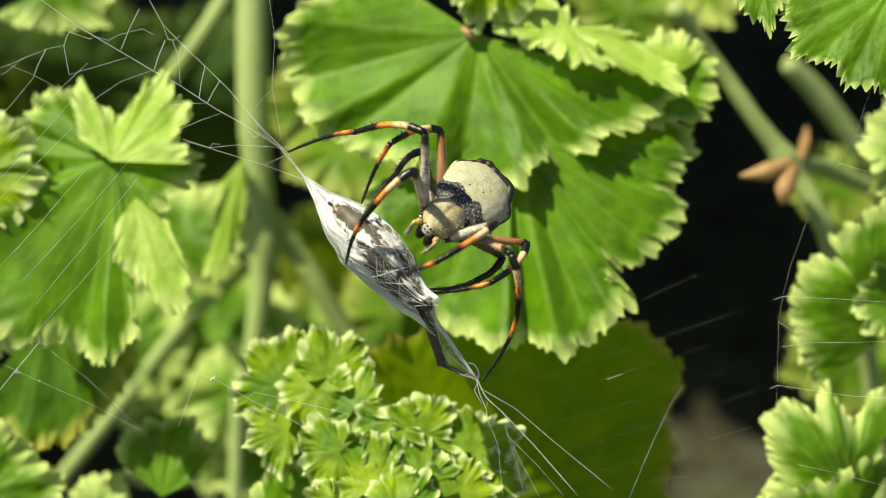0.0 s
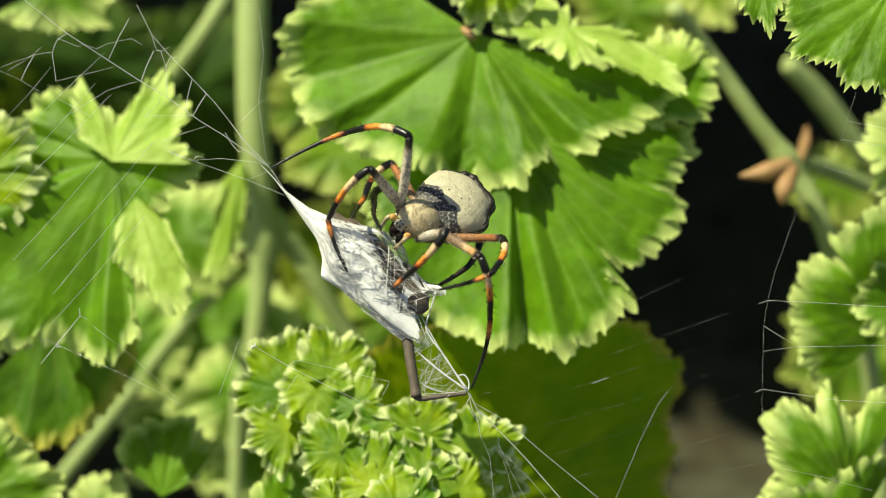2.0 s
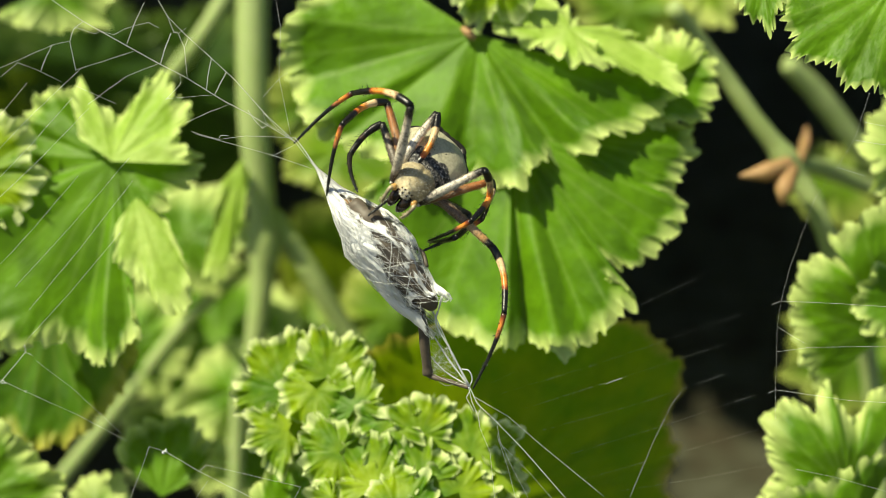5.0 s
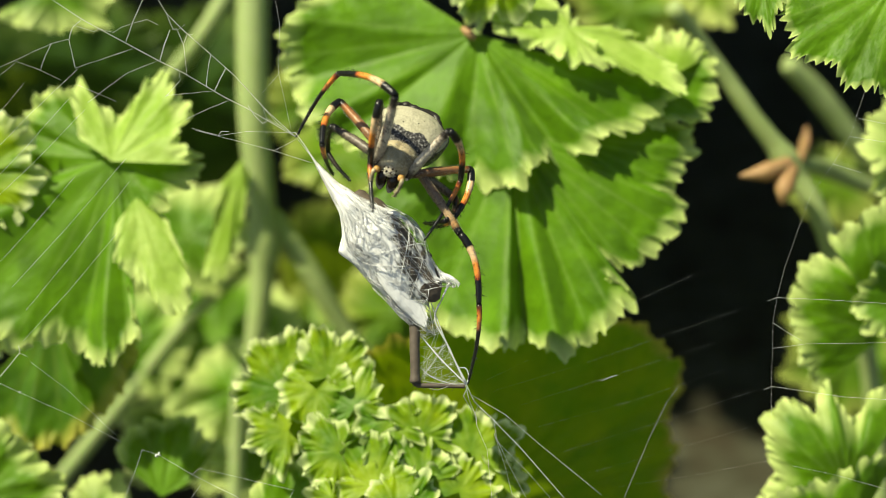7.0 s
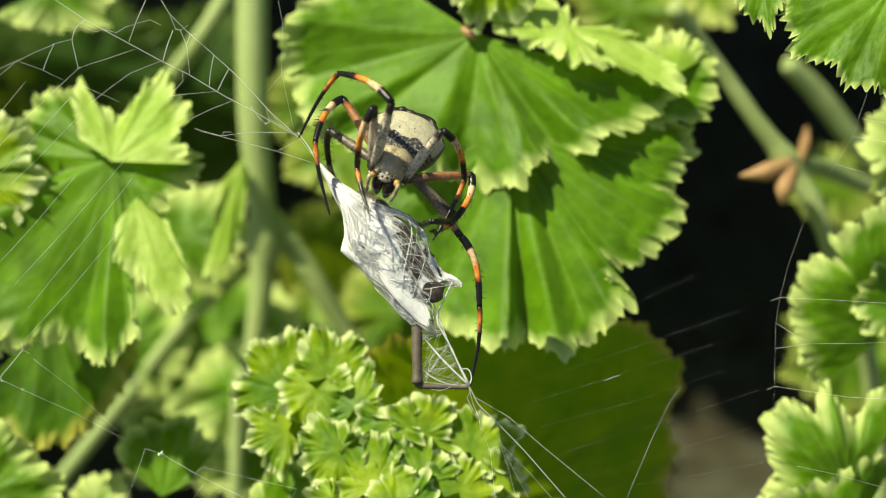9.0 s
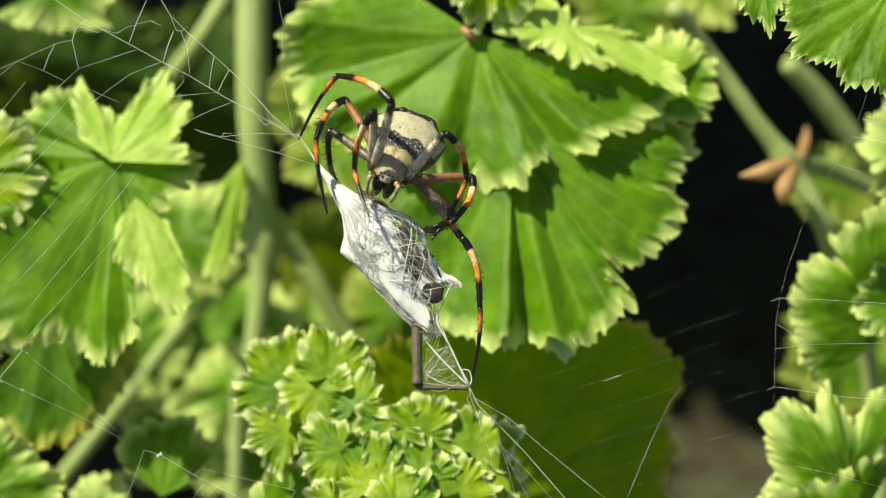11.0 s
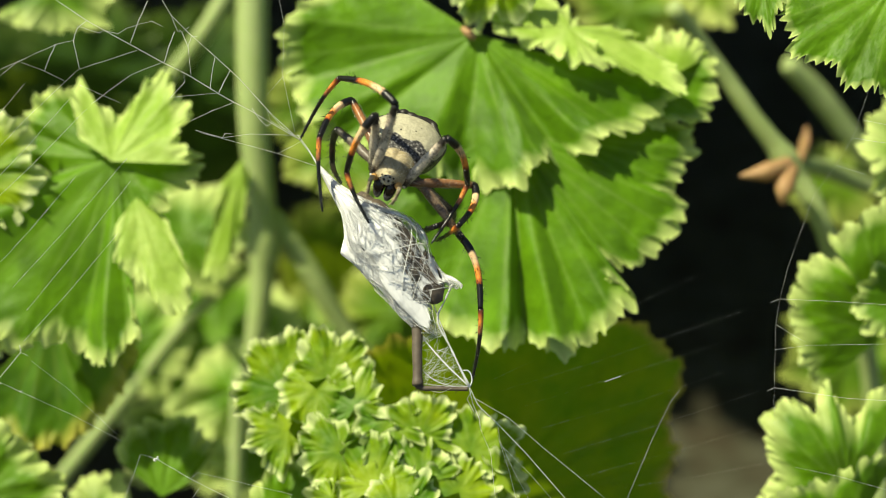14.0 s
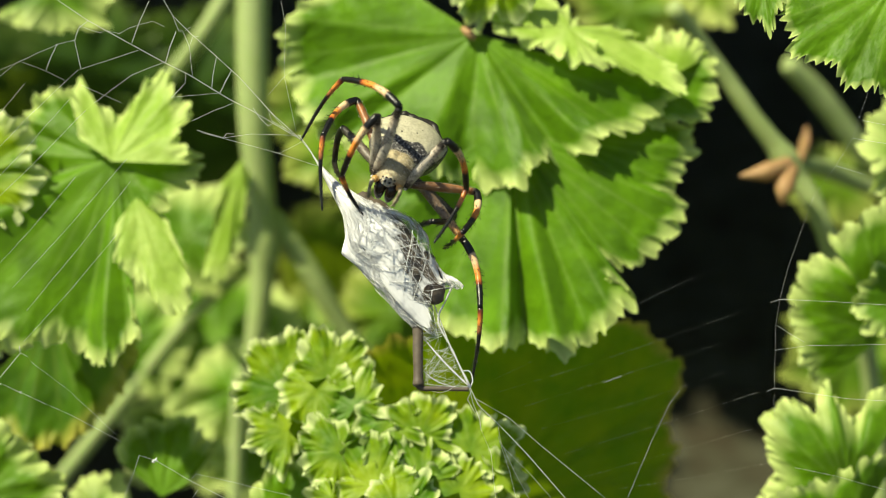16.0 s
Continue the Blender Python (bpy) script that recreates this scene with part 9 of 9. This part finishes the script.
    walk(LEG_G[1], [
        (0.0, pose(0.00000, 0.00000, 0.01245, 93.8, 0.0, 0.0)),
        (0.25, pose(-0.00000, -0.00000, 0.01245, 95.4, -0.0, -0.0)),
        (0.5, pose(0.00000, 0.00000, 0.01245, 95.9, -0.0, 0.0)),
        (0.75, pose(0.00000, 0.00000, 0.01245, 90.9, -0.0, 0.0)),
        (1.0, pose(0.00000, 0.00000, 0.01245, 86.2, -0.0, 0.0)),
        (1.25, pose(0.00000, 0.00000, 0.01245, 84.6, -0.0, 0.0)),
        (1.5, pose(0.00000, 0.00000, 0.01245, 83.9, -0.0, -0.0)),
        (1.75, pose(-0.00000, 0.00000, 0.01245, 90.6, 0.0, 0.0)),
        (2.0, pose(0.00000, 0.00000, 0.01245, 97.6, -0.0, -0.0)),
        (2.25, pose(0.00000, 0.00000, 0.01245, 63.3, -0.0, -0.0)),
        (2.5, pose(0.00000, 0.00000, 0.01245, 41.6, -0.0, 0.0)),
        (2.75, pose(0.00000, 0.00000, 0.01245, 37.0, 0.0, 0.0)),
        (3.0, pose(0.00000, 0.00000, 0.01245, 32.6, -0.0, -0.0)),
        (3.25, pose(0.00000, 0.00000, 0.01245, 41.8, 0.0, -0.0)),
        (3.5, pose(0.00000, 0.00000, 0.01245, 53.9, 0.0, -0.0)),
        (3.75, pose(0.00000, 0.00000, 0.01245, 51.7, -0.0, -0.0)),
        (4.0, pose(-0.00000, 0.00000, 0.01245, 49.0, 0.0, 0.0)),
        (4.25, pose(-0.00000, -0.00000, 0.01245, 47.9, 0.0, -0.0)),
        (4.75, pose(0.00000, 0.00000, 0.01245, 45.2, 0.0, 0.0)),
        (5.25, pose(0.00000, -0.00000, 0.01245, 41.8, -0.0, -0.0)),
        (5.75, pose(0.00000, -0.00000, 0.01245, 37.8, 0.0, -0.0)),
        (6.25, pose(0.00000, 0.00000, 0.01245, 33.3, -0.0, 0.0)),
        (6.75, pose(-0.00000, 0.00000, 0.01245, 23.4, -0.0, -0.0)),
        (7, pose(-0.00000, 0.00000, 0.01245, 20.0, -0.0, -0.0)),
        (7.5, pose(0.00000, -0.00000, 0.01245, 24.0, -0.0, 0.0)),
        (8, pose(0.00000, 0.00000, 0.01245, 28.2, -0.0, -0.0)),
        (8.5, pose(0.00000, 0.00000, 0.01245, 25.7, -0.0, -0.0)),
        (9, pose(-0.00000, 0.00000, 0.01245, 23.2, -0.0, -0.0)),
        (9.75, pose(0.00000, -0.00000, 0.01245, 23.2, 0.0, 0.0)),
        (10.5, pose(-0.00000, 0.00000, 0.01245, 23.2, 0.0, 0.0)),
        (11.25, pose(0.00000, 0.00000, 0.01245, 23.3, 0.0, 0.0)),
        (12, pose(0.00000, -0.00000, 0.01245, 23.3, 0.0, 0.0)),
        (12.5, pose(0.00000, 0.00000, 0.01245, 23.3, -0.0, -0.0)),
        (13.5, pose(-0.00000, 0.00000, 0.01245, 24.2, -0.0, -0.0)),
        (14.5, pose(-0.00000, 0.00000, 0.01245, 27.0, -0.0, 0.0)),
        (15.25, pose(0.00000, -0.00000, 0.01245, 29.5, -0.0, -0.0)),
        (16.0, pose(-0.00000, -0.00000, 0.01245, 30.8, -0.0, 0.0)),
    ])
    walk(LEG_G[2], [
        (0.0, pose(0.00000, -0.01043, 0.01175, 126.3, 58.0, 6.2)),
        (0.25, pose(-0.00000, -0.01041, 0.01146, 126.7, 54.7, 7.7)),
        (0.5, pose(0.00000, -0.01040, 0.01138, 124.4, 47.5, 6.5)),
        (0.75, pose(0.00000, -0.01046, 0.01228, 118.8, 24.7, 0.4)),
        (1.0, pose(0.00000, -0.01043, 0.01315, 119.4, 6.9, -0.5)),
        (1.25, pose(0.00000, -0.01041, 0.01344, 119.4, 8.7, -0.8)),
        (1.5, pose(0.00000, -0.01040, 0.01357, 118.3, 16.1, -1.8)),
        (1.75, pose(-0.00000, -0.01046, 0.01235, 115.1, 42.9, 0.5)),
        (2.0, pose(0.00000, -0.01037, 0.01106, 151.1, 77.9, 38.8)),
        (2.25, pose(0.00000, -0.00934, 0.01715, 91.9, 10.2, -5.2)),
        (2.5, pose(0.00000, -0.00694, 0.02028, 82.8, -31.5, 43.8)),
        (2.75, pose(0.00000, -0.00630, 0.02080, 83.0, -31.7, 54.8)),
        (3.0, pose(0.00000, -0.00564, 0.02126, 83.4, -29.8, 63.4)),
        (3.25, pose(0.00000, -0.00698, 0.02024, 73.9, -39.9, 69.1)),
        (3.5, pose(0.00000, -0.00845, 0.01861, 74.8, -49.1, 57.3)),
        (3.75, pose(0.00000, -0.00820, 0.01894, 76.4, -45.4, 53.4)),
        (4.0, pose(-0.00000, -0.00789, 0.01931, 76.7, -41.5, 50.3)),
        (4.25, pose(-0.00000, -0.00776, 0.01946, 74.5, -41.3, 52.6)),
        (4.75, pose(0.00000, -0.00742, 0.01982, 69.0, -41.0, 59.6)),
        (5.25, pose(0.00000, -0.00698, 0.02024, 62.4, -39.8, 68.3)),
        (5.75, pose(0.00000, -0.00642, 0.02071, 55.8, -37.1, 76.7)),
        (6.25, pose(0.00000, -0.00574, 0.02119, 49.8, -33.1, 82.9)),
        (6.75, pose(-0.00000, -0.00416, 0.02204, 46.3, -21.0, 62.5)),
        (7, pose(-0.00000, -0.00358, 0.02228, 45.4, -10.4, 30.2)),
        (7.5, pose(0.00000, -0.00426, 0.02200, 43.0, -14.5, 35.6)),
        (8, pose(0.00000, -0.00494, 0.02167, 42.3, -19.1, 40.2)),
        (8.5, pose(0.00000, -0.00454, 0.02187, 43.1, -17.8, 42.0)),
        (9, pose(0.00000, -0.00412, 0.02206, 44.1, -16.5, 43.8)),
        (9.75, pose(-0.00000, -0.00412, 0.02206, 44.4, -16.7, 44.4)),
        (10.5, pose(0.00000, -0.00412, 0.02206, 44.7, -16.8, 44.7)),
        (11.25, pose(0.00000, -0.00413, 0.02206, 44.9, -16.9, 45.0)),
        (12, pose(0.00000, -0.00414, 0.02206, 45.1, -17.0, 45.3)),
        (12.5, pose(0.00000, -0.00414, 0.02205, 45.2, -17.1, 45.6)),
        (13.5, pose(0.00000, -0.00428, 0.02199, 44.1, -20.8, 57.9)),
        (14.5, pose(-0.00000, -0.00474, 0.02177, 41.6, -26.6, 79.8)),
        (15.25, pose(0.00000, -0.00516, 0.02155, 39.9, -29.5, 92.0)),
        (16.0, pose(-0.00000, -0.00535, 0.02144, 39.2, -30.6, 96.6)),
    ])
    walk(PREY_THING, [
        (0.0, pose(-0.02009, 0.00345, 0.30998, 23.7, -40.4, -59.9)),
        (0.25, pose(-0.02022, 0.00325, 0.30963, 28.2, -45.2, -71.9)),
        (0.5, pose(-0.02050, 0.00292, 0.30906, 44.8, -29.2, -98.8)),
        (0.75, pose(-0.02093, 0.00266, 0.30861, 51.4, -1.8, -120.8)),
        (1.0, pose(-0.02148, 0.00238, 0.30813, 31.4, 38.0, -159.4)),
        (1.125, pose(-0.02178, 0.00217, 0.30776, -9.4, 46.8, 144.1)),
        (1.25, pose(-0.02211, 0.00191, 0.30731, -44.5, 18.3, 85.2)),
        (1.375, pose(-0.02240, 0.00169, 0.30693, -44.7, -17.9, 50.4)),
        (1.5, pose(-0.02255, 0.00160, 0.30677, -35.8, -33.6, 30.1)),
        (1.75, pose(-0.02267, 0.00193, 0.30735, -39.8, -34.5, 27.5)),
        (2.0, pose(-0.02272, 0.00230, 0.30799, -44.4, -33.2, 28.2)),
        (2.25, pose(-0.02255, 0.00236, 0.30809, -29.4, -37.3, 18.8)),
        (2.5, pose(-0.02223, 0.00238, 0.30813, -19.6, -37.4, 12.2)),
        (2.75, pose(-0.02191, 0.00226, 0.30791, -25.6, -33.4, 23.1)),
        (3.0, pose(-0.02140, 0.00214, 0.30770, -30.4, -28.6, 33.1)),
        (3.25, pose(-0.01913, 0.00249, 0.30832, 2.8, -38.8, -22.3)),
        (3.5, pose(-0.01720, 0.00304, 0.30927, 29.4, -25.1, -73.8)),
        (3.75, pose(-0.01760, 0.00344, 0.30995, 27.9, -29.2, -72.6)),
        (4.0, pose(-0.01803, 0.00370, 0.31041, 26.0, -33.0, -70.5)),
        (4.25, pose(-0.01810, 0.00381, 0.31060, 23.4, -35.0, -66.6)),
        (4.75, pose(-0.01823, 0.00399, 0.31091, 12.0, -40.1, -49.0)),
        (5.25, pose(-0.01833, 0.00413, 0.31115, -5.6, -41.3, -22.9)),
        (5.75, pose(-0.01840, 0.00425, 0.31135, -21.2, -36.8, 1.0)),
        (6.25, pose(-0.01843, 0.00435, 0.31153, -30.0, -31.2, 15.0)),
        (6.75, pose(-0.01844, 0.00445, 0.31172, -33.7, -29.4, 18.2)),
        (7, pose(-0.01844, 0.00448, 0.31176, -34.8, -29.1, 18.7)),
        (7.5, pose(-0.01837, 0.00448, 0.31176, -36.0, -28.8, 19.3)),
        (8, pose(-0.01823, 0.00448, 0.31176, -40.6, -27.2, 21.4)),
        (8.5, pose(-0.01809, 0.00448, 0.31176, -40.6, -27.2, 21.4)),
        (9, pose(-0.01803, 0.00448, 0.31176, -40.6, -27.1, 21.4)),
        (9.75, pose(-0.01805, 0.00446, 0.31173, -40.6, -27.1, 21.4)),
        (10.5, pose(-0.01809, 0.00442, 0.31165, -40.7, -27.2, 21.5)),
        (11.25, pose(-0.01814, 0.00437, 0.31156, -40.7, -27.3, 21.5)),
        (12, pose(-0.01818, 0.00433, 0.31150, -40.8, -27.3, 21.6)),
        (12.5, pose(-0.01819, 0.00432, 0.31148, -40.8, -27.4, 21.6)),
        (13.5, pose(-0.01814, 0.00432, 0.31148, -40.8, -27.3, 21.6)),
        (14.5, pose(-0.01804, 0.00432, 0.31148, -40.8, -27.3, 21.5)),
        (15.25, pose(-0.01797, 0.00432, 0.31148, -40.7, -27.2, 21.5)),
        (16.0, pose(-0.01794, 0.00432, 0.31148, -40.7, -27.2, 21.5)),
    ])
    walk(WEB_UPPER, [
        (0.0, pose(-0.02291, 0.00710, 0.31229, 60.0, 1.9, -1.1)),
        (0.5, pose(-0.02307, 0.00647, 0.31121, 60.0, 3.0, -1.8)),
        (1.0, pose(-0.02448, 0.00602, 0.31042, 59.9, 3.9, -2.2)),
        (1.5, pose(-0.02507, 0.00531, 0.30920, 59.9, 5.1, -3.0)),
        (2.0, pose(-0.02532, 0.00593, 0.31028, 59.9, 4.0, -2.3)),
        (2.5, pose(-0.02490, 0.00647, 0.31121, 60.0, 3.0, -1.8)),
        (3.0, pose(-0.02448, 0.00593, 0.31028, 59.9, 4.0, -2.3)),
        (3.5, pose(-0.02100, 0.00730, 0.31265, 60.0, 1.6, -0.9)),
        (4.0, pose(-0.02175, 0.00776, 0.31344, 60.0, 0.7, -0.4)),
        (4.5, pose(-0.02172, 0.00781, 0.31352, 60.0, 0.7, -0.4)),
        (5.5, pose(-0.02158, 0.00785, 0.31361, 60.0, 0.6, -0.3)),
        (6.5, pose(-0.02150, 0.00793, 0.31373, 60.0, 0.4, -0.3)),
        (7.0, pose(-0.02158, 0.00822, 0.31423, 60.0, -0.1, 0.0)),
        (8.0, pose(-0.02116, 0.00801, 0.31387, 60.0, 0.3, -0.2)),
        (9.0, pose(-0.02116, 0.00818, 0.31416, 60.0, -0.0, 0.0)),
        (10.5, pose(-0.02116, 0.00811, 0.31405, 60.0, 0.1, -0.1)),
        (12.0, pose(-0.02116, 0.00802, 0.31389, 60.0, 0.3, -0.2)),
        (14.0, pose(-0.02103, 0.00801, 0.31387, 60.0, 0.3, -0.2)),
        (16.0, pose(-0.02083, 0.00801, 0.31387, 60.0, 0.3, -0.2)),
    ])
    walk(WEB_WEST, [
        (0.0, pose(-0.05885, 0.00203, 0.30352, 60.0, -0.0, 0.0)),
        (0.5, pose(-0.05809, 0.00227, 0.30393, 60.0, -0.0, 0.0)),
        (1.0, pose(-0.05670, 0.00271, 0.30469, 60.0, -0.0, 0.0)),
        (1.5, pose(-0.05594, 0.00295, 0.30510, 60.0, -0.0, 0.0)),
        (2.0, pose(-0.05638, 0.00276, 0.30478, 60.0, -0.0, 0.0)),
        (2.5, pose(-0.05737, 0.00234, 0.30405, 60.0, -0.0, 0.0)),
        (3.0, pose(-0.05844, 0.00191, 0.30332, 60.0, -0.0, 0.0)),
        (3.5, pose(-0.05910, 0.00170, 0.30295, 60.0, -0.0, 0.0)),
        (4.0, pose(-0.05938, 0.00167, 0.30289, 60.0, -0.0, 0.0)),
        (4.5, pose(-0.05964, 0.00164, 0.30284, 60.0, -0.0, 0.0)),
        (5.5, pose(-0.06006, 0.00160, 0.30277, 60.0, -0.0, 0.0)),
        (6.5, pose(-0.06031, 0.00158, 0.30274, 60.0, -0.0, 0.0)),
        (7.0, pose(-0.06034, 0.00158, 0.30273, 60.0, -0.0, 0.0)),
        (8.0, pose(-0.06022, 0.00164, 0.30284, 60.0, -0.0, 0.0)),
        (9.0, pose(-0.06009, 0.00170, 0.30295, 60.0, -0.0, 0.0)),
        (10.5, pose(-0.06011, 0.00168, 0.30291, 60.0, -0.0, 0.0)),
        (12.0, pose(-0.06016, 0.00164, 0.30283, 60.0, -0.0, 0.0)),
        (14.0, pose(-0.06023, 0.00157, 0.30272, 60.0, -0.0, 0.0)),
        (16.0, pose(-0.06026, 0.00154, 0.30266, 60.0, -0.0, 0.0)),
    ])
    walk(WEB_FOOT, [
        (0.0, pose(-0.05926, -0.00681, 0.28821, 60.0, -0.0, 0.0)),
        (0.5, pose(-0.05719, -0.00623, 0.28920, 60.0, -0.0, 0.0)),
        (1.0, pose(-0.05428, -0.00535, 0.29073, 60.0, -0.0, 0.0)),
        (1.5, pose(-0.05304, -0.00481, 0.29166, 60.0, -0.0, 0.0)),
        (2.0, pose(-0.05327, -0.00491, 0.29150, 60.0, -0.0, 0.0)),
        (2.5, pose(-0.05387, -0.00515, 0.29109, 60.0, -0.0, 0.0)),
        (3.0, pose(-0.05680, -0.00635, 0.28901, 60.0, -0.0, 0.0)),
        (3.5, pose(-0.05968, -0.00743, 0.28713, 60.0, -0.0, 0.0)),
        (4.0, pose(-0.06028, -0.00748, 0.28704, 60.0, -0.0, 0.0)),
        (4.5, pose(-0.06082, -0.00753, 0.28696, 60.0, -0.0, 0.0)),
        (5.5, pose(-0.06165, -0.00760, 0.28684, 60.0, -0.0, 0.0)),
        (6.5, pose(-0.06211, -0.00763, 0.28678, 60.0, -0.0, 0.0)),
        (7.0, pose(-0.06217, -0.00764, 0.28677, 60.0, -0.0, 0.0)),
        (8.0, pose(-0.06196, -0.00753, 0.28695, 60.0, -0.0, 0.0)),
        (9.0, pose(-0.06175, -0.00743, 0.28713, 60.0, -0.0, 0.0)),
        (10.5, pose(-0.06179, -0.00745, 0.28709, 60.0, -0.0, 0.0)),
        (12.0, pose(-0.06188, -0.00751, 0.28699, 60.0, -0.0, 0.0)),
        (14.0, pose(-0.06202, -0.00759, 0.28685, 60.0, -0.0, 0.0)),
        (16.0, pose(-0.06208, -0.00764, 0.28677, 60.0, -0.0, 0.0)),
    ])
    walk(WEB_KNOT, [
        (0.0, pose(-0.03370, -0.00950, 0.28354, 60.0, -0.0, 0.0)),
        (0.5, pose(-0.03146, -0.00880, 0.28476, 60.0, -0.0, 0.0)),
        (1.0, pose(-0.02814, -0.00735, 0.28728, 60.0, -0.0, 0.0)),
        (1.5, pose(-0.02689, -0.00660, 0.28857, 60.0, -0.0, 0.0)),
        (2.0, pose(-0.02772, -0.00714, 0.28764, 60.0, -0.0, 0.0)),
        (2.5, pose(-0.02823, -0.00732, 0.28732, 60.0, -0.0, 0.0)),
        (3.0, pose(-0.02897, -0.00755, 0.28692, 60.0, -0.0, 0.0)),
        (3.5, pose(-0.03835, -0.01415, 0.27549, 60.0, -0.0, 0.0)),
        (4.0, pose(-0.03976, -0.01461, 0.27470, 60.0, -0.0, 0.0)),
        (4.5, pose(-0.04030, -0.01474, 0.27447, 60.0, -0.0, 0.0)),
        (5.5, pose(-0.04121, -0.01496, 0.27408, 60.0, -0.0, 0.0)),
        (6.5, pose(-0.04176, -0.01509, 0.27387, 60.0, -0.0, 0.0)),
        (7.0, pose(-0.04183, -0.01511, 0.27384, 60.0, -0.0, 0.0)),
        (8.0, pose(-0.04162, -0.01506, 0.27391, 60.0, -0.0, 0.0)),
        (9.0, pose(-0.04142, -0.01502, 0.27398, 60.0, -0.0, 0.0)),
        (10.5, pose(-0.04152, -0.01508, 0.27388, 60.0, -0.0, 0.0)),
        (12.0, pose(-0.04174, -0.01522, 0.27364, 60.0, -0.0, 0.0)),
        (14.0, pose(-0.04208, -0.01542, 0.27329, 60.0, -0.0, 0.0)),
        (16.0, pose(-0.04225, -0.01552, 0.27312, 60.0, -0.0, 0.0)),
    ])
    walk(WEB_EAST, [
        (0.0, pose(0.04988, -0.00349, 0.29396, 60.0, -0.0, 0.0)),
        (0.5, pose(0.04922, -0.00359, 0.29377, 60.0, -0.0, 0.0)),
        (1.0, pose(0.04822, -0.00373, 0.29353, 60.0, -0.0, 0.0)),
        (1.5, pose(0.04764, -0.00378, 0.29346, 60.0, -0.0, 0.0)),
        (2.0, pose(0.04769, -0.00378, 0.29346, 60.0, -0.0, 0.0)),
        (2.5, pose(0.04781, -0.00378, 0.29346, 60.0, -0.0, 0.0)),
        (3.0, pose(0.04897, -0.00388, 0.29328, 60.0, -0.0, 0.0)),
        (3.5, pose(0.05005, -0.00398, 0.29310, 60.0, -0.0, 0.0)),
        (4.0, pose(0.04999, -0.00396, 0.29314, 60.0, -0.0, 0.0)),
        (4.5, pose(0.04985, -0.00390, 0.29324, 60.0, -0.0, 0.0)),
        (5.5, pose(0.04945, -0.00373, 0.29354, 60.0, -0.0, 0.0)),
        (6.5, pose(0.04911, -0.00359, 0.29378, 60.0, -0.0, 0.0)),
        (7.0, pose(0.04905, -0.00357, 0.29382, 60.0, -0.0, 0.0)),
        (8.0, pose(0.04926, -0.00357, 0.29382, 60.0, -0.0, 0.0)),
        (9.0, pose(0.04947, -0.00357, 0.29382, 60.0, -0.0, 0.0)),
        (10.5, pose(0.04947, -0.00358, 0.29379, 60.0, -0.0, 0.0)),
        (12.0, pose(0.04947, -0.00362, 0.29373, 60.0, -0.0, 0.0)),
        (14.0, pose(0.04947, -0.00367, 0.29365, 60.0, -0.0, 0.0)),
        (16.0, pose(0.04947, -0.00369, 0.29360, 60.0, -0.0, 0.0)),
    ])
    walk(WEB_LOWER, [
        (0.0, pose(0.00506, -0.00959, 0.28340, 60.0, -0.0, 0.0)),
        (0.5, pose(0.00498, -0.01058, 0.28167, 60.0, -0.0, 0.0)),
        (1.0, pose(0.00481, -0.01017, 0.28239, 60.0, -0.0, 0.0)),
        (1.5, pose(0.00398, -0.01075, 0.28138, 60.0, -0.0, 0.0)),
        (2.0, pose(0.00390, -0.01058, 0.28167, 60.0, -0.0, 0.0)),
        (2.5, pose(0.00232, -0.01029, 0.28217, 60.0, -0.0, 0.0)),
        (3.0, pose(0.00282, -0.01058, 0.28167, 60.0, -0.0, 0.0)),
        (3.5, pose(0.00506, -0.01042, 0.28196, 60.0, -0.0, 0.0)),
        (4.0, pose(0.00440, -0.01029, 0.28217, 60.0, -0.0, 0.0)),
        (4.5, pose(0.00412, -0.01021, 0.28231, 60.0, -0.0, 0.0)),
        (5.5, pose(0.00367, -0.01007, 0.28257, 60.0, -0.0, 0.0)),
        (6.5, pose(0.00349, -0.01000, 0.28268, 60.0, -0.0, 0.0)),
        (7.0, pose(0.00349, -0.01000, 0.28268, 60.0, -0.0, 0.0)),
        (8.0, pose(0.00374, -0.01008, 0.28255, 60.0, -0.0, 0.0)),
        (9.0, pose(0.00398, -0.01017, 0.28239, 60.0, -0.0, 0.0)),
        (10.5, pose(0.00398, -0.01022, 0.28230, 60.0, -0.0, 0.0)),
        (12.0, pose(0.00398, -0.01025, 0.28225, 60.0, -0.0, 0.0)),
        (14.0, pose(0.00402, -0.01025, 0.28225, 60.0, -0.0, 0.0)),
        (16.0, pose(0.00407, -0.01025, 0.28225, 60.0, -0.0, 0.0)),
    ])


motions()
